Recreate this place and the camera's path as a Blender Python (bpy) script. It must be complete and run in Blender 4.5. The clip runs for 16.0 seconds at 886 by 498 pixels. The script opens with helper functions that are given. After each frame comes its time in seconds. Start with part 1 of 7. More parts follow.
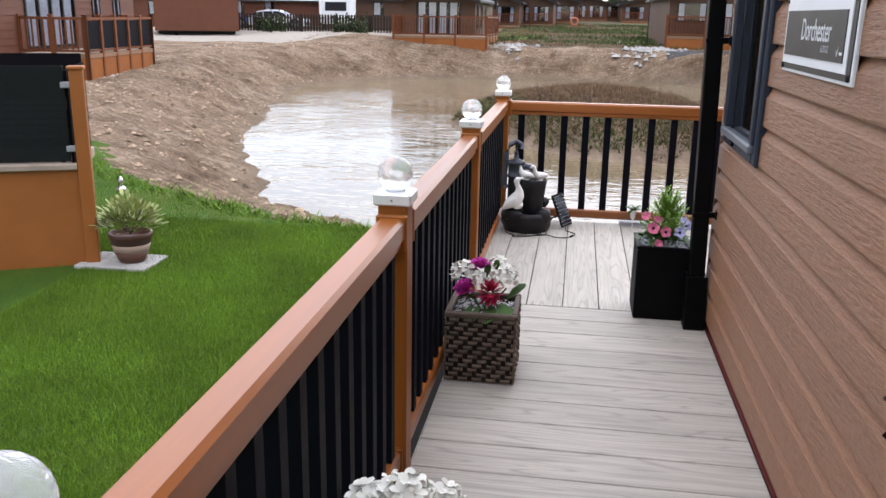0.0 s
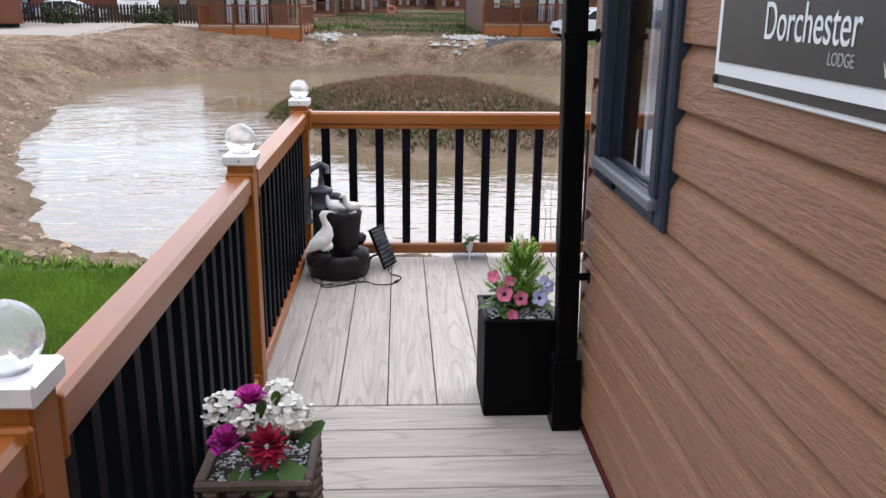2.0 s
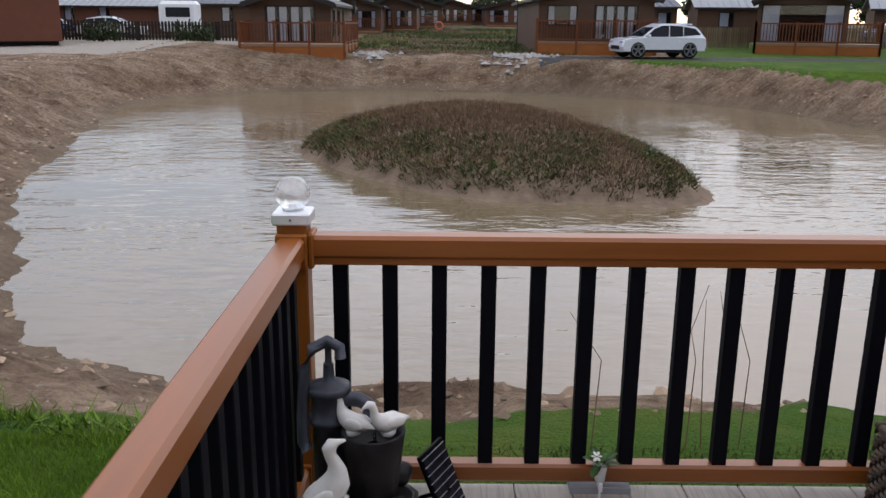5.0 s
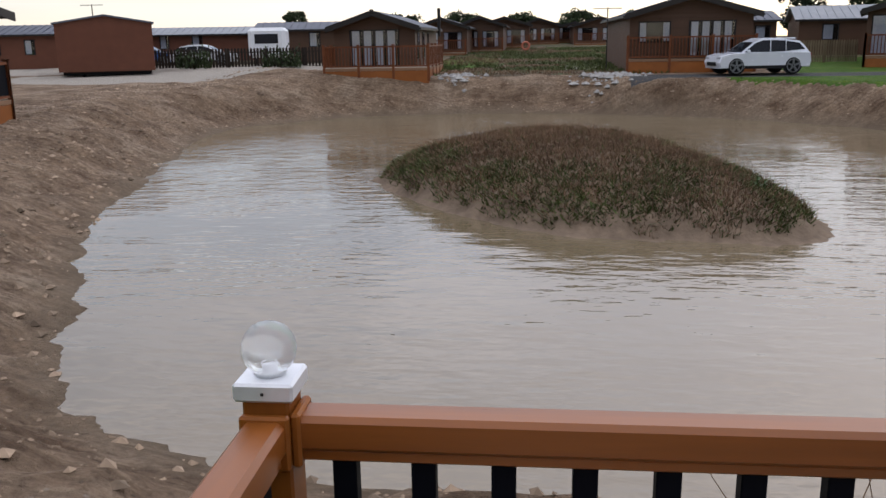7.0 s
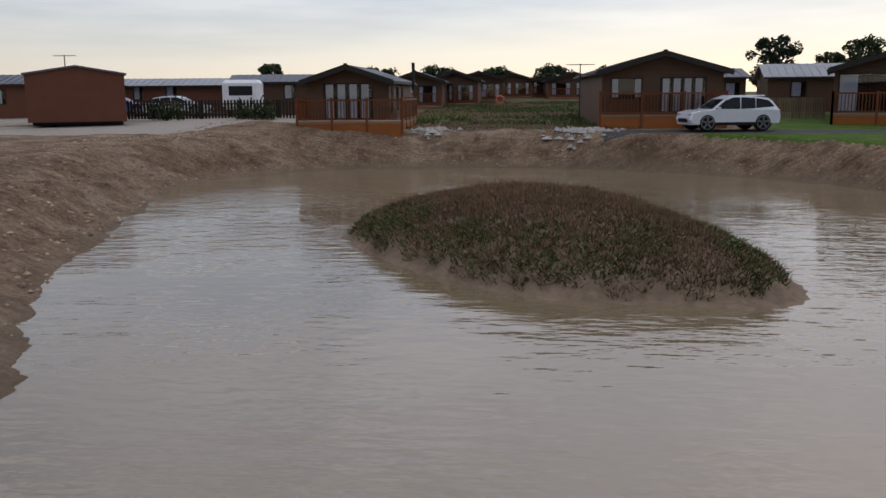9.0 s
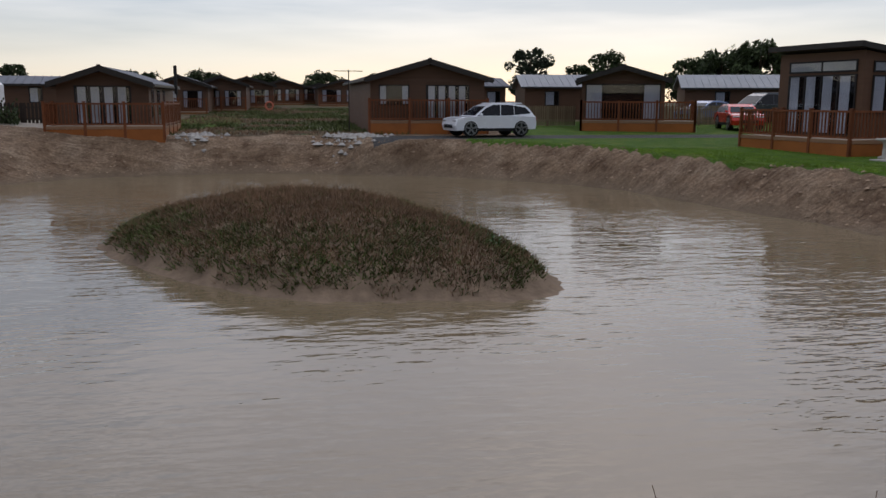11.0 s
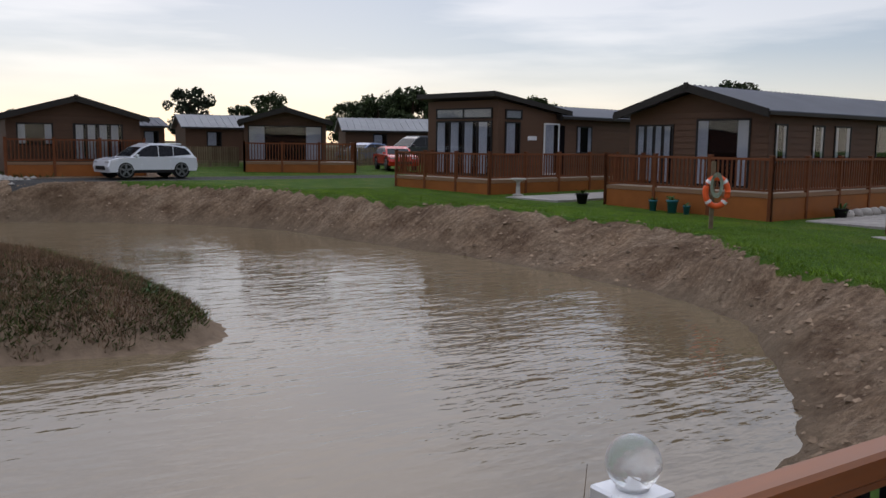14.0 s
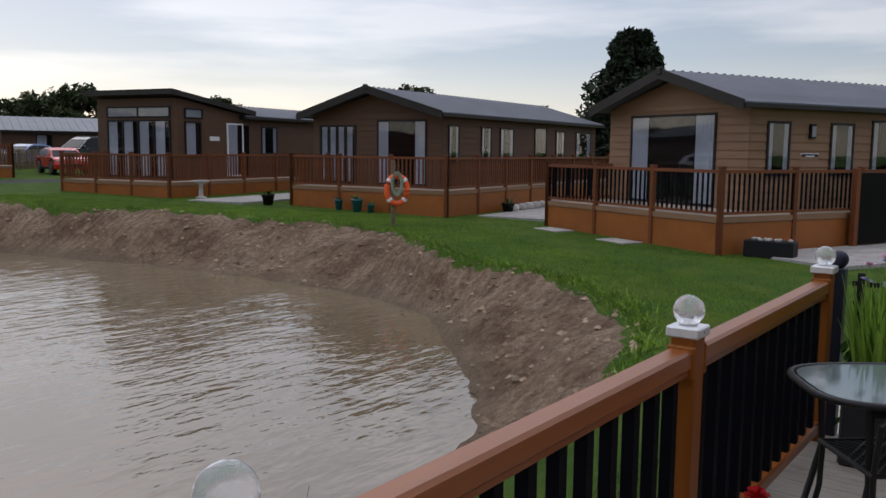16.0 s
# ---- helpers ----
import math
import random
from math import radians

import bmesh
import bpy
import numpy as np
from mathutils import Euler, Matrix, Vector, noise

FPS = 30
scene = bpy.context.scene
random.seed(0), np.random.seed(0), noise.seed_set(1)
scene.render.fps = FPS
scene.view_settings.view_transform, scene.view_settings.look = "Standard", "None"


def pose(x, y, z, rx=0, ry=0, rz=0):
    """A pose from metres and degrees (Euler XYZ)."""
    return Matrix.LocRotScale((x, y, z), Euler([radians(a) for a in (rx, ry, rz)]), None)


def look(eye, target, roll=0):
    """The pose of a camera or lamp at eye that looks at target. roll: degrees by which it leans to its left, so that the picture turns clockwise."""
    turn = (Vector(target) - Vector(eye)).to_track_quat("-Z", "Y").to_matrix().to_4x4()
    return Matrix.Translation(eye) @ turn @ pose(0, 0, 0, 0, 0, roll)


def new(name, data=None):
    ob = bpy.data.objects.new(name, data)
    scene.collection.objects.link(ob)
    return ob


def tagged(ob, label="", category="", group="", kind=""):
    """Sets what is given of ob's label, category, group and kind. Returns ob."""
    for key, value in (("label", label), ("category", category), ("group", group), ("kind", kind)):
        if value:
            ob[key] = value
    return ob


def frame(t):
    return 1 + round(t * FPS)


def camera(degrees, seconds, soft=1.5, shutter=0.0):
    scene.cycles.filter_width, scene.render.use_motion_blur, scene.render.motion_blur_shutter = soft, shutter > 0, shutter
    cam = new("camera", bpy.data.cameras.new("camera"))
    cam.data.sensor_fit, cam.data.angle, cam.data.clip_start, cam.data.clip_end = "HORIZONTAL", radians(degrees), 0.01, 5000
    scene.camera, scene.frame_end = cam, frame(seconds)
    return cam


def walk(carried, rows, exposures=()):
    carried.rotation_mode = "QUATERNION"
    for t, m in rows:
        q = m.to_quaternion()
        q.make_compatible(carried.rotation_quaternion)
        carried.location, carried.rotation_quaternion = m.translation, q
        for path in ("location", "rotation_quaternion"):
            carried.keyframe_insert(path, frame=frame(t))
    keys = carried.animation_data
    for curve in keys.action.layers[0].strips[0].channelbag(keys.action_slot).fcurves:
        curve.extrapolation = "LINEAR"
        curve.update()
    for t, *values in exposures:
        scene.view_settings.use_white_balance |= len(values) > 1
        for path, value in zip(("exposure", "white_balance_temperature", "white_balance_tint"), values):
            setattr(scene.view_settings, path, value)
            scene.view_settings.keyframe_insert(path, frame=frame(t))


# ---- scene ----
cam = camera(55.2, 16.0)
PATH = [
    (0, (0.005, 0.196, 1.613), (-0.287, 2.102, 1.081), 1.0),
    (0.5, (0.005, 0.453, 1.636), (-0.138, 2.372, 1.092), 0.1),
    (1, (-0.091, 0.798, 1.645), (0.019, 2.718, 1.097), 1.0),
    (1.5, (-0.032, 1.223, 1.587), (0.094, 3.141, 1.036), 0.7),
    (2, (0.046, 1.648, 1.608), (0.147, 3.568, 1.057), 0.6),
    (2.5, (-0.018, 2.126, 1.641), (0.093, 4.045, 1.089), 1.0),
    (3, (-0.02, 2.51, 1.627), (0.043, 4.431, 1.076), 0.5),
    (3.5, (0.006, 2.919, 1.644), (0.03, 4.842, 1.095), 0.9),
    (4, (-0.059, 3.387, 1.654), (-0.039, 5.312, 1.112), 0.9),
    (6.3, (-0.072, 5.125, 1.67), (-0.203, 7.062, 1.188), -1.1),
    (6.5, (-0.067, 5.235, 1.673), (-0.234, 7.17, 1.196), -1.3),
    (7, (-0.029, 5.388, 1.722), (-0.236, 7.320, 1.246), -1.0),
    (7.5, (-0.063, 5.659, 1.787), (-0.285, 7.594, 1.332), -1.4),
    (8, (0.000, 5.805, 1.806), (-0.258, 7.751, 1.421), -1.4),
    (8.2, (0.008, 5.891, 1.811), (-0.255, 7.838, 1.436), -1.3),
    (10.3, (0.172, 5.781, 1.732), (0.376, 7.741, 1.388), 0.4),
    (10.5, (0.174, 5.821, 1.722), (0.418, 7.776, 1.381), 0.1),
    (11, (0.191, 5.889, 1.698), (0.56, 7.824, 1.354), 0.2),
    (11.5, (0.225, 6.014, 1.719), (0.749, 7.914, 1.378), -0.1),
    (12, (0.242, 5.918, 1.745), (0.897, 7.778, 1.409), -0.2),
    (12.5, (0.207, 5.829, 1.752), (0.970, 7.648, 1.419), -0.1),
    (13, (0.232, 5.812, 1.755), (1.076, 7.598, 1.444), -0.2),
    (13.5, (0.315, 5.830, 1.748), (1.277, 7.561, 1.470), 0.3),
    (14, (0.344, 5.820, 1.752), (1.422, 7.487, 1.506), 0.7),
    (14.5, (0.358, 5.791, 1.764), (1.587, 7.351, 1.532), 0.9),
    (15, (0.422, 5.789, 1.746), (1.756, 7.262, 1.517), 0.8),
    (15.5, (0.561, 5.839, 1.711), (1.985, 7.225, 1.485), 0.7),
    (16, (0.693, 5.892, 1.695), (2.288, 7.075, 1.462), 0.6),
]
EXPOSURES = [(t, e, 6650, 17) for t, e in ((0, 1.3), (0.5, 1.35), (1.5, 1.22), (2.5, 1.1), (4, 0.55), (6.5, 0.2), (7, 0.15), (7.5, 0.0), (8.2, -0.28), (10.5, -0.38), (13, -0.35), (16, -0.2))]
walk(cam, [(t, look(eye, target, roll)) for t, eye, target, roll in PATH], EXPOSURES)

# ---- world, sun, light ----
SUN_AZ, SUN_EL = 20.0, 27.0      # degrees to the right of +y, above the horizon
world = bpy.data.worlds.new("overcast_sky")
scene.world = world
world.use_nodes = True
wn, wl = world.node_tree.nodes, world.node_tree.links
wn.clear()
sky = wn.new("ShaderNodeTexSky")
sky.sky_type, sky.sun_disc = "NISHITA", False
sky.dust_density = 0.3
sky.sun_elevation, sky.sun_rotation = radians(SUN_EL), radians(SUN_AZ)
sky_bg = wn.new("ShaderNodeBackground")
sky_bg.inputs["Strength"].default_value = 0.05
wl.new(sky.outputs[0], sky_bg.inputs["Color"])
tc = wn.new("ShaderNodeTexCoord")
stretch = wn.new("ShaderNodeMapping")
stretch.inputs["Scale"].default_value = (1.0, 1.3, 9.0)
stretch.inputs["Rotation"].default_value = (0.0, 0.06, 0.3)
wl.new(tc.outputs["Generated"], stretch.inputs["Vector"])
cloud = wn.new("ShaderNodeTexNoise")
cloud.inputs["Scale"].default_value, cloud.inputs["Detail"].default_value = 2.2, 7.0
cloud.inputs["Roughness"].default_value = 0.5
wl.new(stretch.outputs[0], cloud.inputs["Vector"])
cloud_ramp = wn.new("ShaderNodeValToRGB")
cr = cloud_ramp.color_ramp
cr.elements[0].position, cr.elements[0].color = 0.41, (0.44, 0.51, 0.61, 1)
cr.elements[1].position, cr.elements[1].color = 0.60, (0.90, 0.91, 0.93, 1)
wl.new(cloud.outputs[0], cloud_ramp.inputs[0])
split = wn.new("ShaderNodeSeparateXYZ")
wl.new(tc.outputs["Generated"], split.inputs[0])
low = wn.new("ShaderNodeMapRange")
low.inputs[1].default_value, low.inputs[2].default_value = 0.025, 0.105
low.inputs[3].default_value, low.inputs[4].default_value = 0.9, 0.0
wl.new(split.outputs[2], low.inputs[0])
warm = wn.new("ShaderNodeMixRGB")
warm.inputs[2].default_value = (0.87, 0.835, 0.795, 1)
wl.new(low.outputs[0], warm.inputs[0])
wl.new(cloud_ramp.outputs[0], warm.inputs[1])
cloud_bg = wn.new("ShaderNodeBackground")
lift = wn.new("ShaderNodeMapRange")
lift.inputs[1].default_value, lift.inputs[2].default_value = 0.18, 0.75
lift.inputs[3].default_value, lift.inputs[4].default_value = 0.68, 2.2
wl.new(split.outputs[2], lift.inputs[0])
toward = wn.new("ShaderNodeVectorMath")
toward.operation = "DOT_PRODUCT"
toward.inputs[1].default_value = (math.sin(radians(SUN_AZ)), math.cos(radians(SUN_AZ)), 0.0)
wl.new(tc.outputs["Generated"], toward.inputs[0])
veil = wn.new("ShaderNodeMapRange")
veil.inputs[1].default_value, veil.inputs[2].default_value = -0.9, 0.9
veil.inputs[3].default_value, veil.inputs[4].default_value = 0.48, 0.97
wl.new(toward.outputs["Value"], veil.inputs[0])
power = wn.new("ShaderNodeMath")
power.operation = "MULTIPLY"
wl.new(lift.outputs[0], power.inputs[0])
wl.new(veil.outputs[0], power.inputs[1])
wl.new(power.outputs[0], cloud_bg.inputs["Strength"])
wl.new(warm.outputs[0], cloud_bg.inputs["Color"])
both = wn.new("ShaderNodeAddShader")
wl.new(sky_bg.outputs[0], both.inputs[0])
wl.new(cloud_bg.outputs[0], both.inputs[1])
wout = wn.new("ShaderNodeOutputWorld")
wl.new(both.outputs[0], wout.inputs[0])

sun = new("sun", bpy.data.lights.new("sun", "SUN"))
sun.data.energy, sun.data.angle, sun.data.color = 0.11, radians(60), (1.0, 0.95, 0.89)
az, el = radians(SUN_AZ), radians(SUN_EL)
sun.matrix_world = look((40 * math.sin(az), 40 * math.cos(az), 40 * math.tan(el)), (0, 0, 0))


# ---- materials ----
def nodes_of(name):
    m = bpy.data.materials.new(name)
    m.use_nodes = True
    n, l = m.node_tree.nodes, m.node_tree.links
    return m, n, l, n["Principled BSDF"]


def noise_node(n, l, scale, detail=5.0, rough=0.55, vec=None, stretch_by=None):
    t = n.new("ShaderNodeTexNoise")
    t.inputs["Scale"].default_value, t.inputs["Detail"].default_value, t.inputs["Roughness"].default_value = scale, detail, rough
    co = n.new("ShaderNodeTexCoord")
    src = co.outputs["Object"] if vec is None else vec
    if stretch_by:
        mp = n.new("ShaderNodeMapping")
        mp.inputs["Scale"].default_value = stretch_by
        l.new(src, mp.inputs["Vector"])
        src = mp.outputs[0]
    l.new(src, t.inputs["Vector"])
    return t


def ramp(n, l, src, stops):
    r = n.new("ShaderNodeValToRGB")
    e = r.color_ramp.elements
    while len(e) < len(stops):
        e.new(0.5)
    for el_, (p, c) in zip(e, stops):
        el_.position, el_.color = p, (*c, 1)
    l.new(src, r.inputs[0])
    return r.outputs[0]


def mix(n, l, fac, a, b, mode="MIX"):
    m = n.new("ShaderNodeMixRGB")
    m.blend_type = mode
    for sock, v in ((m.inputs[0], fac), (m.inputs[1], a), (m.inputs[2], b)):
        if isinstance(v, (int, float)):
            sock.default_value = v
        elif isinstance(v, tuple):
            sock.default_value = (*v, 1)
        else:
            l.new(v, sock)
    return m.outputs[0]


def bump(n, l, p, src, strength, dist=0.01):
    b = n.new("ShaderNodeBump")
    b.inputs["Strength"].default_value, b.inputs["Distance"].default_value = strength, dist
    l.new(src, b.inputs["Height"])
    l.new(b.outputs[0], p.inputs["Normal"])


def geo_vec(n):
    return n.new("ShaderNodeNewGeometry").outputs["Position"]


def simple(name, col, rough=0.5, metal=0.0, vary=0.12, scale=8.0, bumpy=0.15, dist=0.004, stretch_by=None, island=0.0, objvar=0.0, coat=0.0, spec=0.22):
    m, n, l, p = nodes_of(name)
    t = noise_node(n, l, scale, 6, stretch_by=stretch_by)
    t2 = noise_node(n, l, scale * 0.13, 3)
    dark = tuple(c * (1 - vary * 1.6) for c in col)
    light = tuple(min(1, c * (1 + vary * 1.3)) for c in col)
    c = ramp(n, l, t.outputs[0], [(0.3, dark), (0.7, light)])
    c = mix(n, l, 0.5, c, ramp(n, l, t2.outputs[0], [(0.3, dark), (0.7, light)]))
    if island or objvar:
        hsv = n.new("ShaderNodeHueSaturation")
        mr = n.new("ShaderNodeMapRange")
        v = island or objvar
        mr.inputs[3].default_value, mr.inputs[4].default_value = 1 - v, 1 + v
        src = n.new("ShaderNodeNewGeometry").outputs["Random Per Island"] if island else n.new("ShaderNodeObjectInfo").outputs["Random"]
        l.new(src, mr.inputs[0])
        l.new(mr.outputs[0], hsv.inputs["Value"])
        l.new(c, hsv.inputs["Color"])
        c = hsv.outputs[0]
    l.new(c, p.inputs["Base Color"])
    rr = n.new("ShaderNodeMapRange")
    rr.inputs[3].default_value, rr.inputs[4].default_value = max(0.02, rough - 0.1), min(1, rough + 0.1)
    l.new(t.outputs[0], rr.inputs[0])
    l.new(rr.outputs[0], p.inputs["Roughness"])
    p.inputs["Metallic"].default_value = metal
    p.inputs["Coat Weight"].default_value = coat
    p.inputs["Specular IOR Level"].default_value = 0.5 if (coat or metal) else spec
    if bumpy:
        bump(n, l, p, t.outputs[0], bumpy, dist)
    return m


def grain(name, col, along, rough=0.4, scale=14.0, vary=0.25, bumpy=0.2, ring=0.0, objvar=0.08, dist=0.003, spec=0.3, length=0.07):
    """Wood grain that runs along the axis 0, 1 or 2 of the world."""
    m, n, l, p = nodes_of(name)
    sc = [1.0, 1.0, 1.0]
    sc[along] = length
    pos = geo_vec(n)
    off = n.new("ShaderNodeVectorMath")
    info = n.new("ShaderNodeObjectInfo")
    k = n.new("ShaderNodeMath")
    k.operation = "MULTIPLY"
    k.inputs[1].default_value = 37.0
    l.new(info.outputs["Random"], k.inputs[0])
    l.new(pos, off.inputs[0])
    l.new(k.outputs[0], off.inputs[1])
    t = noise_node(n, l, scale, 8, 0.62, vec=off.outputs[0], stretch_by=tuple(sc))
    src = t.outputs[0]
    if ring:
        sc2 = list(sc)
        sc2[along] = 0.075
        base = noise_node(n, l, 5.5, 2, 0.5, vec=off.outputs[0], stretch_by=tuple(sc2))
        w = n.new("ShaderNodeMath")
        w.operation = "MULTIPLY"
        w.inputs[1].default_value = ring
        l.new(base.outputs[0], w.inputs[0])
        s = n.new("ShaderNodeMath")
        s.operation = "PINGPONG"
        s.inputs[1].default_value = 0.5
        l.new(w.outputs[0], s.inputs[0])
        q = n.new("ShaderNodeMapRange")
        q.inputs[1].default_value, q.inputs[2].default_value = 0.0, 0.16
        l.new(s.outputs[0], q.inputs[0])
        mm = n.new("ShaderNodeMath")
        mm.operation = "MULTIPLY"
        l.new(q.outputs[0], mm.inputs[0])
        l.new(t.outputs[0], mm.inputs[1])
        ad = n.new("ShaderNodeMath")
        ad.operation = "MULTIPLY_ADD"
        ad.inputs[1].default_value = 0.55
        l.new(mm.outputs[0], ad.inputs[0])
        half = n.new("ShaderNodeMath")
        half.operation = "MULTIPLY"
        half.inputs[1].default_value = 0.5
        l.new(t.outputs[0], half.inputs[0])
        l.new(half.outputs[0], ad.inputs[2])
        src = ad.outputs[0]
    dark = tuple(c * (1 - vary) for c in col)
    light = tuple(min(1, c * (1 + vary * 0.6)) for c in col)
    c = ramp(n, l, src, [(0.25, dark), (0.62, light)])
    big = noise_node(n, l, 1.7, 3, vec=pos)
    c = mix(n, l, ramp(n, l, big.outputs[0], [(0.35, (0, 0, 0)), (0.75, (0.35, 0.35, 0.35))]), c, tuple(x * 0.8 for x in col))
    hsv = n.new("ShaderNodeHueSaturation")
    mr = n.new("ShaderNodeMapRange")
    mr.inputs[3].default_value, mr.inputs[4].default_value = 1 - objvar, 1 + objvar
    l.new(info.outputs["Random"], mr.inputs[0])
    l.new(mr.outputs[0], hsv.inputs["Value"])
    l.new(c, hsv.inputs["Color"])
    l.new(hsv.outputs[0], p.inputs["Base Color"])
    rr = n.new("ShaderNodeMapRange")
    rr.inputs[3].default_value, rr.inputs[4].default_value = rough - 0.08, rough + 0.12
    l.new(src, rr.inputs[0])
    l.new(rr.outputs[0], p.inputs["Roughness"])
    p.inputs["Specular IOR Level"].default_value = spec
    bump(n, l, p, src, bumpy, dist)
    return m


OAK_X = grain("golden_oak_x", (0.255, 0.077, 0.014), 0, 0.30, 16, 0.25, 0.05, spec=0.5)
OAK_Y = grain("golden_oak_y", (0.255, 0.077, 0.014), 1, 0.30, 16, 0.25, 0.05, spec=0.5)
OAK_Z = grain("golden_oak_z", (0.25, 0.078, 0.013), 2, 0.36, 16, 0.25, 0.05, spec=0.18)
DECK_X = grain("deck_board_x", (0.392, 0.358, 0.306), 0, 0.55, 30, 0.25, 0.35, ring=22.0, objvar=0.06)
DECK_Y = grain("deck_board_y", (0.392, 0.358, 0.306), 1, 0.55, 30, 0.25, 0.35, ring=22.0, objvar=0.06)
CLAD = grain("cladding_brown", (0.258, 0.121, 0.061), 1, 0.46, 80, 0.18, 1.0, objvar=0.03, dist=0.013, spec=0.4, length=0.17)
CLAD_FAR = simple("cladding_far", (0.105, 0.056, 0.034), 0.6, vary=0.12, scale=3, stretch_by=(0.3, 0.3, 3), objvar=0.06)
CLAD_RED = simple("cladding_red_brown", (0.14, 0.052, 0.030), 0.55, vary=0.1, scale=2)
CLAD_TAN = simple("cladding_tan", (0.26, 0.150, 0.088), 0.6, vary=0.12, scale=3, stretch_by=(0.3, 0.3, 3), objvar=0.05)
OAK_FAR = simple("deck_oak_far", (0.165, 0.052, 0.019), 0.5, vary=0.2, scale=3, objvar=0.12)
OAK_SKIRT = simple("deck_skirt_far", (0.30, 0.10, 0.026), 0.42, vary=0.15, scale=2)
DECK_FAR = simple("deck_floor_far", (0.35, 0.28, 0.22), 0.6, vary=0.2, scale=4)
BLACK = simple("black_bar", (0.0035, 0.004, 0.007), 0.55, vary=0.2, scale=20, bumpy=0.05, spec=0.07)
PIPE = simple("black_pipe", (0.002, 0.002, 0.0025), 0.4, vary=0.2, scale=10, bumpy=0.03, spec=0.08)
NAVY = simple("anthracite_frame", (0.024, 0.030, 0.046), 0.42, vary=0.12, scale=30, bumpy=0.1, spec=0.2)
FRAME_DARK = simple("dark_frame", (0.018, 0.016, 0.016), 0.45, vary=0.1, scale=10, bumpy=0.05)
SILL = simple("grey_sill", (0.30, 0.31, 0.33), 0.4, vary=0.1, scale=20, bumpy=0.05)
WHITE = simple("white_plastic", (0.78, 0.79, 0.80), 0.35, vary=0.05, scale=20, bumpy=0.05)
CAP = simple("satin_white_cap", (0.70, 0.71, 0.73), 0.32, 0.35, vary=0.06, scale=30, bumpy=0.05)
ROOF = simple("grey_roof_tile", (0.105, 0.115, 0.140), 0.6, vary=0.15, scale=5, objvar=0.1)
ROOF_LIGHT = simple("pale_roof", (0.25, 0.265, 0.285), 0.5, vary=0.15, scale=5)
FASCIA = simple("dark_fascia", (0.028, 0.024, 0.022), 0.5, vary=0.15, scale=6)
CURTAIN = simple("pale_curtain", (0.37, 0.39, 0.45), 0.85, vary=0.1, scale=12, stretch_by=(6, 6, 0.4), bumpy=0.4)
# Near-black that puts the shade of unlit rooms into the colour.
PAINTED_SHADE = simple("painted_shade", (0.008, 0.007, 0.008), 0.9, vary=0.2, scale=3, spec=0.02)
STONE = simple("pale_stone", (0.46, 0.44, 0.41), 0.85, vary=0.25, scale=7, bumpy=0.6, dist=0.02, objvar=0.2)
SLAB = simple("paving_slab", (0.38, 0.36, 0.34), 0.85, vary=0.18, scale=6, bumpy=0.4, objvar=0.1)
RUBBER = simple("black_rubber", (0.012, 0.012, 0.013), 0.7, vary=0.2, scale=20)


def glass_mat(name, tint=(0.9, 0.95, 0.95), rough=0.02, trans=1.0, ior=1.45):
    m, n, l, p = nodes_of(name)
    p.inputs["Base Color"].default_value = (*tint, 1)
    p.inputs["Roughness"].default_value, p.inputs["Transmission Weight"].default_value, p.inputs["IOR"].default_value = rough, trans, ior
    return m, n, l, p


PANE = glass_mat("window_glass", (0.93, 0.95, 0.96), 0.01, 1.0, 1.45)[0]
PANE_DARK = glass_mat("dark_window_glass", (0.03, 0.035, 0.04), 0.04, 0.25, 1.5)[0]
GLOBE, gn, gl, gp = glass_mat("crackle_glass", (0.97, 0.98, 0.98), 0.12, 0.80, 1.3)
gv = gn.new("ShaderNodeTexVoronoi")
gv.feature = "DISTANCE_TO_EDGE"
gv.inputs["Scale"].default_value = 34.0
gco = gn.new("ShaderNodeTexCoord")
gl.new(gco.outputs["Object"], gv.inputs["Vector"])
gm = gn.new("ShaderNodeMapRange")
gm.inputs[2].default_value = 0.09
gl.new(gv.outputs[0], gm.inputs[0])
bump(gn, gl, gp, gm.outputs[0], 0.3, 0.003)

# water: silty pond with small wind ripples
WATER, n_, l_, p_ = nodes_of("silty_water")
wp = geo_vec(n_)
silt = noise_node(n_, l_, 0.12, 3, vec=wp)
l_.new(ramp(n_, l_, silt.outputs[0], [(0.35, (0.170, 0.130, 0.078)), (0.65, (0.198, 0.153, 0.096))]), p_.inputs["Base Color"])
p_.inputs["Roughness"].default_value, p_.inputs["IOR"].default_value = 0.012, 1.60
r1 = noise_node(n_, l_, 2.5, 3, 0.45, vec=wp, stretch_by=(0.62, 1.5, 1))
r2 = noise_node(n_, l_, 0.42, 2, 0.5, vec=wp, stretch_by=(0.8, 1.2, 1))
r4 = noise_node(n_, l_, 5.2, 2, 0.5, vec=wp, stretch_by=(0.5, 1.35, 1))
calm = noise_node(n_, l_, 0.16, 3, 0.6, vec=wp)
breeze = n_.new("ShaderNodeMapRange")
breeze.inputs[1].default_value, breeze.inputs[2].default_value = 0.40, 0.58
breeze.inputs[3].default_value, breeze.inputs[4].default_value = 0.40, 1.35
l_.new(calm.outputs[0], breeze.inputs[0])


def times_add(x, k, plus=None):
    """x times k, plus another height."""
    m_ = n_.new("ShaderNodeMath")
    m_.operation = "MULTIPLY_ADD"
    l_.new(x, m_.inputs[0])
    for v_, i_ in ((k, 1), (plus, 2)):
        if v_ is None:
            m_.inputs[i_].default_value = 0.0
        elif isinstance(v_, float):
            m_.inputs[i_].default_value = v_
        else:
            l_.new(v_, m_.inputs[i_])
    return m_.outputs[0]


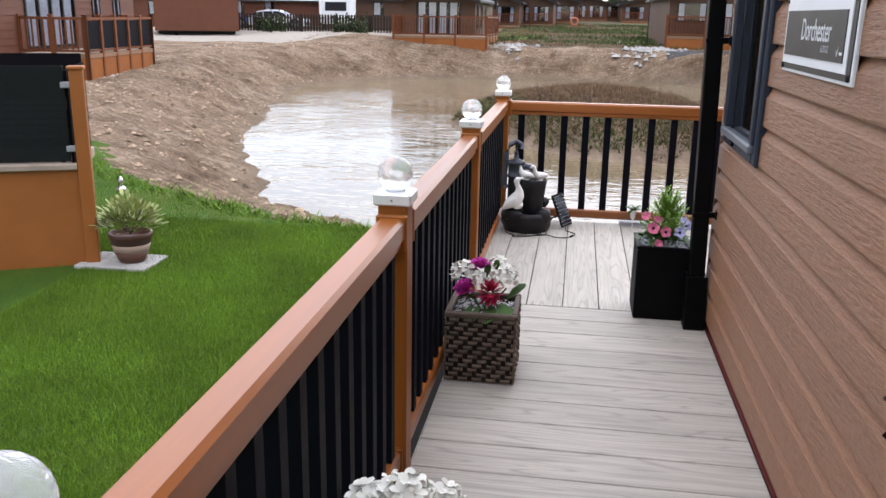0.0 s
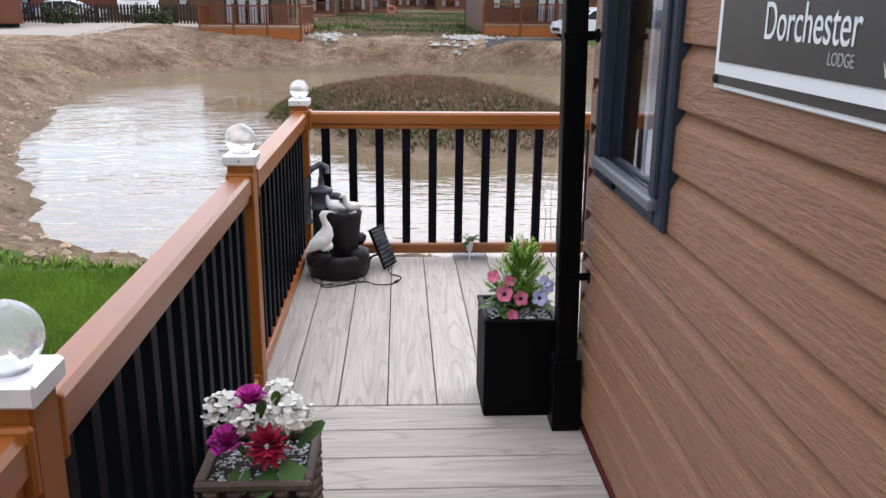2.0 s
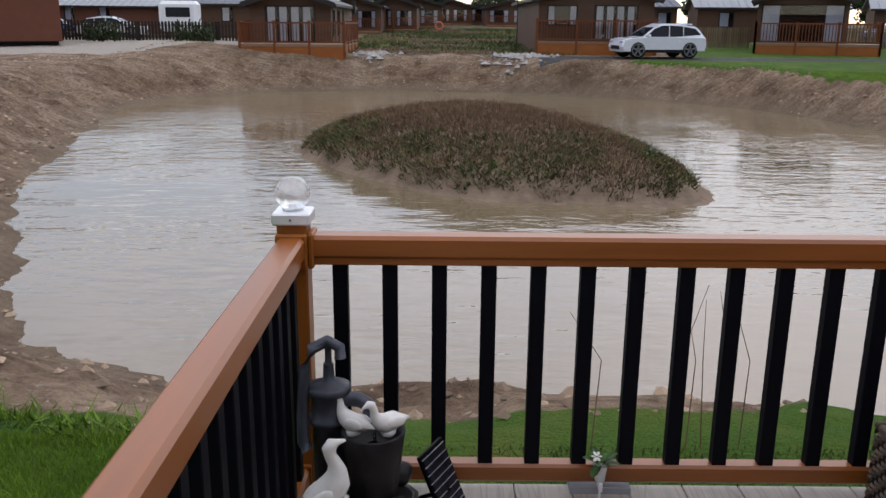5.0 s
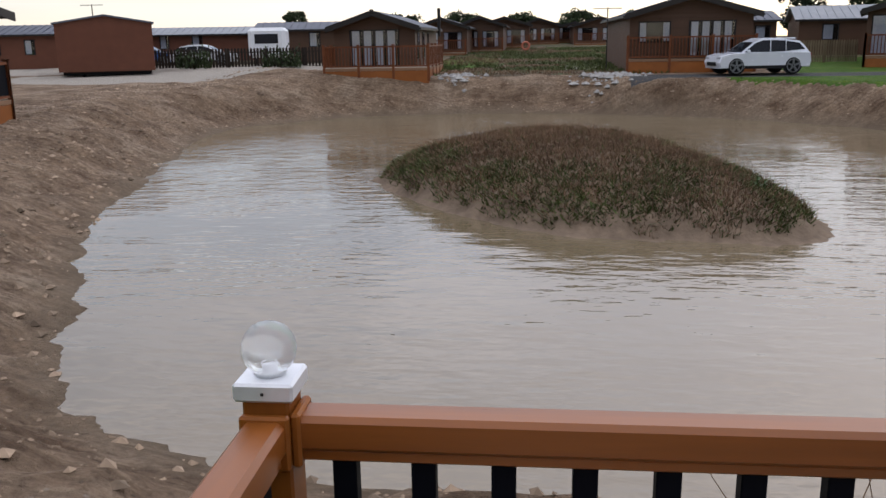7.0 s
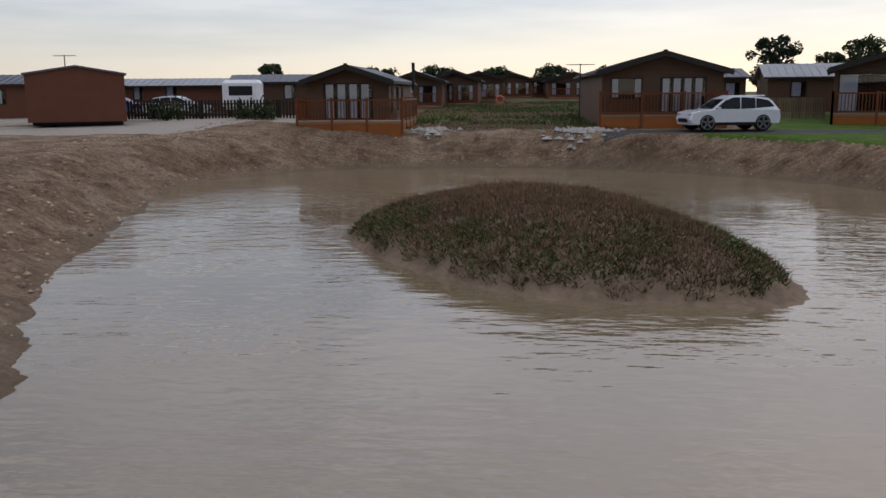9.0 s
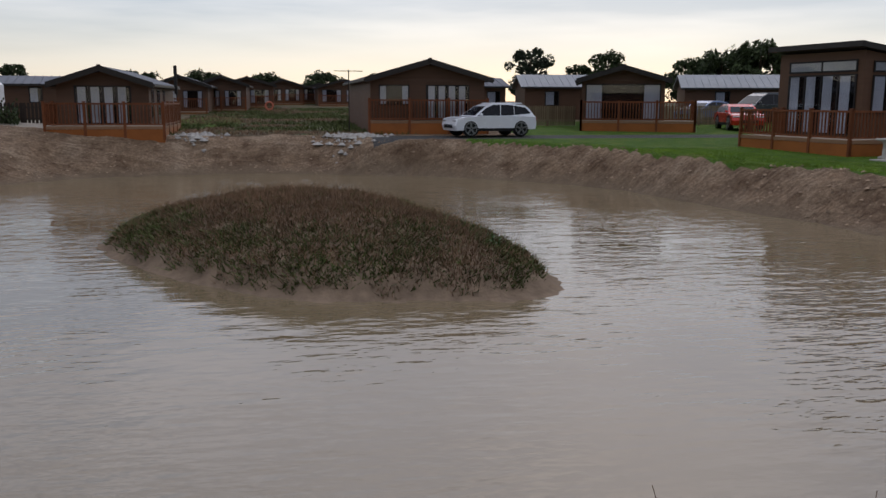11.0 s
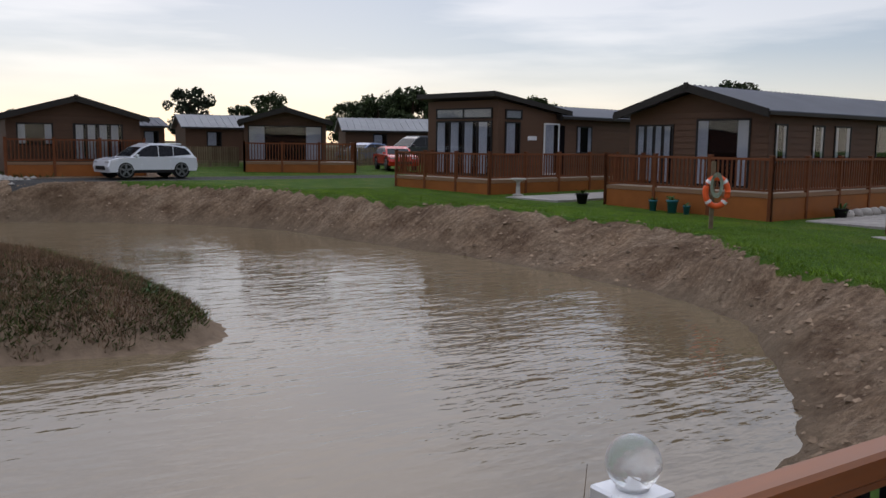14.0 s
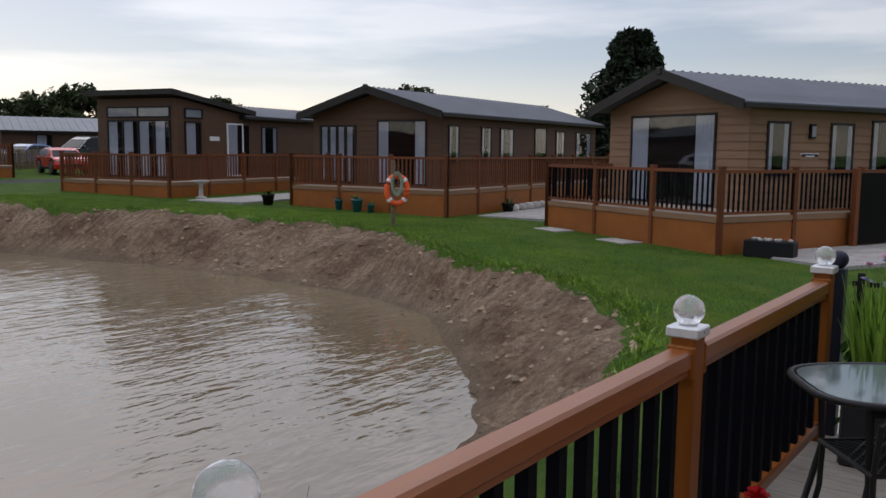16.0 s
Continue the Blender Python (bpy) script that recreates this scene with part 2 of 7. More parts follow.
small = times_add(r4.outputs[0], 0.30, r1.outputs[0])
ripple = times_add(r2.outputs[0], 0.8, times_add(small, breeze.outputs[0]))
bump(n_, l_, p_, ripple, 0.33, 0.08)

# ground: bare clay, mown grass, pale hardcore, rough field, tarmac, by zone
GROUND, n_, l_, p_ = nodes_of("ground_zones")
pos_ = geo_vec(n_)


def zone(nm):
    a = n_.new("ShaderNodeAttribute")
    a.attribute_name = nm
    return a.outputs["Fac"]


def crisp(src, wob):
    """Zone edge broken up by a small noise."""
    ad = n_.new("ShaderNodeMath")
    ad.operation = "ADD"
    w = noise_node(n_, l_, 3.2, 5, 0.7, vec=pos_)
    mr = n_.new("ShaderNodeMapRange")
    mr.inputs[3].default_value, mr.inputs[4].default_value = -wob, wob
    l_.new(w.outputs[0], mr.inputs[0])
    l_.new(src, ad.inputs[0])
    l_.new(mr.outputs[0], ad.inputs[1])
    st = n_.new("ShaderNodeMapRange")
    st.inputs[1].default_value, st.inputs[2].default_value = 0.42, 0.58
    l_.new(ad.outputs[0], st.inputs[0])
    return st.outputs[0]


s1 = noise_node(n_, l_, 0.55, 6, 0.6, vec=pos_)
s2 = noise_node(n_, l_, 9.0, 8, 0.7, vec=pos_)
s3 = noise_node(n_, l_, 40.0, 4, 0.6, vec=pos_)
soil = ramp(n_, l_, s1.outputs[0], [(0.30, (0.25, 0.168, 0.106)), (0.50, (0.38, 0.270, 0.180)), (0.72, (0.48, 0.370, 0.265))])
soil = mix(n_, l_, 0.7, soil, ramp(n_, l_, s2.outputs[0], [(0.34, (0.30, 0.27, 0.25)), (0.60, (1.0, 1.0, 1.0))]), "MULTIPLY")
peb = n_.new("ShaderNodeTexVoronoi")
peb.inputs["Scale"].default_value = 6.0
l_.new(pos_, peb.inputs["Vector"])
soil = mix(n_, l_, ramp(n_, l_, peb.outputs["Distance"], [(0.06, (0.4, 0.4, 0.4)), (0.14, (0, 0, 0))]), soil, (0.42, 0.38, 0.33))
s4 = noise_node(n_, l_, 2.4, 5, 0.65, vec=pos_, stretch_by=(0.35, 2.6, 0.6))
soil = mix(n_, l_, 0.6, soil, ramp(n_, l_, s4.outputs[0], [(0.36, (0.45, 0.38, 0.33)), (0.56, (1.0, 1.0, 1.0))]), "MULTIPLY")
s5 = noise_node(n_, l_, 0.9, 7, 0.72, vec=pos_)
soil = mix(n_, l_, 0.65, soil, ramp(n_, l_, s5.outputs[0], [(0.40, (0.46, 0.39, 0.34)), (0.53, (1.0, 1.0, 1.0)), (0.66, (1.25, 1.22, 1.18))]), "MULTIPLY")
wet = zone("wet")
soil = mix(n_, l_, wet, soil, (0.20, 0.150, 0.10))
g1 = noise_node(n_, l_, 0.9, 5, 0.6, vec=pos_)
g2 = noise_node(n_, l_, 60.0, 4, 0.7, vec=pos_)
grass_c = ramp(n_, l_, g1.outputs[0], [(0.28, (0.048, 0.118, 0.009)), (0.50, (0.078, 0.165, 0.012)), (0.72, (0.16, 0.20, 0.028))])
grass_c = mix(n_, l_, 0.6, grass_c, ramp(n_, l_, g2.outputs[0], [(0.3, (0.35, 0.4, 0.3)), (0.7, (1, 1, 1))]), "MULTIPLY")
field_c = ramp(n_, l_, s1.outputs[0], [(0.38, (0.21, 0.145, 0.095)), (0.50, (0.12, 0.095, 0.055)), (0.60, (0.075, 0.105, 0.030))])
field_c = mix(n_, l_, 0.55, field_c, ramp(n_, l_, s2.outputs[0], [(0.3, (0.4, 0.4, 0.4)), (0.7, (1, 1, 1))]), "MULTIPLY")
pale_c = ramp(n_, l_, s2.outputs[0], [(0.3, (0.36, 0.31, 0.255)), (0.7, (0.50, 0.455, 0.39))])
tar_c = ramp(n_, l_, s2.outputs[0], [(0.3, (0.055, 0.055, 0.057)), (0.7, (0.115, 0.113, 0.11))])
col = mix(n_, l_, crisp(zone("field"), 0.5), soil, field_c)
col = mix(n_, l_, crisp(zone("pale"), 0.35), col, pale_c)
col = mix(n_, l_, crisp(zone("grass"), 0.30), col, grass_c)
col = mix(n_, l_, crisp(zone("tar"), 0.08), col, tar_c)
l_.new(col, p_.inputs["Base Color"])
p_.inputs["Roughness"].default_value = 0.9
p_.inputs["Specular IOR Level"].default_value = 0.2
hh = mix(n_, l_, 0.35, mix(n_, l_, 0.5, s2.outputs[0], s4.outputs[0]), s3.outputs[0])
bump(n_, l_, p_, hh, 1.0, 0.22)


# ---- mesh helpers ----
def bm_mesh(bm, name, smooth=False):
    me = bpy.data.meshes.new(name)
    bm.normal_update()
    bm.to_mesh(me)
    bm.free()
    if smooth:
        for p in me.polygons:
            p.use_smooth = True
    return me


def box(bm, x0, y0, z0, x1, y1, z1, bev=0.0, m=None):
    r = bmesh.ops.create_cube(bm, size=1.0, matrix=Matrix.Translation(((x0 + x1) / 2, (y0 + y1) / 2, (z0 + z1) / 2)) @ Matrix.Diagonal((abs(x1 - x0), abs(y1 - y0), abs(z1 - z0), 1)))
    vs = r["verts"]
    if bev:
        es = list({e for v in vs for e in v.link_edges})
        r2_ = bmesh.ops.bevel(bm, geom=es, offset=bev, segments=1, affect="EDGES")
        vs = list({v for f in r2_["faces"] for v in f.verts} | {v for v in vs if v.is_valid})
    if m is not None:
        bmesh.ops.transform(bm, matrix=m, verts=vs)
    return vs


def boxes(*bs, bev=0.0):
    bm = bmesh.new()
    for b in bs:
        box(bm, *b, bev=bev)
    return bm


def lathe(bm, prof, seg=24, centre=(0, 0, 0), m=None, cap=True):
    """A turned solid from (radius, height) pairs."""
    rings = []
    for r, z in prof:
        rings.append([bm.verts.new((centre[0] + r * math.cos(2 * math.pi * i / seg), centre[1] + r * math.sin(2 * math.pi * i / seg), centre[2] + z)) for i in range(seg)])
    for a, b in zip(rings, rings[1:]):
        for i in range(seg):
            bm.faces.new((a[i], a[(i + 1) % seg], b[(i + 1) % seg], b[i]))
    if cap:
        bm.faces.new(rings[0][::-1])
        bm.faces.new(rings[-1])
    if m is not None:
        bmesh.ops.transform(bm, matrix=m, verts=[v for r in rings for v in r])
    return bm


def tube(bm, pts, r, seg=8, taper=1.0):
    """A round bar along a line of points."""
    pts = [Vector(p) for p in pts]
    rings = []
    for i, p in enumerate(pts):
        d = (pts[min(i + 1, len(pts) - 1)] - pts[max(i - 1, 0)]).normalized()
        up = Vector((0, 0, 1)) if abs(d.z) < 0.9 else Vector((1, 0, 0))
        a = d.cross(up).normalized()
        b = d.cross(a)
        rr = r * (1 + (taper - 1) * i / max(1, len(pts) - 1))
        rings.append([bm.verts.new(p + a * rr * math.cos(2 * math.pi * k / seg) + b * rr * math.sin(2 * math.pi * k / seg)) for k in range(seg)])
    for a, b in zip(rings, rings[1:]):
        for k in range(seg):
            bm.faces.new((a[k], a[(k + 1) % seg], b[(k + 1) % seg], b[k]))
    bm.faces.new(rings[0])
    bm.faces.new(rings[-1][::-1])


def blob(bm, centre, size, seg=2, rough=0.0, m=None):
    r = bmesh.ops.create_icosphere(bm, subdivisions=seg, radius=1.0)
    for v in r["verts"]:
        k = 1 + rough * noise.noise(v.co * 1.7 + Vector(centre) * 9)
        v.co = Vector((v.co.x * size[0] * k, v.co.y * size[1] * k, v.co.z * size[2] * k))
    bmesh.ops.transform(bm, matrix=Matrix.Translation(centre) @ (m or Matrix()), verts=r["verts"])


def part(name, bm, material, parent=None, label="", smooth=False):
    me = bm if isinstance(bm, bpy.types.Mesh) else bm_mesh(bm, name, smooth)
    if not me.materials:
        me.materials.append(material)
    ob = new(name, me)
    if parent is not None:
        ob.parent = parent
    if label:
        ob["label"] = label
    return ob


def thing(name, label, category, m=None, group="", kind=""):
    ob = new(name)
    ob.empty_display_size = 0.1
    if m is not None:
        ob.matrix_world = m
    return tagged(ob, label, category, group, kind)


def from_lists(name, verts, faces, material):
    me = bpy.data.meshes.new(name)
    me.from_pydata(verts, [], faces)
    me.materials.append(material)
    me.update()
    return me


def piece(name, me, parent, m):
    ob = new(name, me)
    ob.parent = parent
    ob.matrix_basis = m
    return ob


# ---- the land: one sheet with the pond basin ----
WATER_Z = -1.40
SHORE = [(0.2, 10.5), (-2.5, 11.15), (-4.2, 12.4), (-6.4, 16.5), (-8.3, 21.3), (-10.1, 28.5), (-11.5, 36.0), (-9.3, 39.8), (-6.8, 42.0), (-1.0, 42.9), (4.0, 41.4), (7.2, 39.8),
         (11.2, 35.6), (12.7, 30.0), (13.7, 24.5), (13.9, 19.0), (13.0, 15.6), (10.6, 13.0), (7.4, 10.8), (4.0, 10.3)]
CREST = [(0.2, 8.7), (-2.1, 8.6), (-3.9, 9.15), (-6.5, 10.9), (-10.0, 17.0), (-13.0, 24.3), (-15.2, 30.5), (-15.0, 36.5), (-12.6, 41.0), (-9.0, 44.0), (-3.0, 45.2), (2.6, 45.0), (5.0, 42.2),
         (8.5, 41.0), (12.6, 37.0), (14.4, 30.6), (16.2, 25.6), (17.2, 20.2), (14.9, 16.7), (13.6, 13.4), (12.2, 11.2), (10.2, 9.9), (6.0, 8.9)]


def rounded(pts, step=8):
    """A smooth closed outline through the plan's corner points."""
    p = np.array(pts)
    out = []
    for i in range(len(p)):
        a, b, c, d = p[i - 1], p[i], p[(i + 1) % len(p)], p[(i + 2) % len(p)]
        for k in range(step):
            t = k / step
            out.append(0.5 * (2 * b + (c - a) * t + (2 * a - 5 * b + 4 * c - d) * t * t + (3 * b - a - 3 * c + d) * t ** 3))
    return np.array(out)


def signed(px, py, poly):
    """Distance to the outline, negative inside."""
    best = np.full(px.shape, 1e9)
    inside = np.zeros(px.shape, bool)
    for (ax, ay), (bx, by) in zip(poly, np.roll(poly, -1, 0)):
        dx, dy = bx - ax, by - ay
        t = np.clip(((px - ax) * dx + (py - ay) * dy) / (dx * dx + dy * dy + 1e-9), 0, 1)
        best = np.minimum(best, np.hypot(px - ax - t * dx, py - ay - t * dy))
        cross = ((ay > py) != (by > py)) & (px < (bx - ax) * (py - ay) / (by - ay + 1e-12) + ax)
        inside ^= cross
    return np.where(inside, -best, best)


def smooth_noise(px, py, scale, seed):
    """Value noise on a plan grid."""
    rng = np.random.RandomState(seed)
    g = rng.rand(256, 256)
    u, v = px / scale + 1000, py / scale + 1000
    i, j = np.floor(u).astype(int), np.floor(v).astype(int)
    f, h = u - i, v - j
    f, h = f * f * (3 - 2 * f), h * h * (3 - 2 * h)
    q = lambda a, b: g[a % 256, b % 256]
    return (q(i, j) * (1 - f) + q(i + 1, j) * f) * (1 - h) + (q(i, j + 1) * (1 - f) + q(i + 1, j + 1) * f) * h - 0.5


def plain_z(y):
    return -0.66 + 0.0175 * np.clip(y, -30, 120)


shore_line, crest_line = rounded(SHORE), rounded(CREST)


def ground_z(px, py):
    px, py = np.asarray(px, float), np.asarray(py, float)
    ds, dc = signed(px, py, shore_line), signed(px, py, crest_line)
    top = plain_z(py)
    k = np.clip(ds / (np.maximum(ds, 0) + np.maximum(-dc, 0) + 1e-6), 0, 1)
    k = np.where(dc >= 0, 1.0, k)
    s = 0.55 * k ** 0.8 + 0.45 * k * k * (3 - 2 * k)
    bank = WATER_Z + (top - WATER_Z) * s
    under = WATER_Z - 0.8 * np.clip(-ds / 3, 0, 1) - 0.05
    z = np.where(ds < 0, under, bank)
    rough = np.where((dc < 0.2) & (ds > -0.3), 1.0, 0.0) * np.clip(1.15 - np.abs(k - 0.5) * 1.5, 0.25, 1)
    z = z + rough * (0.34 * smooth_noise(px, py, 1.7, 1) + 0.20 * smooth_noise(px, py, 0.7, 2) + 0.18 * smooth_noise(px, py, 0.38, 3) + 0.08 * smooth_noise(px, py, 0.18, 7))
    side = (dc >= 0) & (px < -5) & (py > 11)
    z = z + np.where(side, 0.16 * smooth_noise(px, py, 2.5, 4) + 0.07 * smooth_noise(px, py, 0.6, 5), 0)
    heap = np.exp(-(((px + 12.0) / 3.2) ** 2 + ((py - 45.2) / 1.8) ** 2))
    return z + 0.45 * heap


def lines(*spans):
    out = []
    for a, b, s in spans:
        out += list(np.arange(a, b, s))
    return np.array(out)


gx = lines((-900, -120, 130), (-120, -40, 8), (-40, -18, 1.0), (-18, -8, 0.28), (-8, 14, 0.2), (14, 19, 0.25), (19, 45, 1.0), (45, 130, 8), (130, 1000, 130))
gy = lines((-900, -60, 140), (-60, 0, 3), (0, 7, 0.5), (7, 18, 0.18), (18, 30, 0.25), (30, 47, 0.22), (47, 70, 0.8), (70, 150, 6), (150, 1300, 150))
GX, GY = np.meshgrid(gx, gy)
GZ = ground_z(GX, GY)
nx, ny = len(gx), len(gy)
idx = np.arange(nx * ny).reshape(ny, nx)
quads = np.stack([idx[:-1, :-1], idx[:-1, 1:], idx[1:, 1:], idx[1:, :-1]], -1).reshape(-1, 4)
gme = bpy.data.meshes.new("ground")
gme.vertices.add(nx * ny)
gme.vertices.foreach_set("co", np.stack([GX, GY, GZ], -1).ravel())
gme.loops.add(quads.size)
gme.loops.foreach_set("vertex_index", quads.ravel())
gme.polygons.add(len(quads))
gme.polygons.foreach_set("loop_start", np.arange(len(quads)) * 4)
gme.polygons.foreach_set("loop_total", np.full(len(quads), 4))
gme.polygons.foreach_set("use_smooth", np.ones(len(quads), bool))
gme.update()
gme.materials.append(GROUND)
DS, DC = signed(GX, GY, shore_line), signed(GX, GY, crest_line)
soft_in = lambda d, w=0.6: np.clip(0.5 - d / w, 0, 1)
near_lawn = (GY < 12.5 + np.clip(-GX - 6.5, 0, 9) * 0.4) & (DC > -0.25)
right_lawn = (GX > 8) & (GY < 42.2) & (DC > -0.2)
field_lawn = ((GX + 4.6) / 2.6) ** 2 + ((GY - 60) / 8) ** 2 < 1
far_lawn = field_lawn | (GX > 11.5) & (GY > 44.6) & (GY < 60)
grass_z = (near_lawn | right_lawn | far_lawn).astype(float)
field_z = ((GY > 45.5) & (GX > -3.5) & (GX < 5) | (GY > 62)).astype(float) * 0.9
pale_z = ((((GX + 19) / 9) ** 2 + ((GY - 47.5) / 4.5) ** 2 < 1) | ((GY > 52) & (GY < 62) & (GX < -6)) | ((np.abs(GX - 2.5) < 1.2) & (np.abs(GY - 52) < 2))).astype(float)
tar_z = ((GX > 4.2) & (GX < 60) & (GY > 42.3) & (GY < 44.6)).astype(float)
wet_z = np.clip(1 - np.abs(DS) / 0.7, 0, 1) * 0.8
for nm, arr in (("grass", grass_z), ("field", field_z), ("pale", pale_z), ("tar", tar_z), ("wet", wet_z)):
    at_ = gme.attributes.new(nm, "FLOAT", "POINT")
    at_.data.foreach_set("value", arr.ravel().astype(np.float32))
ground = tagged(new("ground", gme), "bare clay banks, mown lawn and hardcore around the pond", "ground", kind="structure")

wv = [(-16, 6, WATER_Z), (20, 6, WATER_Z), (20, 47, WATER_Z), (-16, 47, WATER_Z)]
water = tagged(new("water", from_lists("water", wv, [(0, 1, 2, 3)], WATER)), "silty brown pond water with small wind ripples", "water", kind="structure")

# island: low dome of clay with dry growth
ISL = Matrix.Translation((0.75, 23.6, WATER_Z)) @ Matrix.Rotation(radians(-60), 4, "Z")


def island_h(u, v):
    """Height over the water at a plan place in units of the half axes."""
    a = math.atan2(v, u)
    r = math.hypot(u, v) / (1 + 0.05 * math.sin(3 * a + 1) + 0.04 * math.sin(5 * a))
    if r >= 1.12:
        return -0.35
    lip = 0.30 * min(1.0, max(0.0, (1.12 - r) / 0.2))
    return -0.12 + lip + 1.0 * max(0.0, 1 - r * r) ** 0.8


bm = bmesh.new()
N = 90
vg = [[bm.verts.new((5.5 * 1.25 * (2 * i / N - 1), 3.35 * 1.25 * (2 * j / N - 1), 0)) for i in range(N + 1)] for j in range(N + 1)]
for row in vg:
    for v in row:
        v.co.z = island_h(v.co.x / 5.5, v.co.y / 3.35) + 0.07 * noise.noise(v.co * 1.4) + 0.05 * noise.noise(v.co * 4.5)
for j in range(N):
    for i in range(N):
        bm.faces.new((vg[j][i], vg[j][i + 1], vg[j + 1][i + 1], vg[j + 1][i]))
SOIL_ISL = simple("island_clay", (0.20, 0.145, 0.10), 0.95, vary=0.3, scale=5, bumpy=0.8, dist=0.05)
island = part("island", bm, SOIL_ISL, smooth=True)
island.matrix_world = ISL
tagged(island, "low clay island covered in dry brown and green growth", "island", kind="structure")

# ---- our deck ----
WALL_X, CORNER_Y = 0.765, 4.76
deck = tagged(new("deck"), "grey-beige wood-grain composite deck around the lodge", "deck", kind="structure")
bm = boxes((-0.64, -4.0, -0.16, 0.75, 4.89, -0.032), (-0.64, 4.90, -0.16, 9.0, 7.10, -0.032))
part("deck_frame", bm, simple("deck_underside", (0.02, 0.017, 0.015), 0.9), deck)
bm = boxes((-0.645, -4.0, -0.62, -0.61, 7.10, -0.165), (-0.605, 7.07, -0.60, 9.0, 7.105, -0.165))
part("skirt", bm, OAK_X, deck)


def rail_bay(rail, a, b, axis, n, at):
    """Top rail, bottom rail and black bars between two posts along one axis."""
    A, B = a + 0.05, b - 0.05
    lie = (lambda u0, w0, z0, u1, w1, z1: (u0, at + w0, z0, u1, at + w1, z1)) if axis == 0 else (lambda u0, w0, z0, u1, w1, z1: (at + w0, u0, z0, at + w1, u1, z1))
    wood = OAK_X if axis == 0 else OAK_Y
    bm = bmesh.new()
    box(bm, *lie(A, -0.045, 0.885, B, 0.045, 0.965), bev=0.012)
    box(bm, *lie(A, -0.034, 0.862, B, 0.034, 0.888), bev=0.004)
    part("top_rail", bm, wood, rail)
    bm = bmesh.new()
    box(bm, *lie(A, -0.034, 0.045, B, 0.034, 0.115), bev=0.010)
    part("bottom_rail", bm, wood, rail)
    for u in (A, B):
        s = 0.022 if u == A else -0.022
        bm = boxes(lie(min(u, u + s), -0.053, 0.852, max(u, u + s), 0.053, 0.975), bev=0.006)
        part("rail_bracket", bm, OAK_Z, rail)
        bm = boxes(lie(min(u, u + s), -0.041, 0.035, max(u, u + s), 0.041, 0.124), bev=0.005)
        part("rail_bracket", bm, OAK_Z, rail)
    me = bm_mesh(boxes((-0.026, -0.022, 0.108, 0.026, 0.022, 0.868), bev=0.003), "baluster")
    me.materials.append(BLACK)
    for i in range(n):
        u = A + (B - A) * (i + 0.62) / (n + 0.24)
        piece("baluster", me, rail, pose(u, at, 0) if axis == 0 else pose(at, u, 0, 0, 0, 90))


def rail_post(x, y, globe=True):
    bm = bmesh.new()
    box(bm, x - 0.05, y - 0.05, -0.10, x + 0.05, y + 0.05, 1.010, bev=0.006)
    post = part("railing_post", bm, OAK_Z)
    tagged(post, "golden-oak square deck post with a white cap", "post", "deck posts")
    bm = bmesh.new()
    box(bm, x - 0.064, y - 0.064, 1.003, x + 0.064, y + 0.064, 1.045, bev=0.006)
    cap = part("cap", bm, CAP, post, "satin white post cap")
    bm = bmesh.new()
    lathe(bm, [(0.004, 0), (0.004, 0.012)], 8, (x, y - 0.0655, 1.012), Matrix())
    part("screw", boxes((x - 0.003, y - 0.0655, 1.020, x + 0.003, y - 0.0635, 1.026)), RUBBER, cap)
    bm.free()
    g = thing("solar_globe", "crackled clear glass solar globe on a white post cap", "lamp", pose(x, y, 1.045), "post globes")
    bm = bmesh.new()
    prof = [(0.034, 0.0), (0.036, 0.004)]
    for i in range(1, 17):
        a = math.pi * i / 18 - math.pi / 2 + 0.42
        prof.append((max(0.004, 0.059 * math.cos(min(a, 1.5))), 0.056 + 0.059 * math.sin(min(a, 1.5))))
    lathe(bm, prof, 28)
    gl_ = part("globe", bm, GLOBE, g, smooth=True)
    gl_.visible_shadow = False
    bm = bmesh.new()
    lathe(bm, [(0.03, 0.001), (0.03, 0.012), (0.012, 0.018), (0.012, 0.03)], 16)
    part("lamp_base", bm, CAP, g, smooth=True)
    return post


LEFT_X, FRONT_Y = -0.577, 7.024
POST_Y = [-1.10, 0.91, 2.925, 4.99, FRONT_Y]
POST_X = [LEFT_X, 1.60, 3.785, 5.965]
side_rail = tagged(new("side_railing"), "golden-oak handrail with black vertical bars along the deck", "railing", "deck railings")
front_rail = tagged(new("front_railing"), "golden-oak handrail with black vertical bars beside the pond", "railing", "deck railings")
for a, b in zip(POST_Y, POST_Y[1:]):
    rail_bay(side_rail, a, b, 1, 14, LEFT_X)
for a, b in zip(POST_X, POST_X[1:]):
    rail_bay(front_rail, a, b, 0, 12, FRONT_Y)
for y in POST_Y:
    rail_post(LEFT_X, y)
for x in POST_X[1:]:
    rail_post(x, FRONT_Y)

# ---- our lodge: clad side wall with two windows and the sign ----
EAVE = 2.45
lodge_wall = tagged(new("wall_lodge"), "brown wood-grain clad side wall of the lodge", "wall", kind="structure")
WIN = [(3.79, 4.60, 1.03, 2.10), (1.10, 2.207, 1.03, 2.10)]
bm = bmesh.new()
ys = [-4.0, 1.10, 2.207, 3.79, 4.60, CORNER_Y]
for a, b in zip(ys, ys[1:]):
    hole = any(abs(a - w[0]) < 1e-6 for w in WIN)
    for z0, z1 in (((0.002, 1.03), (2.10, EAVE)) if hole else ((0.002, EAVE),)):
        box(bm, WALL_X + 0.012, a, z0, WALL_X + 0.13, b, z1)
part("wall_core", bm, CLAD, lodge_wall)
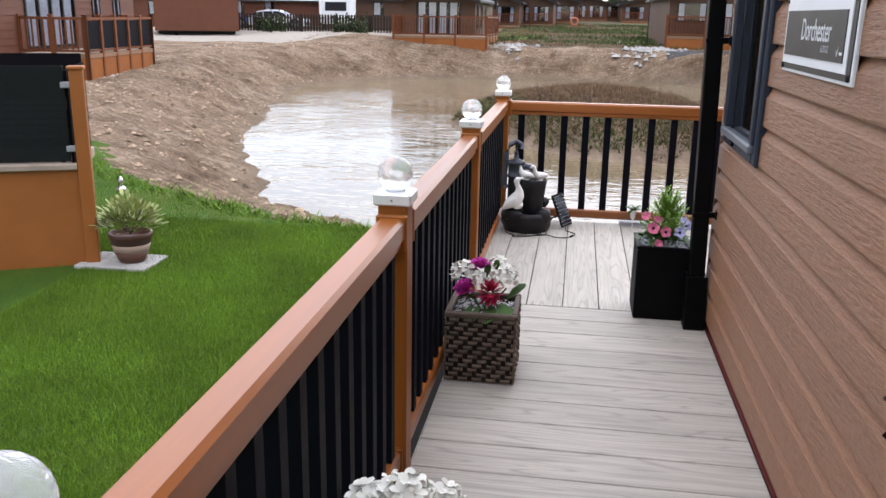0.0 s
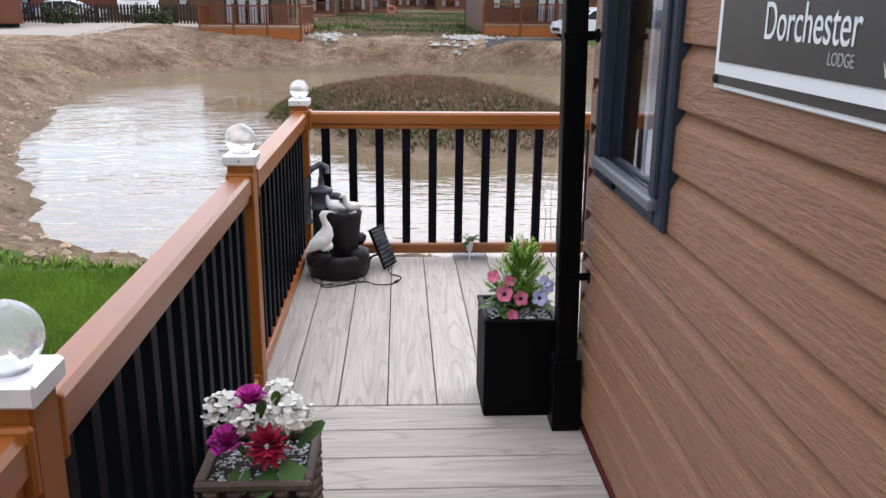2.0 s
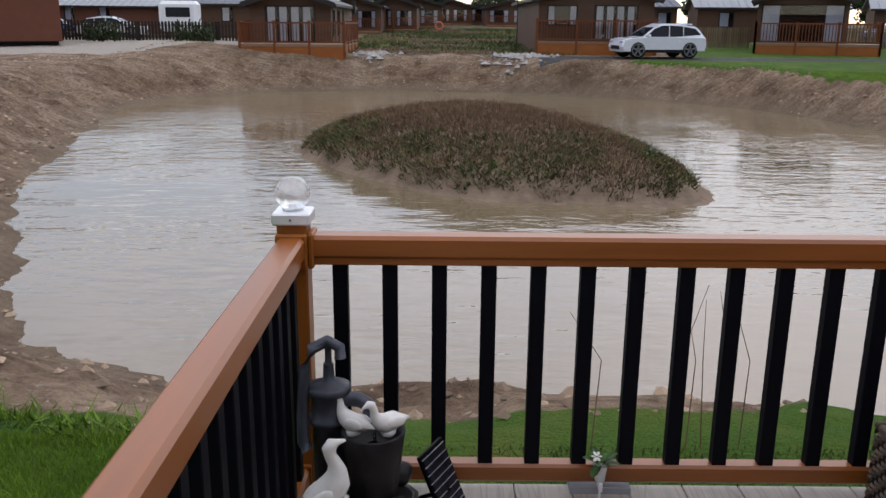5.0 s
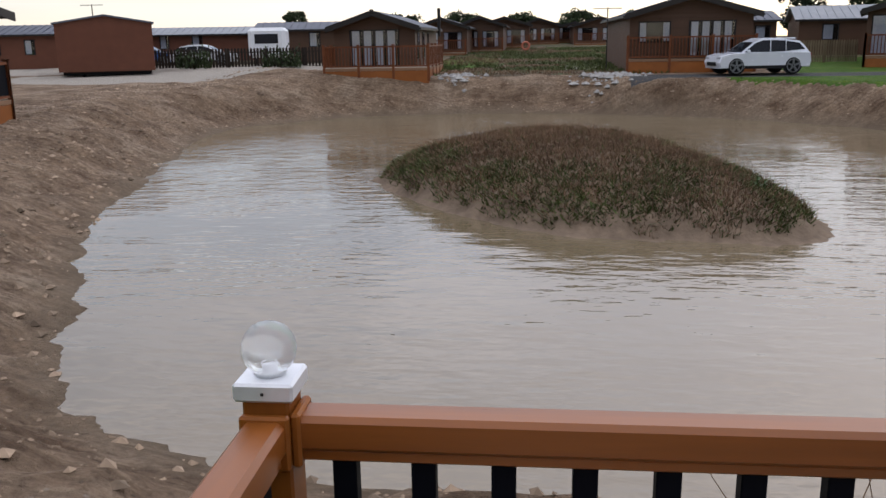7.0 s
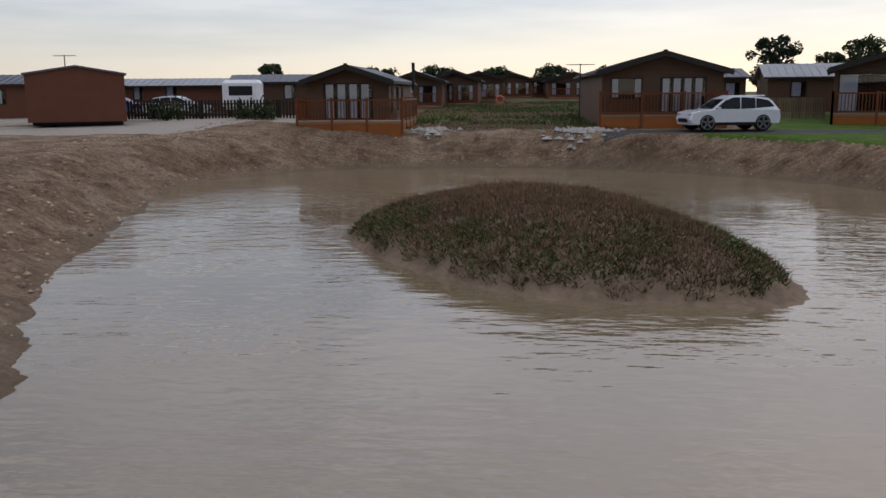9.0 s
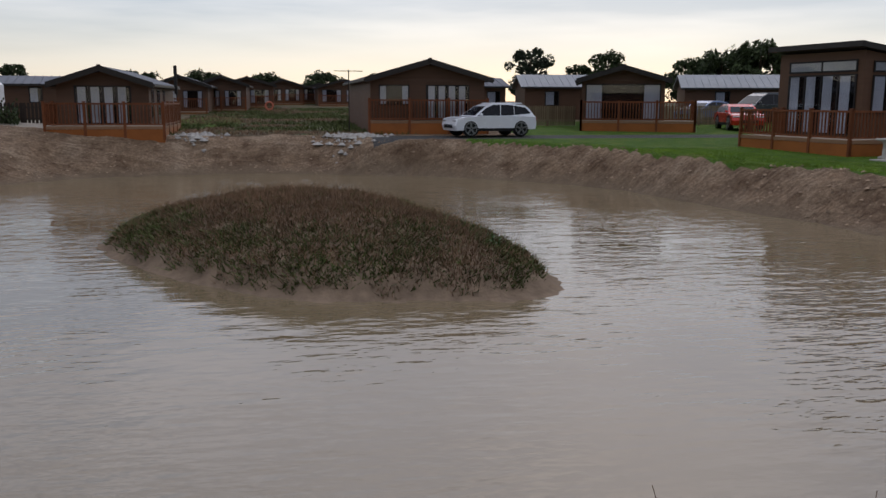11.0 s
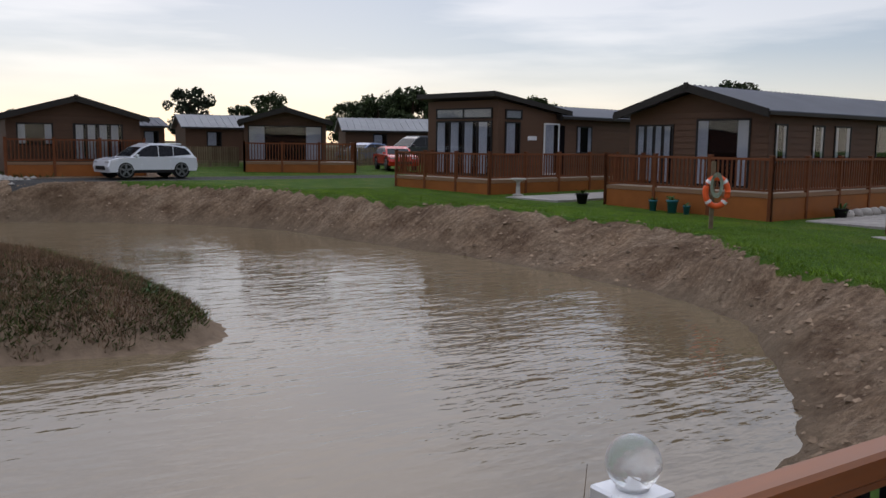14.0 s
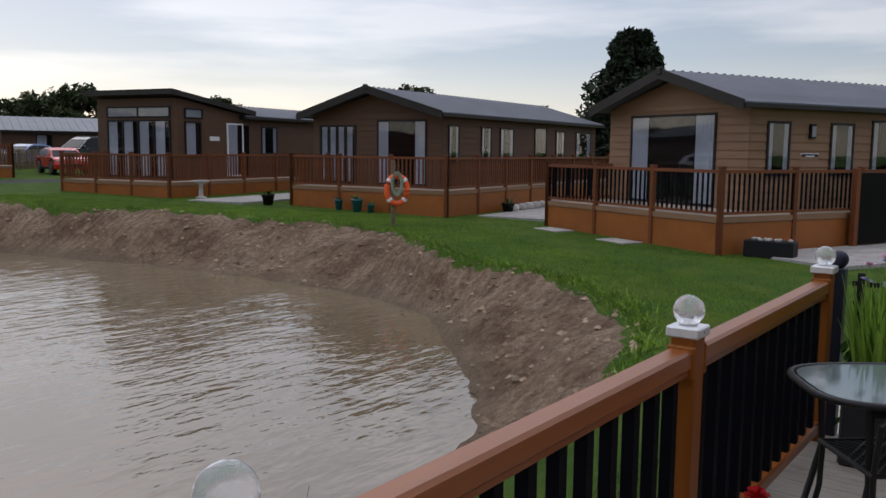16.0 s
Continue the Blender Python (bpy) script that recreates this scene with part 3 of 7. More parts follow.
part("front_wall", boxes((0.895, CORNER_Y - 0.12, 0.002, 9.0, CORNER_Y, EAVE)), CLAD, lodge_wall)
# lapped boards with a sloping top edge, cut round the openings
PITCH, FIRST = 0.1635, -0.1095
for i in range(17):
    z0 = max(0.008, FIRST + PITCH * i)
    z1 = min(FIRST + PITCH * (i + 1), EAVE)
    if z1 - z0 < 0.06:
        continue
    spans = [(-4.0, CORNER_Y)]
    for w in WIN:
        if z1 > w[2] + 0.05 and z0 < w[3]:
            spans = [q for a, b in spans for q in ((a, w[0]), (w[1], b)) if q[1] - q[0] > 0.02]
    spans = sorted(set((round(max(a, -4.0), 3), round(min(b, CORNER_Y), 3)) for a, b in spans))
    if len(spans) > 1 and z1 > 1.08 and z0 < 2.10:
        spans = [(-4.0, 1.10), (2.207, 3.79), (4.60, CORNER_Y)]
    for a, b in spans:
        prof = [(0.013, z0), (-0.010, z0 + 0.001), (-0.012, z0 + 0.006), (-0.011, z1 - 0.046), (-0.008, z1 - 0.042), (0.011, z1 - 0.006), (0.013, z1)]
        vs = [(WALL_X + dx, yy, z) for yy in (a, b) for dx, z in prof]
        k = len(prof)
        fs = [(j, j + 1, k + j + 1, k + j) for j in range(k - 1)] + [tuple(range(k))[::-1], tuple(range(k, 2 * k))]
        piece("cladding_board", from_lists("cladding_board", vs, fs, CLAD), lodge_wall, Matrix())
part("corner_trim", boxes((WALL_X - 0.012, CORNER_Y - 0.004, 0.004, WALL_X + 0.06, CORNER_Y + 0.012, EAVE)), CLAD, lodge_wall)
part("base_seal", boxes((WALL_X - 0.004, -4.0, 0.001, WALL_X + 0.01, CORNER_Y, 0.009)), simple("red_seal", (0.12, 0.02, 0.018), 0.6), lodge_wall)
lodge_roof = tagged(part("roof_lodge", boxes((0.50, -4.2, EAVE, 9.2, CORNER_Y + 0.35, EAVE + 0.12)), FASCIA), "dark eaves of the lodge roof", "roof", kind="structure")
part("end_wall", boxes((0.895, -4.0, 0.0, 9.0, -3.9, EAVE)), CLAD, lodge_wall)
# Floor in the same near-black, with the room's shade put in its colour.
part("room_floor", boxes((0.90, -3.9, -0.05, 9.0, CORNER_Y - 0.12, -0.01)), PAINTED_SHADE, lodge_wall)


SASH_FOOT = simple("grey_sash_foot", (0.115, 0.12, 0.135), 0.4, vary=0.1, scale=20, bumpy=0.05)


def lodge_window(i, w):
    y0, y1, z0, z1 = w
    win = tagged(new("window_%d" % i), "dark grey framed casement window with pale curtains", "window", kind="structure")
    fx = WALL_X - 0.030
    bm = bmesh.new()
    t = 0.075
    for b in ((fx, y0, z0, fx + 0.10, y0 + t, z1), (fx, y1 - t, z0, fx + 0.10, y1, z1), (fx, y0 + t, z1 - t, fx + 0.10, y1 - t, z1), (fx, y0 + t, z0, fx + 0.10, y1 - t, z0 + t)):
        box(bm, *b, bev=0.008)
    part("window_frame", bm, NAVY, win, "anthracite window frame")
    bm = boxes((fx - 0.022, y0 + 0.05, z0 + 0.045, fx + 0.02, y1 - 0.05, z0 + 0.085), bev=0.008)
    part("window_sill", bm, SASH_FOOT, win, "grey bead along the sash foot")
    bm = boxes((fx - 0.012, y0 + 0.045, z0 + 0.085, fx + 0.03, y0 + 0.10, z1 - 0.05), (fx - 0.012, y1 - 0.10, z0 + 0.085, fx + 0.03, y1 - 0.045, z1 - 0.05), bev=0.006)
    part("sash", bm, NAVY, win)
    pane = part("pane", boxes((fx + 0.028, y0 + 0.09, z0 + 0.08, fx + 0.036, y1 - 0.09, z1 - 0.06)), PANE, win)
    pane.visible_shadow = False
    part("vent_cover", boxes((fx - 0.014, y1 - 0.32, z0 + 0.018, fx + 0.002, y1 - 0.22, z0 + 0.038), bev=0.004), BLACK, win)
    bm = bmesh.new()
    for k in range(int((y1 - y0) / 0.02 * 0.62)):
        yy = y0 + 0.02 * k
        box(bm, WALL_X + 0.060 + 0.018 * math.sin(k * 1.1), yy, z0 + 0.02, WALL_X + 0.075 + 0.018 * math.sin(k * 1.1), yy + 0.021, z1)
    part("curtain", bm, CURTAIN, win, "pale hanging curtain")


for i, w in enumerate(WIN):
    lodge_window(i + 1, w)

# sign
SY0, SY1, SZ0, SZ1 = 2.70, 3.53, 1.44, 1.703
sign = thing("name_sign", "grey and white lodge name sign on brown cladding", "sign", pose(WALL_X - 0.012, 0, 0))
SIGN_DARK = simple("sign_grey", (0.050, 0.046, 0.044), 0.45, vary=0.06, scale=6, bumpy=0.02)
SIGN_WHITE = simple("sign_white", (0.70, 0.71, 0.74), 0.4, vary=0.04, scale=6, bumpy=0.02)
part("backing", boxes((-0.010, SY0, SZ0, 0.004, SY1, SZ1), bev=0.003), SIGN_WHITE, sign)
part("border", boxes((-0.0135, SY0 + 0.012, SZ0 + 0.012, -0.010, SY1 - 0.012, SZ1 - 0.012)), SIGN_DARK, sign)
part("white_band", boxes((-0.0165, SY0 + 0.045, SZ0 + 0.032, -0.0135, SY1 - 0.02, SZ1 - 0.016)), SIGN_WHITE, sign)
part("panel", boxes((-0.0195, SY0 + 0.078, SZ0 + 0.060, -0.0165, SY1 - 0.045, SZ1 - 0.055)), SIGN_DARK, sign)
for y, z in ((SY0 + 0.022, SZ0 + 0.022), (SY1 - 0.022, SZ0 + 0.022), (SY0 + 0.022, SZ1 - 0.022), (SY1 - 0.022, SZ1 - 0.022)):
    bm = bmesh.new()
    lathe(bm, [(0.011, 0), (0.011, 0.003), (0.007, 0.006)], 12, m=Matrix.Translation((-0.013, y, z)) @ Matrix.Rotation(radians(-90), 4, "Y"))
    part("screw", bm, RUBBER, sign)


def lettering(text, size, y, z, parent, mat, x=-0.0195, narrow=0.72):
    cu = bpy.data.curves.new("lettering", "FONT")
    cu.body, cu.size, cu.extrude = text, size, 0.0006
    cu.materials.append(mat)
    ob = new("lettering", cu)
    ob.parent = parent
    ob.matrix_basis = Matrix.Translation((x - 0.0012, y, z)) @ Matrix.Rotation(radians(-90), 4, "Z") @ Matrix.Rotation(radians(90), 4, "X") @ Matrix.Diagonal((narrow, 1, 1, 1))
    return ob


lettering("Dorchester", 0.098, 3.265, 1.555, sign, SIGN_WHITE, narrow=0.76)
lettering("LODGE", 0.030, 3.008, 1.523, sign, simple("sign_letter_grey", (0.35, 0.35, 0.35), 0.5, vary=0.03), narrow=0.85)
bm = bmesh.new()
vs = [bm.verts.new(c) for c in ((-0.0205, SY0 + 0.145, 1.540), (-0.0205, SY0 + 0.135, 1.515), (-0.0205, SY0 + 0.118, 1.548), (-0.0205, SY0 + 0.136, 1.527))]
bm.faces.new(vs)
box(bm, -0.0205, SY0 + 0.085, 1.522, -0.0197, SY0 + 0.112, 1.530)
part("mark", bm, SIGN_WHITE, sign)

# downpipe at the corner
pipe = thing("downpipe", "square black downpipe standing against the clad wall", "pipe", pose(0.695, 4.69, 0, 0, -1.25, 0))
part("pipe_body", boxes((-0.040, -0.040, 0.0, 0.040, 0.040, 2.5), bev=0.006), PIPE, pipe)
part("pipe_foot", boxes((-0.055, -0.055, 0.0, 0.055, 0.055, 0.30), bev=0.004), PIPE, pipe)
for z in (0.62, 1.50, 2.25):
    part("bracket", boxes((0.02, -0.045, z, 0.075, -0.035, z + 0.03), (0.066, -0.06, z - 0.008, 0.076, -0.02, z + 0.038), (-0.046, -0.046, z + 0.004, 0.046, -0.03, z + 0.026), bev=0.002), PIPE, pipe)


# ---- lodges round the pond ----
def lodge(name, label, m, base, deck_z, house, deck_rect, eave, apex, clad, front, right=(), left=(), sides="FLR", bay=2.0, roof=ROOF, ridge=0.5, flat=False, infill=None, fascia=FASCIA, rail_wood=None):
    """A park lodge in its own axes: x along the front, y to the back, z = 0 at deck datum."""
    oak = rail_wood or OAK_FAR
    L = thing(name, label, "lodge", m, "lodges")
    hx0, hx1, hy0, hy1 = house
    w = hx1 - hx0
    rx = hx0 + w * ridge
    bm = bmesh.new()
    v = [bm.verts.new(c) for c in ((hx0, hy0, base), (hx1, hy0, base), (hx1, hy0, eave), (rx, hy0, apex - 0.1), (hx0, hy0, eave), (hx0, hy1, base), (hx1, hy1, base), (hx1, hy1, eave), (rx, hy1, apex - 0.1), (hx0, hy1, eave))]
    for f in ((0, 1, 2, 3, 4), (9, 8, 7, 6, 5), (1, 6, 7, 2), (0, 4, 9, 5), (3, 2, 7, 8), (4, 3, 8, 9), (0, 5, 6, 1)):
        bm.faces.new([v[i] for i in f])
    wall = part("wall", bm, clad, L)
    # lapped boards, each proud at its foot, cut round the openings
    def lap(u0, u1, z0, z1, side):
        q = [(0.002, z1), (0.026, z0 + 0.004), (0.026, z0), (0.0, z0)]
        pt = (lambda u_, d_, z_: (u_, hy0 - d_, z_)) if side == "F" else (lambda u_, d_, z_: (hx1 + d_, u_, z_))
        vs_ = [pt(u_, d_, z_) for u_ in (u0, u1) for d_, z_ in q]
        fs_ = [(0, 4, 5, 1), (1, 5, 6, 2), (2, 6, 7, 3), (0, 1, 2, 3), (7, 6, 5, 4)]
        piece("cladding_board", from_lists("cladding_board", vs_, fs_, clad), wall, Matrix())

    z = deck_z + 0.02
    while z < eave - 0.03:
        zt = min(z + 0.20, eave)
        for side, cuts, lo_, hi_ in (("F", front, hx0, hx1), ("R", right, hy0, hy1)):
            at_u = lo_
            for o in sorted(k for k in cuts if k[2] < zt and k[3] > z):
                if o[0] - at_u > 0.03:
                    lap(at_u, o[0], z, zt, side)
                at_u = o[1]
            if hi_ - at_u > 0.03:
                lap(at_u, hi_, z, zt, side)
        z += 0.20
    # roof with overhang
    oh, of, th = 0.30, 0.55, 0.10
    bm = bmesh.new()
    for sx, ex in ((hx0 - oh, -1), (hx1 + oh, 1)):
        ez = eave - (apex - eave) * oh / max(0.1, abs(rx - (hx0 if ex < 0 else hx1)))
        q = [(sx, hy0 - of, ez), (rx, hy0 - of, apex), (rx, hy1 + 0.3, apex), (sx, hy1 + 0.3, ez)]
        lo = [bm.verts.new(c) for c in q]
        up = [bm.verts.new((c[0], c[1], c[2] + th)) for c in q]
        for f in ((lo[0], lo[1], lo[2], lo[3]), (up[3], up[2], up[1], up[0]), (lo[0], lo[3], up[3], up[0]), (lo[1], lo[0], up[0], up[1]), (lo[2], lo[1], up[1], up[2]), (lo[3], lo[2], up[2], up[3])):
            bm.faces.new(f)
    bmesh.ops.recalc_face_normals(bm, faces=bm.faces)
    rf = part("roof", bm, roof, L)
    # raised ribs down the slopes
    for sx, ex in ((hx0 - oh, -1), (hx1 + oh, 1)):
        ez = eave - (apex - eave) * oh / max(0.1, abs(rx - (hx0 if ex < 0 else hx1)))
        ln = math.hypot(rx - sx, apex - ez)
        me = bm_mesh(boxes((0, -0.045, 0, ln, 0.045, 0.035), bev=0.012), "roof_rib")
        me.materials.append(roof)
        ang = math.degrees(math.atan2(apex - ez, rx - sx))
        yy = hy0 - of + 0.2
        while yy < hy1 + 0.2:
            piece("roof_rib", me, rf, pose(sx, yy, ez + th, 0, -ang, 0))
            yy += 0.30
        # stepped tile courses along the slope
        me = bm_mesh(boxes((0, hy0 - of + 0.02, 0, 0.05, hy1 + 0.28, 0.022)), "tile_course")
        me.materials.append(roof)
        for i in range(1, int(ln / 0.36)):
            piece("tile_course", me, rf, pose(sx + (rx - sx) * 0.36 * i / ln, 0, ez + th + (apex - ez) * 0.36 * i / ln, 0, -ang, 0))
        # barge boards and gutter
        bm = bmesh.new()
        d = Vector((rx - sx, 0, apex - ez)).normalized()
        q = [Vector((sx, hy0 - of - 0.03, ez - 0.12)), Vector((rx, hy0 - of - 0.03, apex - 0.12))]
        lo = [bm.verts.new(q[0]), bm.verts.new(q[1]), bm.verts.new(q[1] + Vector((0, 0, 0.26))), bm.verts.new(q[0] + Vector((0, 0, 0.26)))]
        f = bm.faces.new(lo)
        r = bmesh.ops.extrude_face_region(bm, geom=[f])
        bmesh.ops.translate(bm, vec=(0, 0.05, 0), verts=[g for g in r["geom"] if isinstance(g, bmesh.types.BMVert)])
        bmesh.ops.recalc_face_normals(bm, faces=bm.faces)
        part("barge_board", bm, fascia, rf)
        part("gutter", boxes((sx - 0.06 if ex < 0 else sx, hy0 - of, ez - 0.04, sx if ex < 0 else sx + 0.06, hy1 + 0.3, ez + 0.06)), fascia, rf)
    part("ridge_finial", boxes((rx - 0.09, hy0 - of - 0.06, apex - 0.02, rx + 0.09, hy0 - of + 0.02, apex + 0.17), bev=0.02), fascia, rf)

    def opening(side, a, b, z0, z1, kind):
        t = 0.06
        win = new("door" if kind in ("door", "whitedoor") else "window")
        win.parent = L
        fm = WHITE if kind == "whitedoor" else FRAME_DARK
        if side == "F":
            place = lambda u0, d0, zz0, u1, d1, zz1: (u0, hy0 - d1, zz0, u1, hy0 - d0, zz1)
        elif side == "R":
            place = lambda u0, d0, zz0, u1, d1, zz1: (hx1 + d0, u0, zz0, hx1 + d1, u1, zz1)
        else:
            place = lambda u0, d0, zz0, u1, d1, zz1: (hx0 - d1, u0, zz0, hx0 - d0, u1, zz1)
        bm = boxes(place(a, 0.0, z0, a + t, 0.05, z1), place(b - t, 0.0, z0, b, 0.05, z1), place(a + t, 0.0, z1 - t, b - t, 0.05, z1), place(a + t, 0.0, z0, b - t, 0.05, z0 + t))
        part("frame", bm, fm, win)
        # Near-black sheet on the wall face paints in the unlit room.
        part("room_dark", boxes(place(a + t, 0.004, z0 + t, b - t, 0.010, z1 - t)), PAINTED_SHADE, win)
        if kind in ("curtains", "patio"):
            n = 4 if kind == "patio" else 2
            W = (b - a - 2 * t)
            for i in range(n):
                u0 = a + t + W * i / n
                if kind == "patio":
                    bars = boxes(place(u0 - 0.035 if i else u0, 0.030, z0, u0 + 0.035, 0.048, z1))
                    part("mullion", bars, fm, win)
                    c0, c1 = u0 + W / n * 0.12, u0 + W / n * 0.74
                else:
                    c0, c1 = (u0, u0 + W * 0.21) if i == 0 else (b - t - W * 0.21, b - t)
                bm = bmesh.new()
                st = max(0.03, (c1 - c0) / 10)
                k = 0
                u = c0
                while u < c1 - 0.005:
                    box(bm, *place(u, 0.012 + 0.006 * (k % 2), z0 + t, min(u + st, c1), 0.020 + 0.006 * (k % 2), z1 - t))
                    u += st
                    k += 1
                part("curtain", bm, CURTAIN, win)
        g = part("pane", boxes(place(a + t, 0.032, z0 + t, b - t, 0.037, z1 - t)), PANE, win)
        g.visible_shadow = False
        return win

    for o in front:
        opening("F", *o)
    for o in right:
        opening("R", *o)
    for o in left:
        opening("L", *o)
    if deck_rect is None:
        return L
    # deck with skirt and railing
    dx0, dx1, dy0, dy1 = deck_rect
    dk = new("deck")
    dk.parent = L
    part("deck_floor", boxes((dx0, dy0, deck_z - 0.10, dx1, hy0 - 0.005, deck_z), *(((hx1 + 0.005, hy0, deck_z - 0.10, dx1, dy1, deck_z),) if dx1 > hx1 + 0.3 else ()), *(((dx0, hy0, deck_z - 0.10, hx0 - 0.005, dy1, deck_z),) if dx0 < hx0 - 0.3 else ())), DECK_FAR, dk)
    runs = []
    if "F" in sides:
        runs.append((dx0, dy0, dx1, dy0))
    if "R" in sides:
        runs.append((dx1, dy0, dx1, dy1))
    if "L" in sides:
        runs.append((dx0, dy0, dx0, dy1))
    bal = bm_mesh(boxes((-0.02, -0.02, 0.10, 0.02, 0.02, 0.92)), "baluster")
    bal.materials.append(oak)
    balb = bm_mesh(boxes((-0.02, -0.015, 0.10, 0.02, 0.015, 0.92)), "baluster")
    balb.materials.append(BLACK)
    pst = bm_mesh(boxes((-0.055, -0.055, base - deck_z, 0.055, 0.055, 1.02), (-0.07, -0.07, 1.02, 0.07, 0.07, 1.06), bev=0.008), "post")
    pst.materials.append(oak)
    for x0, y0, x1, y1 in runs:
        ln = math.hypot(x1 - x0, y1 - y0)
        ang = math.degrees(math.atan2(y1 - y0, x1 - x0))
        n = max(1, round(ln / bay))
        loc = pose(x0, y0, deck_z, 0, 0, ang)
        for nm, b in (("top_rail", (0, -0.045, 0.92, ln, 0.045, 0.99)), ("bottom_rail", (0, -0.03, 0.05, ln, 0.03, 0.11)), ("deck_edge", (0, -0.04, -0.12, ln, 0.03, 0.0))):
            o = part(nm, boxes(b), oak if nm != "deck_edge" else CLAD_TAN, dk)
            o.matrix_basis = loc
        o = part("skirt", boxes((0, -0.02, base - deck_z - 0.1, ln, 0.02, -0.13)), OAK_SKIRT, dk)
        o.matrix_basis = loc
        for i in range(n + 1):
            piece("post", pst, dk, loc @ Matrix.Translation((ln * i / n, 0, 0)))
        if infill == "panel" and y0 == y1:
            for i in range(n):
                o = part("infill_panel", boxes((ln * i / n + 0.08, -0.012, 0.12, ln * (i + 1) / n - 0.08, 0.012, 0.90)), BLACK, dk)
                o.matrix_basis = loc
        else:
            k = int(ln / 0.15)
            for i in range(k):
                piece("baluster", balb if infill == "black" else bal, dk, loc @ Matrix.Translation((ln * (i + 0.5) / k, 0, 0)))
    return L


# right-hand row
L7M = pose(18.4, 11.8, 0, 0, 0, -115)
lodge("park_lodge", "tan-clad lodge with tiled roof and orange-brown deck on the lawn", L7M, -0.48, 0.34, (-6.3, -1.3, 2.2, 15.0), (-6.2, 0.0, 0.0, 9.0), 2.86, 3.66, CLAD_TAN,
      [(-5.4, -2.3, 0.36, 2.66, "curtains")], [(2.75, 3.55, 1.15, 2.45, "curtains"), (5.0, 5.9, 1.15, 2.45, "curtains"), (6.6, 7.6, 0.36, 2.55, "curtains"), (9.0, 10.0, 1.15, 2.45, "curtains")], infill="black", bay=2.05)
for lx, ly, z in ((-1.3, 4.3, 2.05),):
    lamp = thing("wall_lamp", "black lantern wall light on tan cladding", "lamp", L7M @ pose(lx, ly, z), "wall lamps")
    part("body", boxes((0.0, -0.09, 0.0, 0.10, 0.09, 0.36), bev=0.01), FRAME_DARK, lamp)
    part("glass", boxes((0.03, -0.07, 0.05, 0.108, 0.07, 0.30)), SILL, lamp)
    plate = thing("name_plate", "black lodge name plate with white border", "sign", L7M @ pose(lx, ly, 1.62), "name plates")
    part("plate", boxes((0.0, -0.32, -0.07, 0.015, 0.32, 0.08)), SIGN_WHITE, plate)
    part("panel", boxes((0.015, -0.30, -0.05, 0.02, 0.30, 0.06)), FRAME_DARK, plate)
    part("writing_bar", boxes((0.02, -0.16, -0.01, 0.023, 0.16, 0.02)), SIGN_WHITE, plate)
L6M = pose(20.8, 20.7, 0, 0, 0, -85)
lodge("park_lodge", "brown-clad lodge with open porch and oak-brown deck above the lawn", L6M, -0.36, 0.48, (-6.9, -1.5, 2.2, 15.4), (-6.0, 0.0, 0.0, 15.0), 2.87, 3.66, CLAD_FAR,
      [(-4.1, -2.1, 0.5, 2.66, "curtains"), (-6.6, -5.0, 0.5, 2.5, "patio")], [(2.5, 3.2, 1.25, 2.5, "curtains"), (4.7, 5.45, 1.25, 2.5, "curtains"), (6.1, 7.2, 1.25, 2.5, "curtains"), (9.0, 10.1, 0.5, 2.6, "door"), (11.0, 11.9, 1.3, 2.5, "curtains"), (13.1, 14.8, 1.3, 2.5, "curtains")], bay=1.97)
L5M = pose(18.9, 31.4, 0, 0, 0, -80)
lodge("park_lodge", "brown-clad lodge with tall glazed front and oak-brown deck", L5M, -0.16, 0.44, (-5.9, -1.7, 6.4, 16.0), (-5.4, 0.0, 0.0, 8.0), 2.98, 3.45, CLAD_FAR,
      [], [(6.0 + 1.2, 6.0 + 2.3, 1.4, 2.6, "curtains")], bay=1.8, roof=ROOF)
# tall glazed front block of that lodge, under a roof that falls to the back
sun_room = thing("sun_room", "brown-clad glazed sun room with a roof falling to the back", "lodge", L5M, "lodges")
bm = bmesh.new()
q = [(-5.9, 2.2, -0.16), (-1.7, 2.2, -0.16), (-1.7, 6.4, -0.16), (-5.9, 6.4, -0.16)]
lo = [bm.verts.new(c) for c in q]
up = [bm.verts.new((x, y, 3.55 - 0.13 * (y - 2.2))) for x, y, z in q]
bm.faces.new(lo[::-1])
bm.faces.new(up)
for i in range(4):
    bm.faces.new((lo[i], lo[(i + 1) % 4], up[(i + 1) % 4], up[i]))
part("wall", bm, CLAD_FAR, sun_room)
bm = bmesh.new()
q = [(-6.15, 1.75, 3.66), (-1.45, 1.75, 3.66), (-1.45, 6.6, 3.02), (-6.15, 6.6, 3.02)]
lo = [bm.verts.new(c) for c in q]
up = [bm.verts.new((x, y, z + 0.20)) for x, y, z in q]
bm.faces.new(lo[::-1])
bm.faces.new(up)
for i in range(4):
    bm.faces.new((lo[i], lo[(i + 1) % 4], up[(i + 1) % 4], up[i]))
part("roof", bm, FASCIA, sun_room)


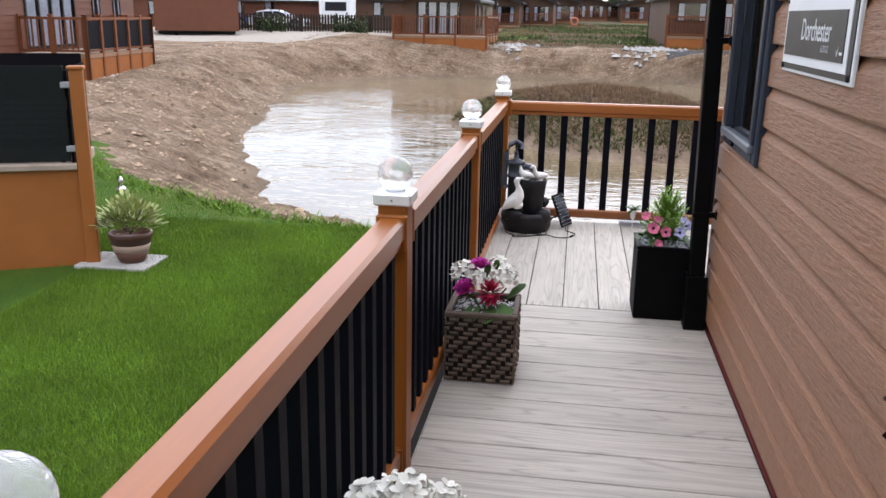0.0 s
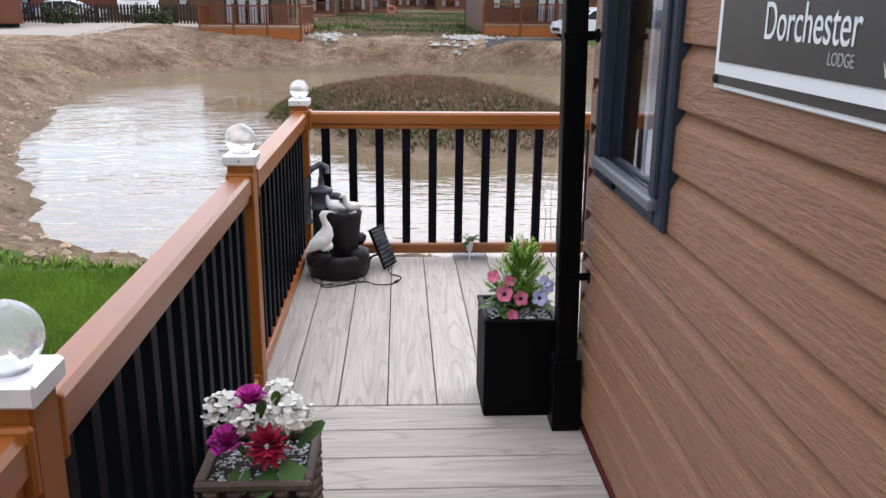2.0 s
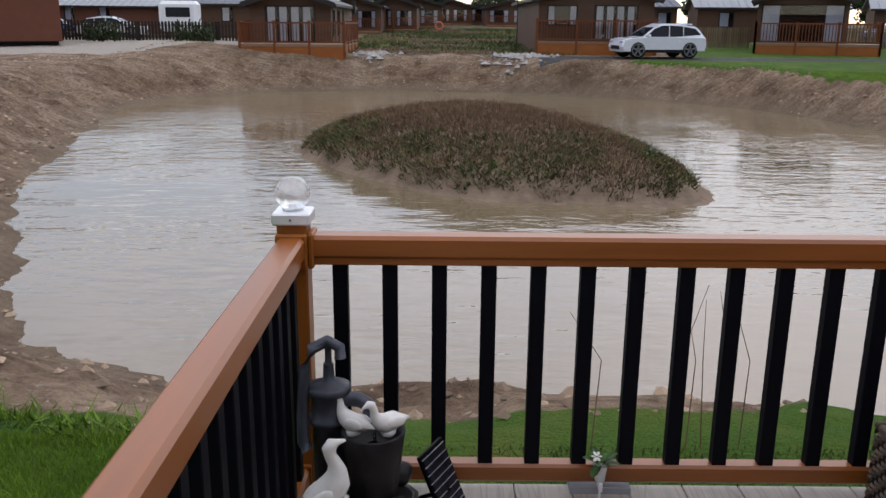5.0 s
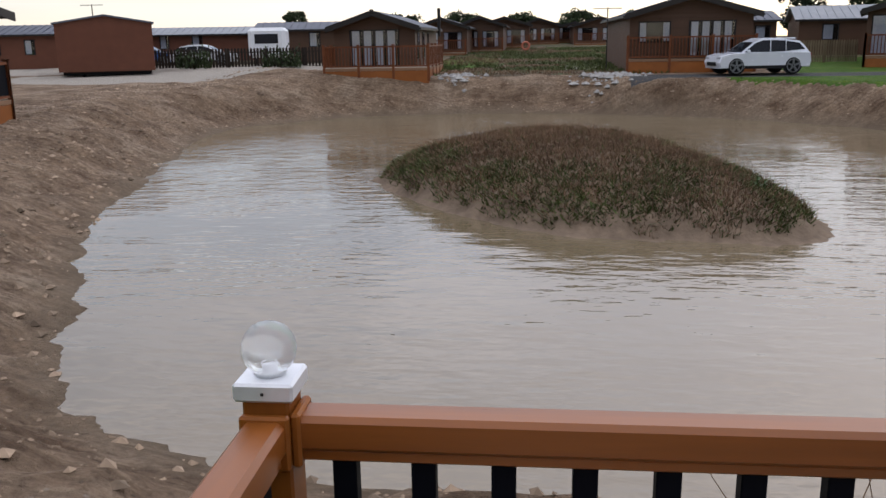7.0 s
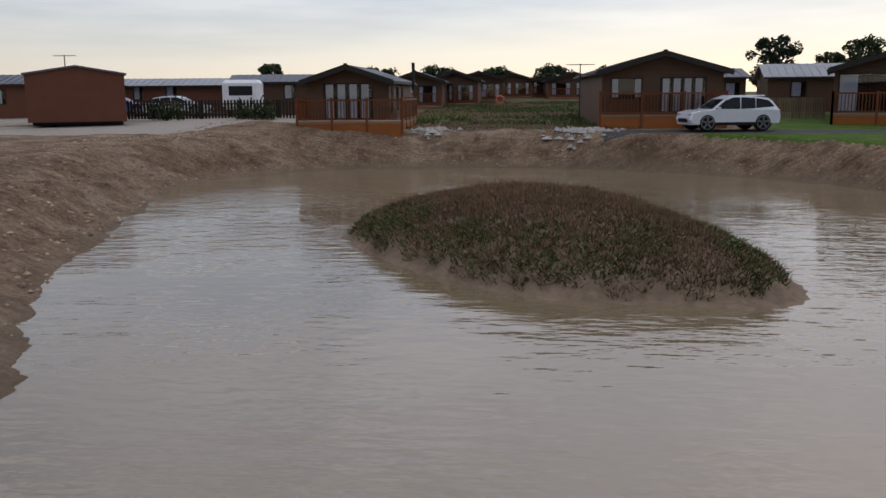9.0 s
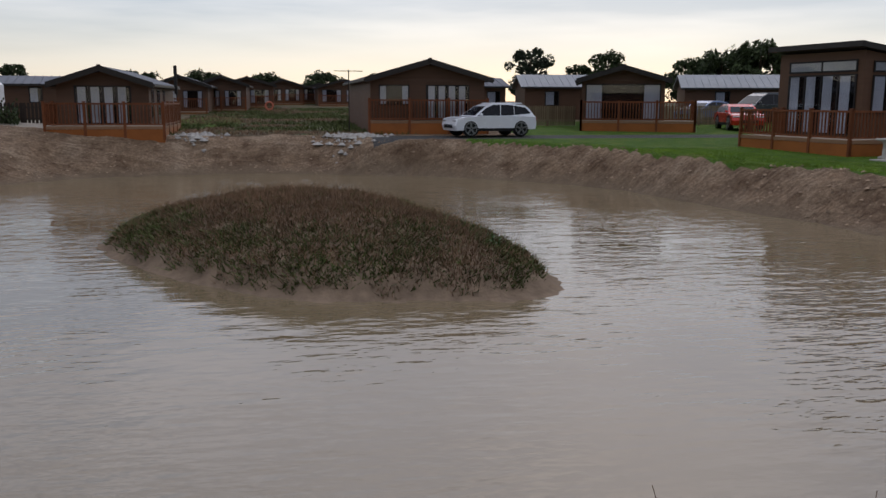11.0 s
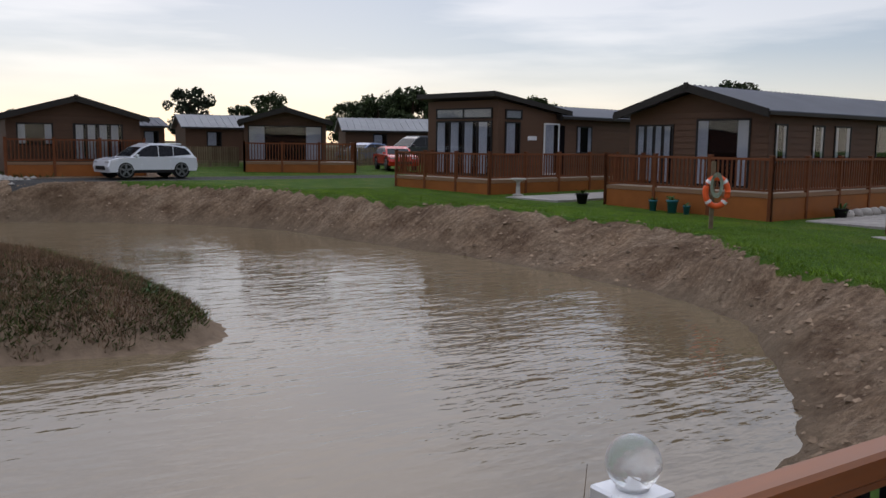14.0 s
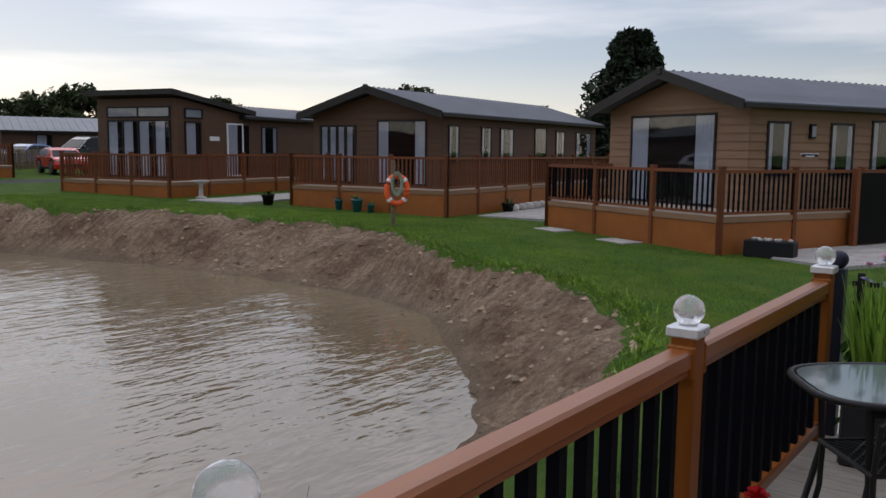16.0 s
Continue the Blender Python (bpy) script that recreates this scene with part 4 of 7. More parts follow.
def flat_window(parent, box_of, a, b, z0, z1, n=1, curtain=True, frame=None, pale=False):
    """A framed window; box_of lays (u, depth, z) boxes on the wall."""
    w = new("window")
    w.parent = parent
    t = 0.06
    bs = [box_of(a, 0, z0, b, 0.05, z0 + t), box_of(a, 0, z1 - t, b, 0.05, z1)]
    for i in range(n + 1):
        u = a + (b - a - t) * i / n
        bs.append(box_of(u, 0, z0 + t, u + t, 0.05, z1 - t))
    part("frame", boxes(*bs), frame or FRAME_DARK, w)
    # Sheet behind the pane paints in room shade; plain grey where pale is set.
    part("room_dark", boxes(box_of(a + t, 0.004, z0 + t, b - t, 0.01, z1 - t)), SILL if pale else PAINTED_SHADE, w)
    if curtain:
        for i in range(n):
            u0, u1 = a + (b - a) * i / n + t + 0.02, a + (b - a) * (i + 1) / n - 0.02
            bm = bmesh.new()
            k, u, st = 0, u0, (u1 - u0) / 8
            while k < 5:
                box(bm, *box_of(u, 0.012 + 0.006 * (k % 2), z0 + t, u + st, 0.02 + 0.006 * (k % 2), z1 - t))
                u += st
                k += 1
            part("curtain", bm, CURTAIN, w)
    g = part("pane", boxes(box_of(a + t, 0.032, z0 + t, b - t, 0.037, z1 - t)), PANE, w)
    g.visible_shadow = False
    return w


f5 = lambda u0, d0, z0, u1, d1, z1: (u0, 2.2 - d1, z0, u1, 2.2 - d0, z1)
r5 = lambda u0, d0, z0, u1, d1, z1: (-1.7 + d0, u0, z0, -1.7 + d1, u1, z1)
flat_window(sun_room, f5, -5.35, -2.0, 0.5, 2.72, 4)
flat_window(sun_room, f5, -5.35, -2.0, 2.80, 3.24, 2, False, pale=True)
flat_window(sun_room, r5, 2.6, 3.5, 1.3, 2.68, 1)
flat_window(sun_room, r5, 2.6, 3.6, 2.78, 3.18, 1, False, pale=True)
flat_window(sun_room, r5, 5.0, 6.0, 0.5, 2.68, 1, True, WHITE)
# Near-black sheet on the wall paints a shaded gap beside the door.
part("door_gap", boxes(r5(6.02, 0.0, 0.5, 6.38, 0.03, 2.6)), PAINTED_SHADE, sun_room)
part("name_plate", boxes(r5(4.0, 0, 1.95, 4.55, 0.02, 2.12)), SIGN_WHITE, sun_room)

# far bank
lodge("park_lodge", "dark brown lodge with shallow gable above the clay bank", pose(4.4, 46.0, 0), 0.08, 0.78, (0.0, 5.5, 0.35, 13.0), (-0.1, 5.6, 0.0, 0.36), 2.74, 3.52, CLAD_FAR,
      [(0.4, 1.85, 1.5, 2.45, "curtains"), (2.65, 4.75, 0.85, 2.46, "patio")], sides="F", bay=1.9)
lodge("park_lodge", "dark brown lodge with open gabled porch and curtains", pose(15.6, 48.44, 0, 0, 0, -20), 0.10, 0.72, (0.0, 4.3, 1.2, 12.0), (0.0, 5.75, 0.0, 1.6), 2.84, 3.46, CLAD_FAR,
      [(0.2, 4.1, 0.76, 2.62, "curtains")], sides="FLR", bay=1.9)
lodge("park_lodge", "brown lodge with blue-curtained patio doors and dark railing", pose(-9.6, 44.6, 0), -0.02, 0.58, (0.1, 4.0, 1.9, 11.0), (0.0, 4.85, 0.0, 6.0), 2.42, 3.06, CLAD_FAR,
      [(0.85, 3.25, 0.62, 2.32, "patio")], [(2.6, 3.3, 0.9, 2.2, "curtains"), (4.5, 5.3, 0.9, 2.2, "curtains"), (6.6, 7.2, 1.2, 2.2, "curtains")], bay=1.7)


def long_house(m, w, d, eave, apex, clad, roof, label, wins=()):
    """A lodge seen from its long side, its ridge along x."""
    h = thing("lodge", label, "lodge", m, "lodges")
    bm = bmesh.new()
    v = [bm.verts.new(c) for c in ((0, 0, -0.4), (w, 0, -0.4), (w, d, -0.4), (0, d, -0.4), (0, 0, eave), (w, 0, eave), (w, d, eave), (0, d, eave), (0, d / 2, apex - 0.05), (w, d / 2, apex - 0.05))]
    for f in ((0, 1, 5, 4), (2, 3, 7, 6), (1, 2, 6, 9, 5), (3, 0, 4, 8, 7), (4, 5, 9, 8), (6, 7, 8, 9), (3, 2, 1, 0)):
        bm.faces.new([v[i] for i in f])
    part("wall", bm, clad, h)
    bm = bmesh.new()
    for y0, y1 in ((-0.3, d / 2), (d + 0.3, d / 2)):
        q = [(-0.3, y0, eave - 0.05), (w + 0.3, y0, eave - 0.05), (w + 0.3, y1, apex), (-0.3, y1, apex)]
        lo = [bm.verts.new(c) for c in q]
        up = [bm.verts.new((x, y, z + 0.1)) for x, y, z in q]
        bm.faces.new(lo)
        bm.faces.new(up[::-1])
        for i in range(4):
            bm.faces.new((lo[i], up[i], up[(i + 1) % 4], lo[(i + 1) % 4]))
    bmesh.ops.recalc_face_normals(bm, faces=bm.faces)
    rf = part("roof", bm, roof, h)
    me = bm_mesh(boxes((-0.03, 0, 0, 0.03, math.hypot(d / 2 + 0.3, apex - eave + 0.05), 0.035)), "roof_rib")
    me.materials.append(roof)
    ang = math.degrees(math.atan2(apex - eave + 0.05, d / 2 + 0.3))
    k = int(w / 0.5)
    for i in range(k):
        piece("roof_rib", me, rf, pose(w * (i + 0.5) / k, -0.3, eave + 0.05, ang, 0, 0))
    part("gutter", boxes((-0.3, -0.38, eave - 0.08, w + 0.3, -0.30, eave + 0.04)), FASCIA, rf)
    fr = lambda u0, d0, z0, u1, d1, z1: (u0, -d1, z0, u1, -d0, z1)
    for a, b, z0, z1 in wins:
        flat_window(h, fr, a, b, z0, z1, 1)
    return h


WIN4 = [(1.2, 1.9, 1.1, 2.1), (3.6, 4.4, 1.1, 2.1), (6.0, 6.7, 1.1, 2.1), (8.4, 9.1, 1.1, 2.1)]
long_house(pose(-19.2, 64.8, 0.4, 0, 0, 8), 9.6, 4.5, 2.25, 2.75, CLAD_FAR, ROOF, "long brown lodge with small windows behind a fence", WIN4)
long_house(pose(-40.0, 60.0, 0.2, 0, 0, 8), 12.0, 4.5, 2.4, 3.0, CLAD_RED, ROOF, "long red-brown lodge with grey roof", WIN4)
long_house(pose(-29.0, 68.0, 0.4, 0, 0, 8), 9.0, 4.5, 2.1, 2.6, CLAD_RED, ROOF_LIGHT, "low brown lodge with pale roof", WIN4[:2])
long_house(pose(12.6, 66.0, 0.4, 0, 0, 0), 3.6, 5.0, 2.3, 2.9, CLAD_FAR, ROOF, "small brown lodge behind the parked car", [(0.6, 1.3, 1.0, 2.0), (2.2, 3.2, 1.0, 2.0)])
long_house(pose(17.0, 63.8, 0.4, 0, 0, -8), 9.5, 5.0, 2.25, 3.1, CLAD_FAR, ROOF_LIGHT, "long brown lodge with pale ribbed roof", [(1.4, 2.4, 1.0, 2.0), (6.0, 7.2, 1.0, 2.0)])
long_house(pose(27.6, 61.0, 0.4, 0, 0, -20), 8.5, 5.0, 2.2, 3.1, CLAD_FAR, ROOF_LIGHT, "long brown lodge with pale ribbed roof", [(2.0, 3.0, 1.0, 2.0)])
FARROW = [(-9.5, 74.0, 4.2, 2.3, 3.0), (-6.6, 80.0, 4.0, 2.4, 3.1), (-5.4, 92.0, 5.0, 2.4, 3.1), (-1.6, 106.0, 4.5, 2.3, 3.0), (2.8, 112.0, 4.5, 2.0, 2.5), (4.4, 100.0, 5.6, 2.2, 3.0)]
for i, (x, y, w, e_, a_) in enumerate(FARROW):
    lodge("park_lodge", "small distant brown lodge with gable and railing", pose(x, y, plain_z(y) - 0.15), -0.3, 0.35, (0, w, 1.5, 11), (0, w, 0, 1.6), e_, a_, CLAD_FAR,
          [(0.4, w * 0.45, 0.6, 1.95, "curtains"), (w * 0.55, w - 0.4, 0.6, 1.95, "curtains")], sides="F", bay=1.9)

# left side: blank unit, deck corner with dark panels, next-door screen deck
unit = thing("transport_unit", "plain red-brown lodge half on wheels on the hardcore", "lodge", pose(-25.1, 49.1, 0.1, 0, 0, 26))
bm = bmesh.new()
v = [bm.verts.new(c) for c in ((0, 0, 0.35), (4.9, 0, 0.35), (4.9, 7, 0.35), (0, 7, 0.35), (0, 0, 2.85), (4.9, 0, 2.85), (4.9, 7, 2.85), (0, 7, 2.85), (2.5, 0, 3.25), (2.5, 7, 3.25))]
for f in ((0, 1, 5, 8, 4), (2, 3, 7, 9, 6), (1, 2, 6, 5), (3, 0, 4, 7), (4, 8, 9, 7), (8, 5, 6, 9), (3, 2, 1, 0)):
    bm.faces.new([v[i] for i in f])
part("wall", bm, CLAD_RED, unit)
for a, b in (((-0.12, 2.83), (2.5, 3.25)), ((2.5, 3.25), (5.02, 2.83))):
    bm = bmesh.new()
    q = [(a[0], -0.12, a[1]), (b[0], -0.12, b[1]), (b[0], 7.1, b[1]), (a[0], 7.1, a[1])]
    lo = [bm.verts.new(c) for c in q]
    up = [bm.verts.new((x, y, z + 0.09)) for x, y, z in q]
    bm.faces.new(lo)
    bm.faces.new(up[::-1])
    for i in range(4):
        bm.faces.new((lo[i], up[i], up[(i + 1) % 4], lo[(i + 1) % 4]))
    bmesh.ops.recalc_face_normals(bm, faces=bm.faces)
    part("roof", bm, ROOF, unit)
part("chassis", boxes((0.2, 0.3, 0.18, 4.7, 6.8, 0.34)), RUBBER, unit)
for x, y in ((1.2, 1.0), (1.2, 2.2), (3.6, 1.0), (3.6, 2.2)):
    bm = bmesh.new()
    lathe(bm, [(0.18, -0.1), (0.27, -0.09), (0.27, 0.09), (0.18, 0.1)], 16, m=pose(x, y, 0.2, 0, 90, 0))
    part("wheel", bm, RUBBER, unit)
lodge("park_lodge", "red-brown lodge with striped patio curtains and dark-panelled deck", pose(-13.5, 22.5, 0, 0, 0, 96), -0.32, 0.40, (-1.5, 8.0, 1.9, 8.0), (0.0, 4.7, 0.0, 1.9), 2.7, 3.4, CLAD_RED,
      [(0.4, 3.4, 0.5, 2.3, "patio"), (4.6, 5.2, 1.2, 2.1, "curtains"), (6.2, 6.8, 1.2, 2.1, "curtains")], sides="FLR", bay=0.94, infill="panel")

# ---- plants and small builders ----
LEAF = simple("leaf_green", (0.045, 0.10, 0.022), 0.5, vary=0.25, scale=9, island=0.35)
LEAF_BRIGHT = simple("leaf_bright_green", (0.19, 0.34, 0.045), 0.5, vary=0.2, scale=9, island=0.35)
LEAF_DARK = simple("leaf_dark", (0.020, 0.032, 0.016), 0.7, vary=0.3, scale=4, island=0.4)
LEAF_MID = simple("tree_leaf", (0.040, 0.058, 0.022), 0.7, vary=0.3, scale=4, island=0.45)
LEAF_VAR = simple("leaf_variegated", (0.36, 0.40, 0.15), 0.5, vary=0.4, scale=25, island=0.3)
BARK = simple("bark", (0.07, 0.05, 0.035), 0.9, vary=0.3, scale=10, bumpy=0.6)
PINK = simple("petal_pink", (0.74, 0.17, 0.27), 0.6, vary=0.35, scale=30, island=0.18)
MAGENTA = simple("petal_magenta", (0.60, 0.06, 0.38), 0.6, vary=0.2, scale=30, island=0.15)
CRIMSON = simple("petal_crimson", (0.32, 0.010, 0.040), 0.6, vary=0.25, scale=30, island=0.2)
WHITEP = simple("petal_white", (0.76, 0.75, 0.68), 0.6, vary=0.08, scale=30, island=0.1)
LILAC = simple("petal_lilac", (0.50, 0.50, 0.74), 0.6, vary=0.18, scale=30, island=0.15)
HYDR = simple("petal_hydrangea_pink", (0.74, 0.42, 0.58), 0.6, vary=0.15, scale=25, island=0.18)
RED = simple("petal_red", (0.60, 0.020, 0.028), 0.5, vary=0.2, scale=30, island=0.1)
PEBBLE = simple("white_pebbles", (0.60, 0.61, 0.60), 0.8, vary=0.12, scale=20, island=0.22)
WICKER = simple("brown_wicker", (0.105, 0.075, 0.055), 0.55, vary=0.25, scale=30, island=0.3, bumpy=0.2)
WICKER_DARK = simple("dark_wicker_core", (0.018, 0.013, 0.011), 0.8, vary=0.2)
rnd = random.Random(7)


def petal(bm, base, tip, width, cup=0.2):
    """A cupped petal or leaf of four quads from base to tip."""
    b, t = Vector(base), Vector(tip)
    d = t - b
    s = d.cross(Vector((0, 0, 1)))
    if s.length < 1e-5:
        s = Vector((1, 0, 0))
    s.normalize()
    nrm = s.cross(d).normalized()
    ln = d.length
    rows = []
    for k, w in ((0.0, 0.25), (0.45, 0.95), (0.8, 0.85), (1.0, 0.3)):
        c = b + d * k - nrm * (cup * ln * (k - 0.5) ** 2)
        rows.append([bm.verts.new(c + s * (width * w * 0.5) * q + nrm * (cup * width * 0.35 * abs(q))) for q in (-1, 0, 1)])
    for r, q in zip(rows, rows[1:]):
        for i in range(2):
            bm.faces.new((r[i], r[i + 1], q[i + 1], q[i]))


def daisy(bm, c, r, n, tilt, layers=2):
    c = Vector(c)
    T = Euler(tilt).to_matrix()
    for L in range(layers):
        for i in range(n):
            a = 2 * math.pi * (i + 0.5 * L) / n
            rr = r * (1 - 0.25 * L)
            petal(bm, c + T @ Vector((0.12 * r * math.cos(a), 0.12 * r * math.sin(a), 0.06 * r * L)), c + T @ Vector((rr * math.cos(a), rr * math.sin(a), r * (0.10 + 0.22 * L))), 2.6 * r / n * 1.6)


def rose(bm, c, r, tilt):
    c = Vector(c)
    T = Euler(tilt).to_matrix()
    for L in range(4):
        n = 6 - L
        for i in range(n):
            a = 2 * math.pi * i / n + L * 0.7
            rr = r * (1 - 0.22 * L)
            petal(bm, c + T @ Vector((0.1 * rr * math.cos(a), 0.1 * rr * math.sin(a), -0.4 * r)), c + T @ Vector((rr * math.cos(a), rr * math.sin(a), r * (0.15 + 0.2 * L))), rr * 1.25, 0.5)


def cluster(bm, c, r, n, petal_r):
    """A mop-head of four-petalled florets."""
    c = Vector(c)
    for i in range(n):
        z = 1 - 1.5 * (i + 0.5) / n
        a = i * 2.399963
        q = math.sqrt(max(0, 1 - z * z))
        d = Vector((q * math.cos(a), q * math.sin(a), z)) * (1 + 0.12 * rnd.uniform(-1, 1))
        o = c + d * r
        u = d.cross(Vector((0.3, 0.5, 0.8))).normalized()
        v = d.cross(u).normalized()
        for k in range(4):
            b = k * math.pi / 2 + i
            e = u * math.cos(b) + v * math.sin(b)
            petal(bm, o, o + e * petal_r + d * petal_r * 0.3, petal_r * 1.15, 0.3)


def leaves(bm, c, n, ln, wd, spread, up=0.5):
    c = Vector(c)
    for i in range(n):
        a = 2 * math.pi * i / n + rnd.uniform(-0.4, 0.4)
        k = rnd.uniform(0.6, 1.1)
        s = c + Vector((math.cos(a), math.sin(a), 0)) * spread * rnd.uniform(0.2, 0.6)
        petal(bm, s, s + Vector((math.cos(a) * ln * k, math.sin(a) * ln * k, ln * up * rnd.uniform(-0.6, 1.2))), wd * k, 0.35)


def pebbles(name, x0, y0, x1, y1, z, n, size, parent, mat):
    vs, fs = [], []
    for i in range(n):
        cx, cy, r = rnd.uniform(x0, x1), rnd.uniform(y0, y1), size * rnd.uniform(0.6, 1.3)
        o = len(vs)
        a0 = rnd.uniform(0, 6)
        for k in range(4):
            a = a0 + k * math.pi / 2
            vs.append((cx + r * math.cos(a), cy + r * rnd.uniform(0.6, 1) * math.sin(a), z + rnd.uniform(-0.2, 0.2) * r))
        vs += [(cx, cy, z + r * 0.8), (cx, cy, z - r * 0.5)]
        for k in range(4):
            fs += [(o + k, o + (k + 1) % 4, o + 4), (o + (k + 1) % 4, o + k, o + 5)]
    return part(name, from_lists(name, vs, fs, mat), mat, parent)


def wicker_planter(label, x, y, w, h, turn=0.0, group="wicker planters"):
    """A square basket-weave planter with a smooth rim and pebble top."""
    P = thing("wicker_planter", label, "planter", pose(x, y, 0, 0, 0, turn), group)
    a = w / 2
    part("liner", boxes((-a + 0.012, -a + 0.012, 0.004, a - 0.012, a - 0.012, h - 0.03)), WICKER_DARK, P)
    vs, fs = [], []
    rows, cols = 14, 15
    rh, cw = (h - 0.03) / rows, w / cols
    for f in range(4):
        R = Matrix.Rotation(f * math.pi / 2, 3, "Z")
        for r in range(rows):
            c = -((r * 2) % 3)
            while c < cols:
                u0, u1 = max(c, 0) * cw - a, min(c + 2.05, cols) * cw - a
                if u1 - u0 > 0.01:
                    z0, z1 = 0.006 + r * rh, 0.006 + (r + 0.86) * rh
                    zm = (z0 + z1) / 2
                    o = len(vs)
                    um = (u0 + u1) / 2
                    for (u, d) in ((u0, 0.002), (u0 + 0.2 * (um - u0), 0.010), (um, 0.014), (u1 - 0.2 * (um - u0), 0.010), (u1, 0.002)):
                        for z, q in ((z0, 0.0), (zm, 1.0), (z1, 0.0)):
                            vs.append(tuple(R @ Vector((u, -a + 0.012 - d * (0.55 + 0.45 * q), z))))
                    for i in range(4):
                        for j in range(2):
                            fs.append((o + i * 3 + j, o + i * 3 + 3 + j, o + i * 3 + 4 + j, o + i * 3 + 1 + j))
                c += 3
    part("weave", from_lists("weave", vs, fs, WICKER), WICKER, P)
    bm = boxes((-a, -a, h - 0.026, a, -a + 0.026, h), (-a, a - 0.026, h - 0.026, a, a, h), (-a, -a + 0.026, h - 0.026, -a + 0.026, a - 0.026, h), (a - 0.026, -a + 0.026, h - 0.026, a, a - 0.026, h), bev=0.006)
    part("rim", bm, WICKER, P)
    pebbles("pebble_top", -a + 0.03, -a + 0.03, a - 0.03, a - 0.03, h - 0.035, 520, 0.011, P, PEBBLE)
    return P


def islands(bm):
    """The unconnected pieces of a bmesh, each as a bmesh of its own."""
    seen, out = set(), []
    for start in bm.verts:
        if start in seen:
            continue
        todo, group_ = [start], []
        seen.add(start)
        while todo:
            v = todo.pop()
            group_.append(v)
            for e in v.link_edges:
                w = e.other_vert(v)
                if w not in seen:
                    seen.add(w)
                    todo.append(w)
        b2 = bmesh.new()
        twin = {v: b2.verts.new(v.co) for v in group_}
        for f in {f for v in group_ for f in v.link_faces}:
            b2.faces.new([twin[v] for v in f.verts])
        out.append(b2)
    return out


def bouquet(name, label, x, y, z, parts_):
    F = thing(name, label, "flowers", pose(x, y, z), "potted flowers")
    for nm, mat, build in parts_:
        bm = bmesh.new()
        build(bm)
        for b in (islands(bm) if nm in ("leaf", "stem") else [bm]):
            part(nm, b, mat, F, smooth=True)
    return F


# planter with mixed silk flowers
wicker_planter("brown woven wicker planter with white pebbles on the deck", -0.365, 3.90, 0.325, 0.335)
bouquet("mixed_flowers", "magenta roses, crimson daisy and white blooms in a wicker planter", -0.365, 3.90, 0.30, [
    ("stem", LEAF, lambda bm: [tube(bm, [(0, 0, -0.02), (q * 0.6, p * 0.6, 0.06), (q, p, 0.11)], 0.004, 5) for q, p in ((-0.07, -0.06), (0.02, -0.08), (-0.02, 0.05), (-0.1, 0.02), (0.1, 0.0))]),
    ("rose", MAGENTA, lambda bm: rose(bm, (-0.085, -0.075, 0.125), 0.052, (0.5, -0.3, 0))),
    ("rose", MAGENTA, lambda bm: rose(bm, (-0.03, 0.03, 0.205), 0.050, (0.3, 0, 0))),
    ("daisy", CRIMSON, lambda bm: daisy(bm, (0.035, -0.095, 0.115), 0.066, 12, (1.0, 0.1, 0), 3)),
    ("white_bloom", WHITEP, lambda bm: cluster(bm, (-0.10, 0.02, 0.165), 0.05, 16, 0.026)),
    ("white_bloom", WHITEP, lambda bm: cluster(bm, (0.085, 0.0, 0.165), 0.055, 18, 0.026)),
    ("white_bloom", WHITEP, lambda bm: cluster(bm, (0.05, 0.06, 0.19), 0.04, 12, 0.026)),
    ("white_bloom", WHITEP, lambda bm: cluster(bm, (-0.03, -0.03, 0.16), 0.035, 10, 0.024)),
    ("leaf", LEAF, lambda bm: [petal(bm, (0.05, -0.10, 0.05), (0.02, -0.17, -0.005), 0.075), petal(bm, (0.08, -0.08, 0.06), (0.13, -0.15, 0.01), 0.095), petal(bm, (0.11, -0.02, 0.07), (0.185, 0.02, 0.13), 0.075), petal(bm, (-0.05, -0.09, 0.05), (-0.07, -0.155, 0.0), 0.04), petal(bm, (-0.02, -0.1, 0.05), (-0.03, -0.16, 0.0), 0.035), petal(bm, (-0.10, 0.0, 0.12), (-0.16, 0.0, 0.15), 0.03), petal(bm, (0.01, -0.03, 0.17), (0.02, -0.05, 0.235), 0.035), petal(bm, (0.05, 0.0, 0.19), (0.055, -0.02, 0.25), 0.03)]),
])
wicker_planter("brown woven wicker planter with white pebbles on the deck", -0.375, 2.07, 0.325, 0.335)
bouquet("white_flowers", "full white silk blooms in a wicker planter", -0.375, 2.07, 0.30, [
    ("white_bloom", WHITEP, lambda bm: cluster(bm, (0, 0, 0.10), 0.075, 40, 0.03)),
    ("white_bloom", WHITEP, lambda bm: cluster(bm, (-0.09, 0.02, 0.07), 0.06, 30, 0.03)),
    ("white_bloom", WHITEP, lambda bm: cluster(bm, (0.09, 0.03, 0.08), 0.06, 30, 0.03)),
    ("leaf", LEAF, lambda bm: leaves(bm, (0, 0, 0.03), 8, 0.12, 0.06, 0.05))])
wicker_planter("brown woven wicker planter with white pebbles beside a deck post", 1.60, 6.77, 0.325, 0.335, 2)
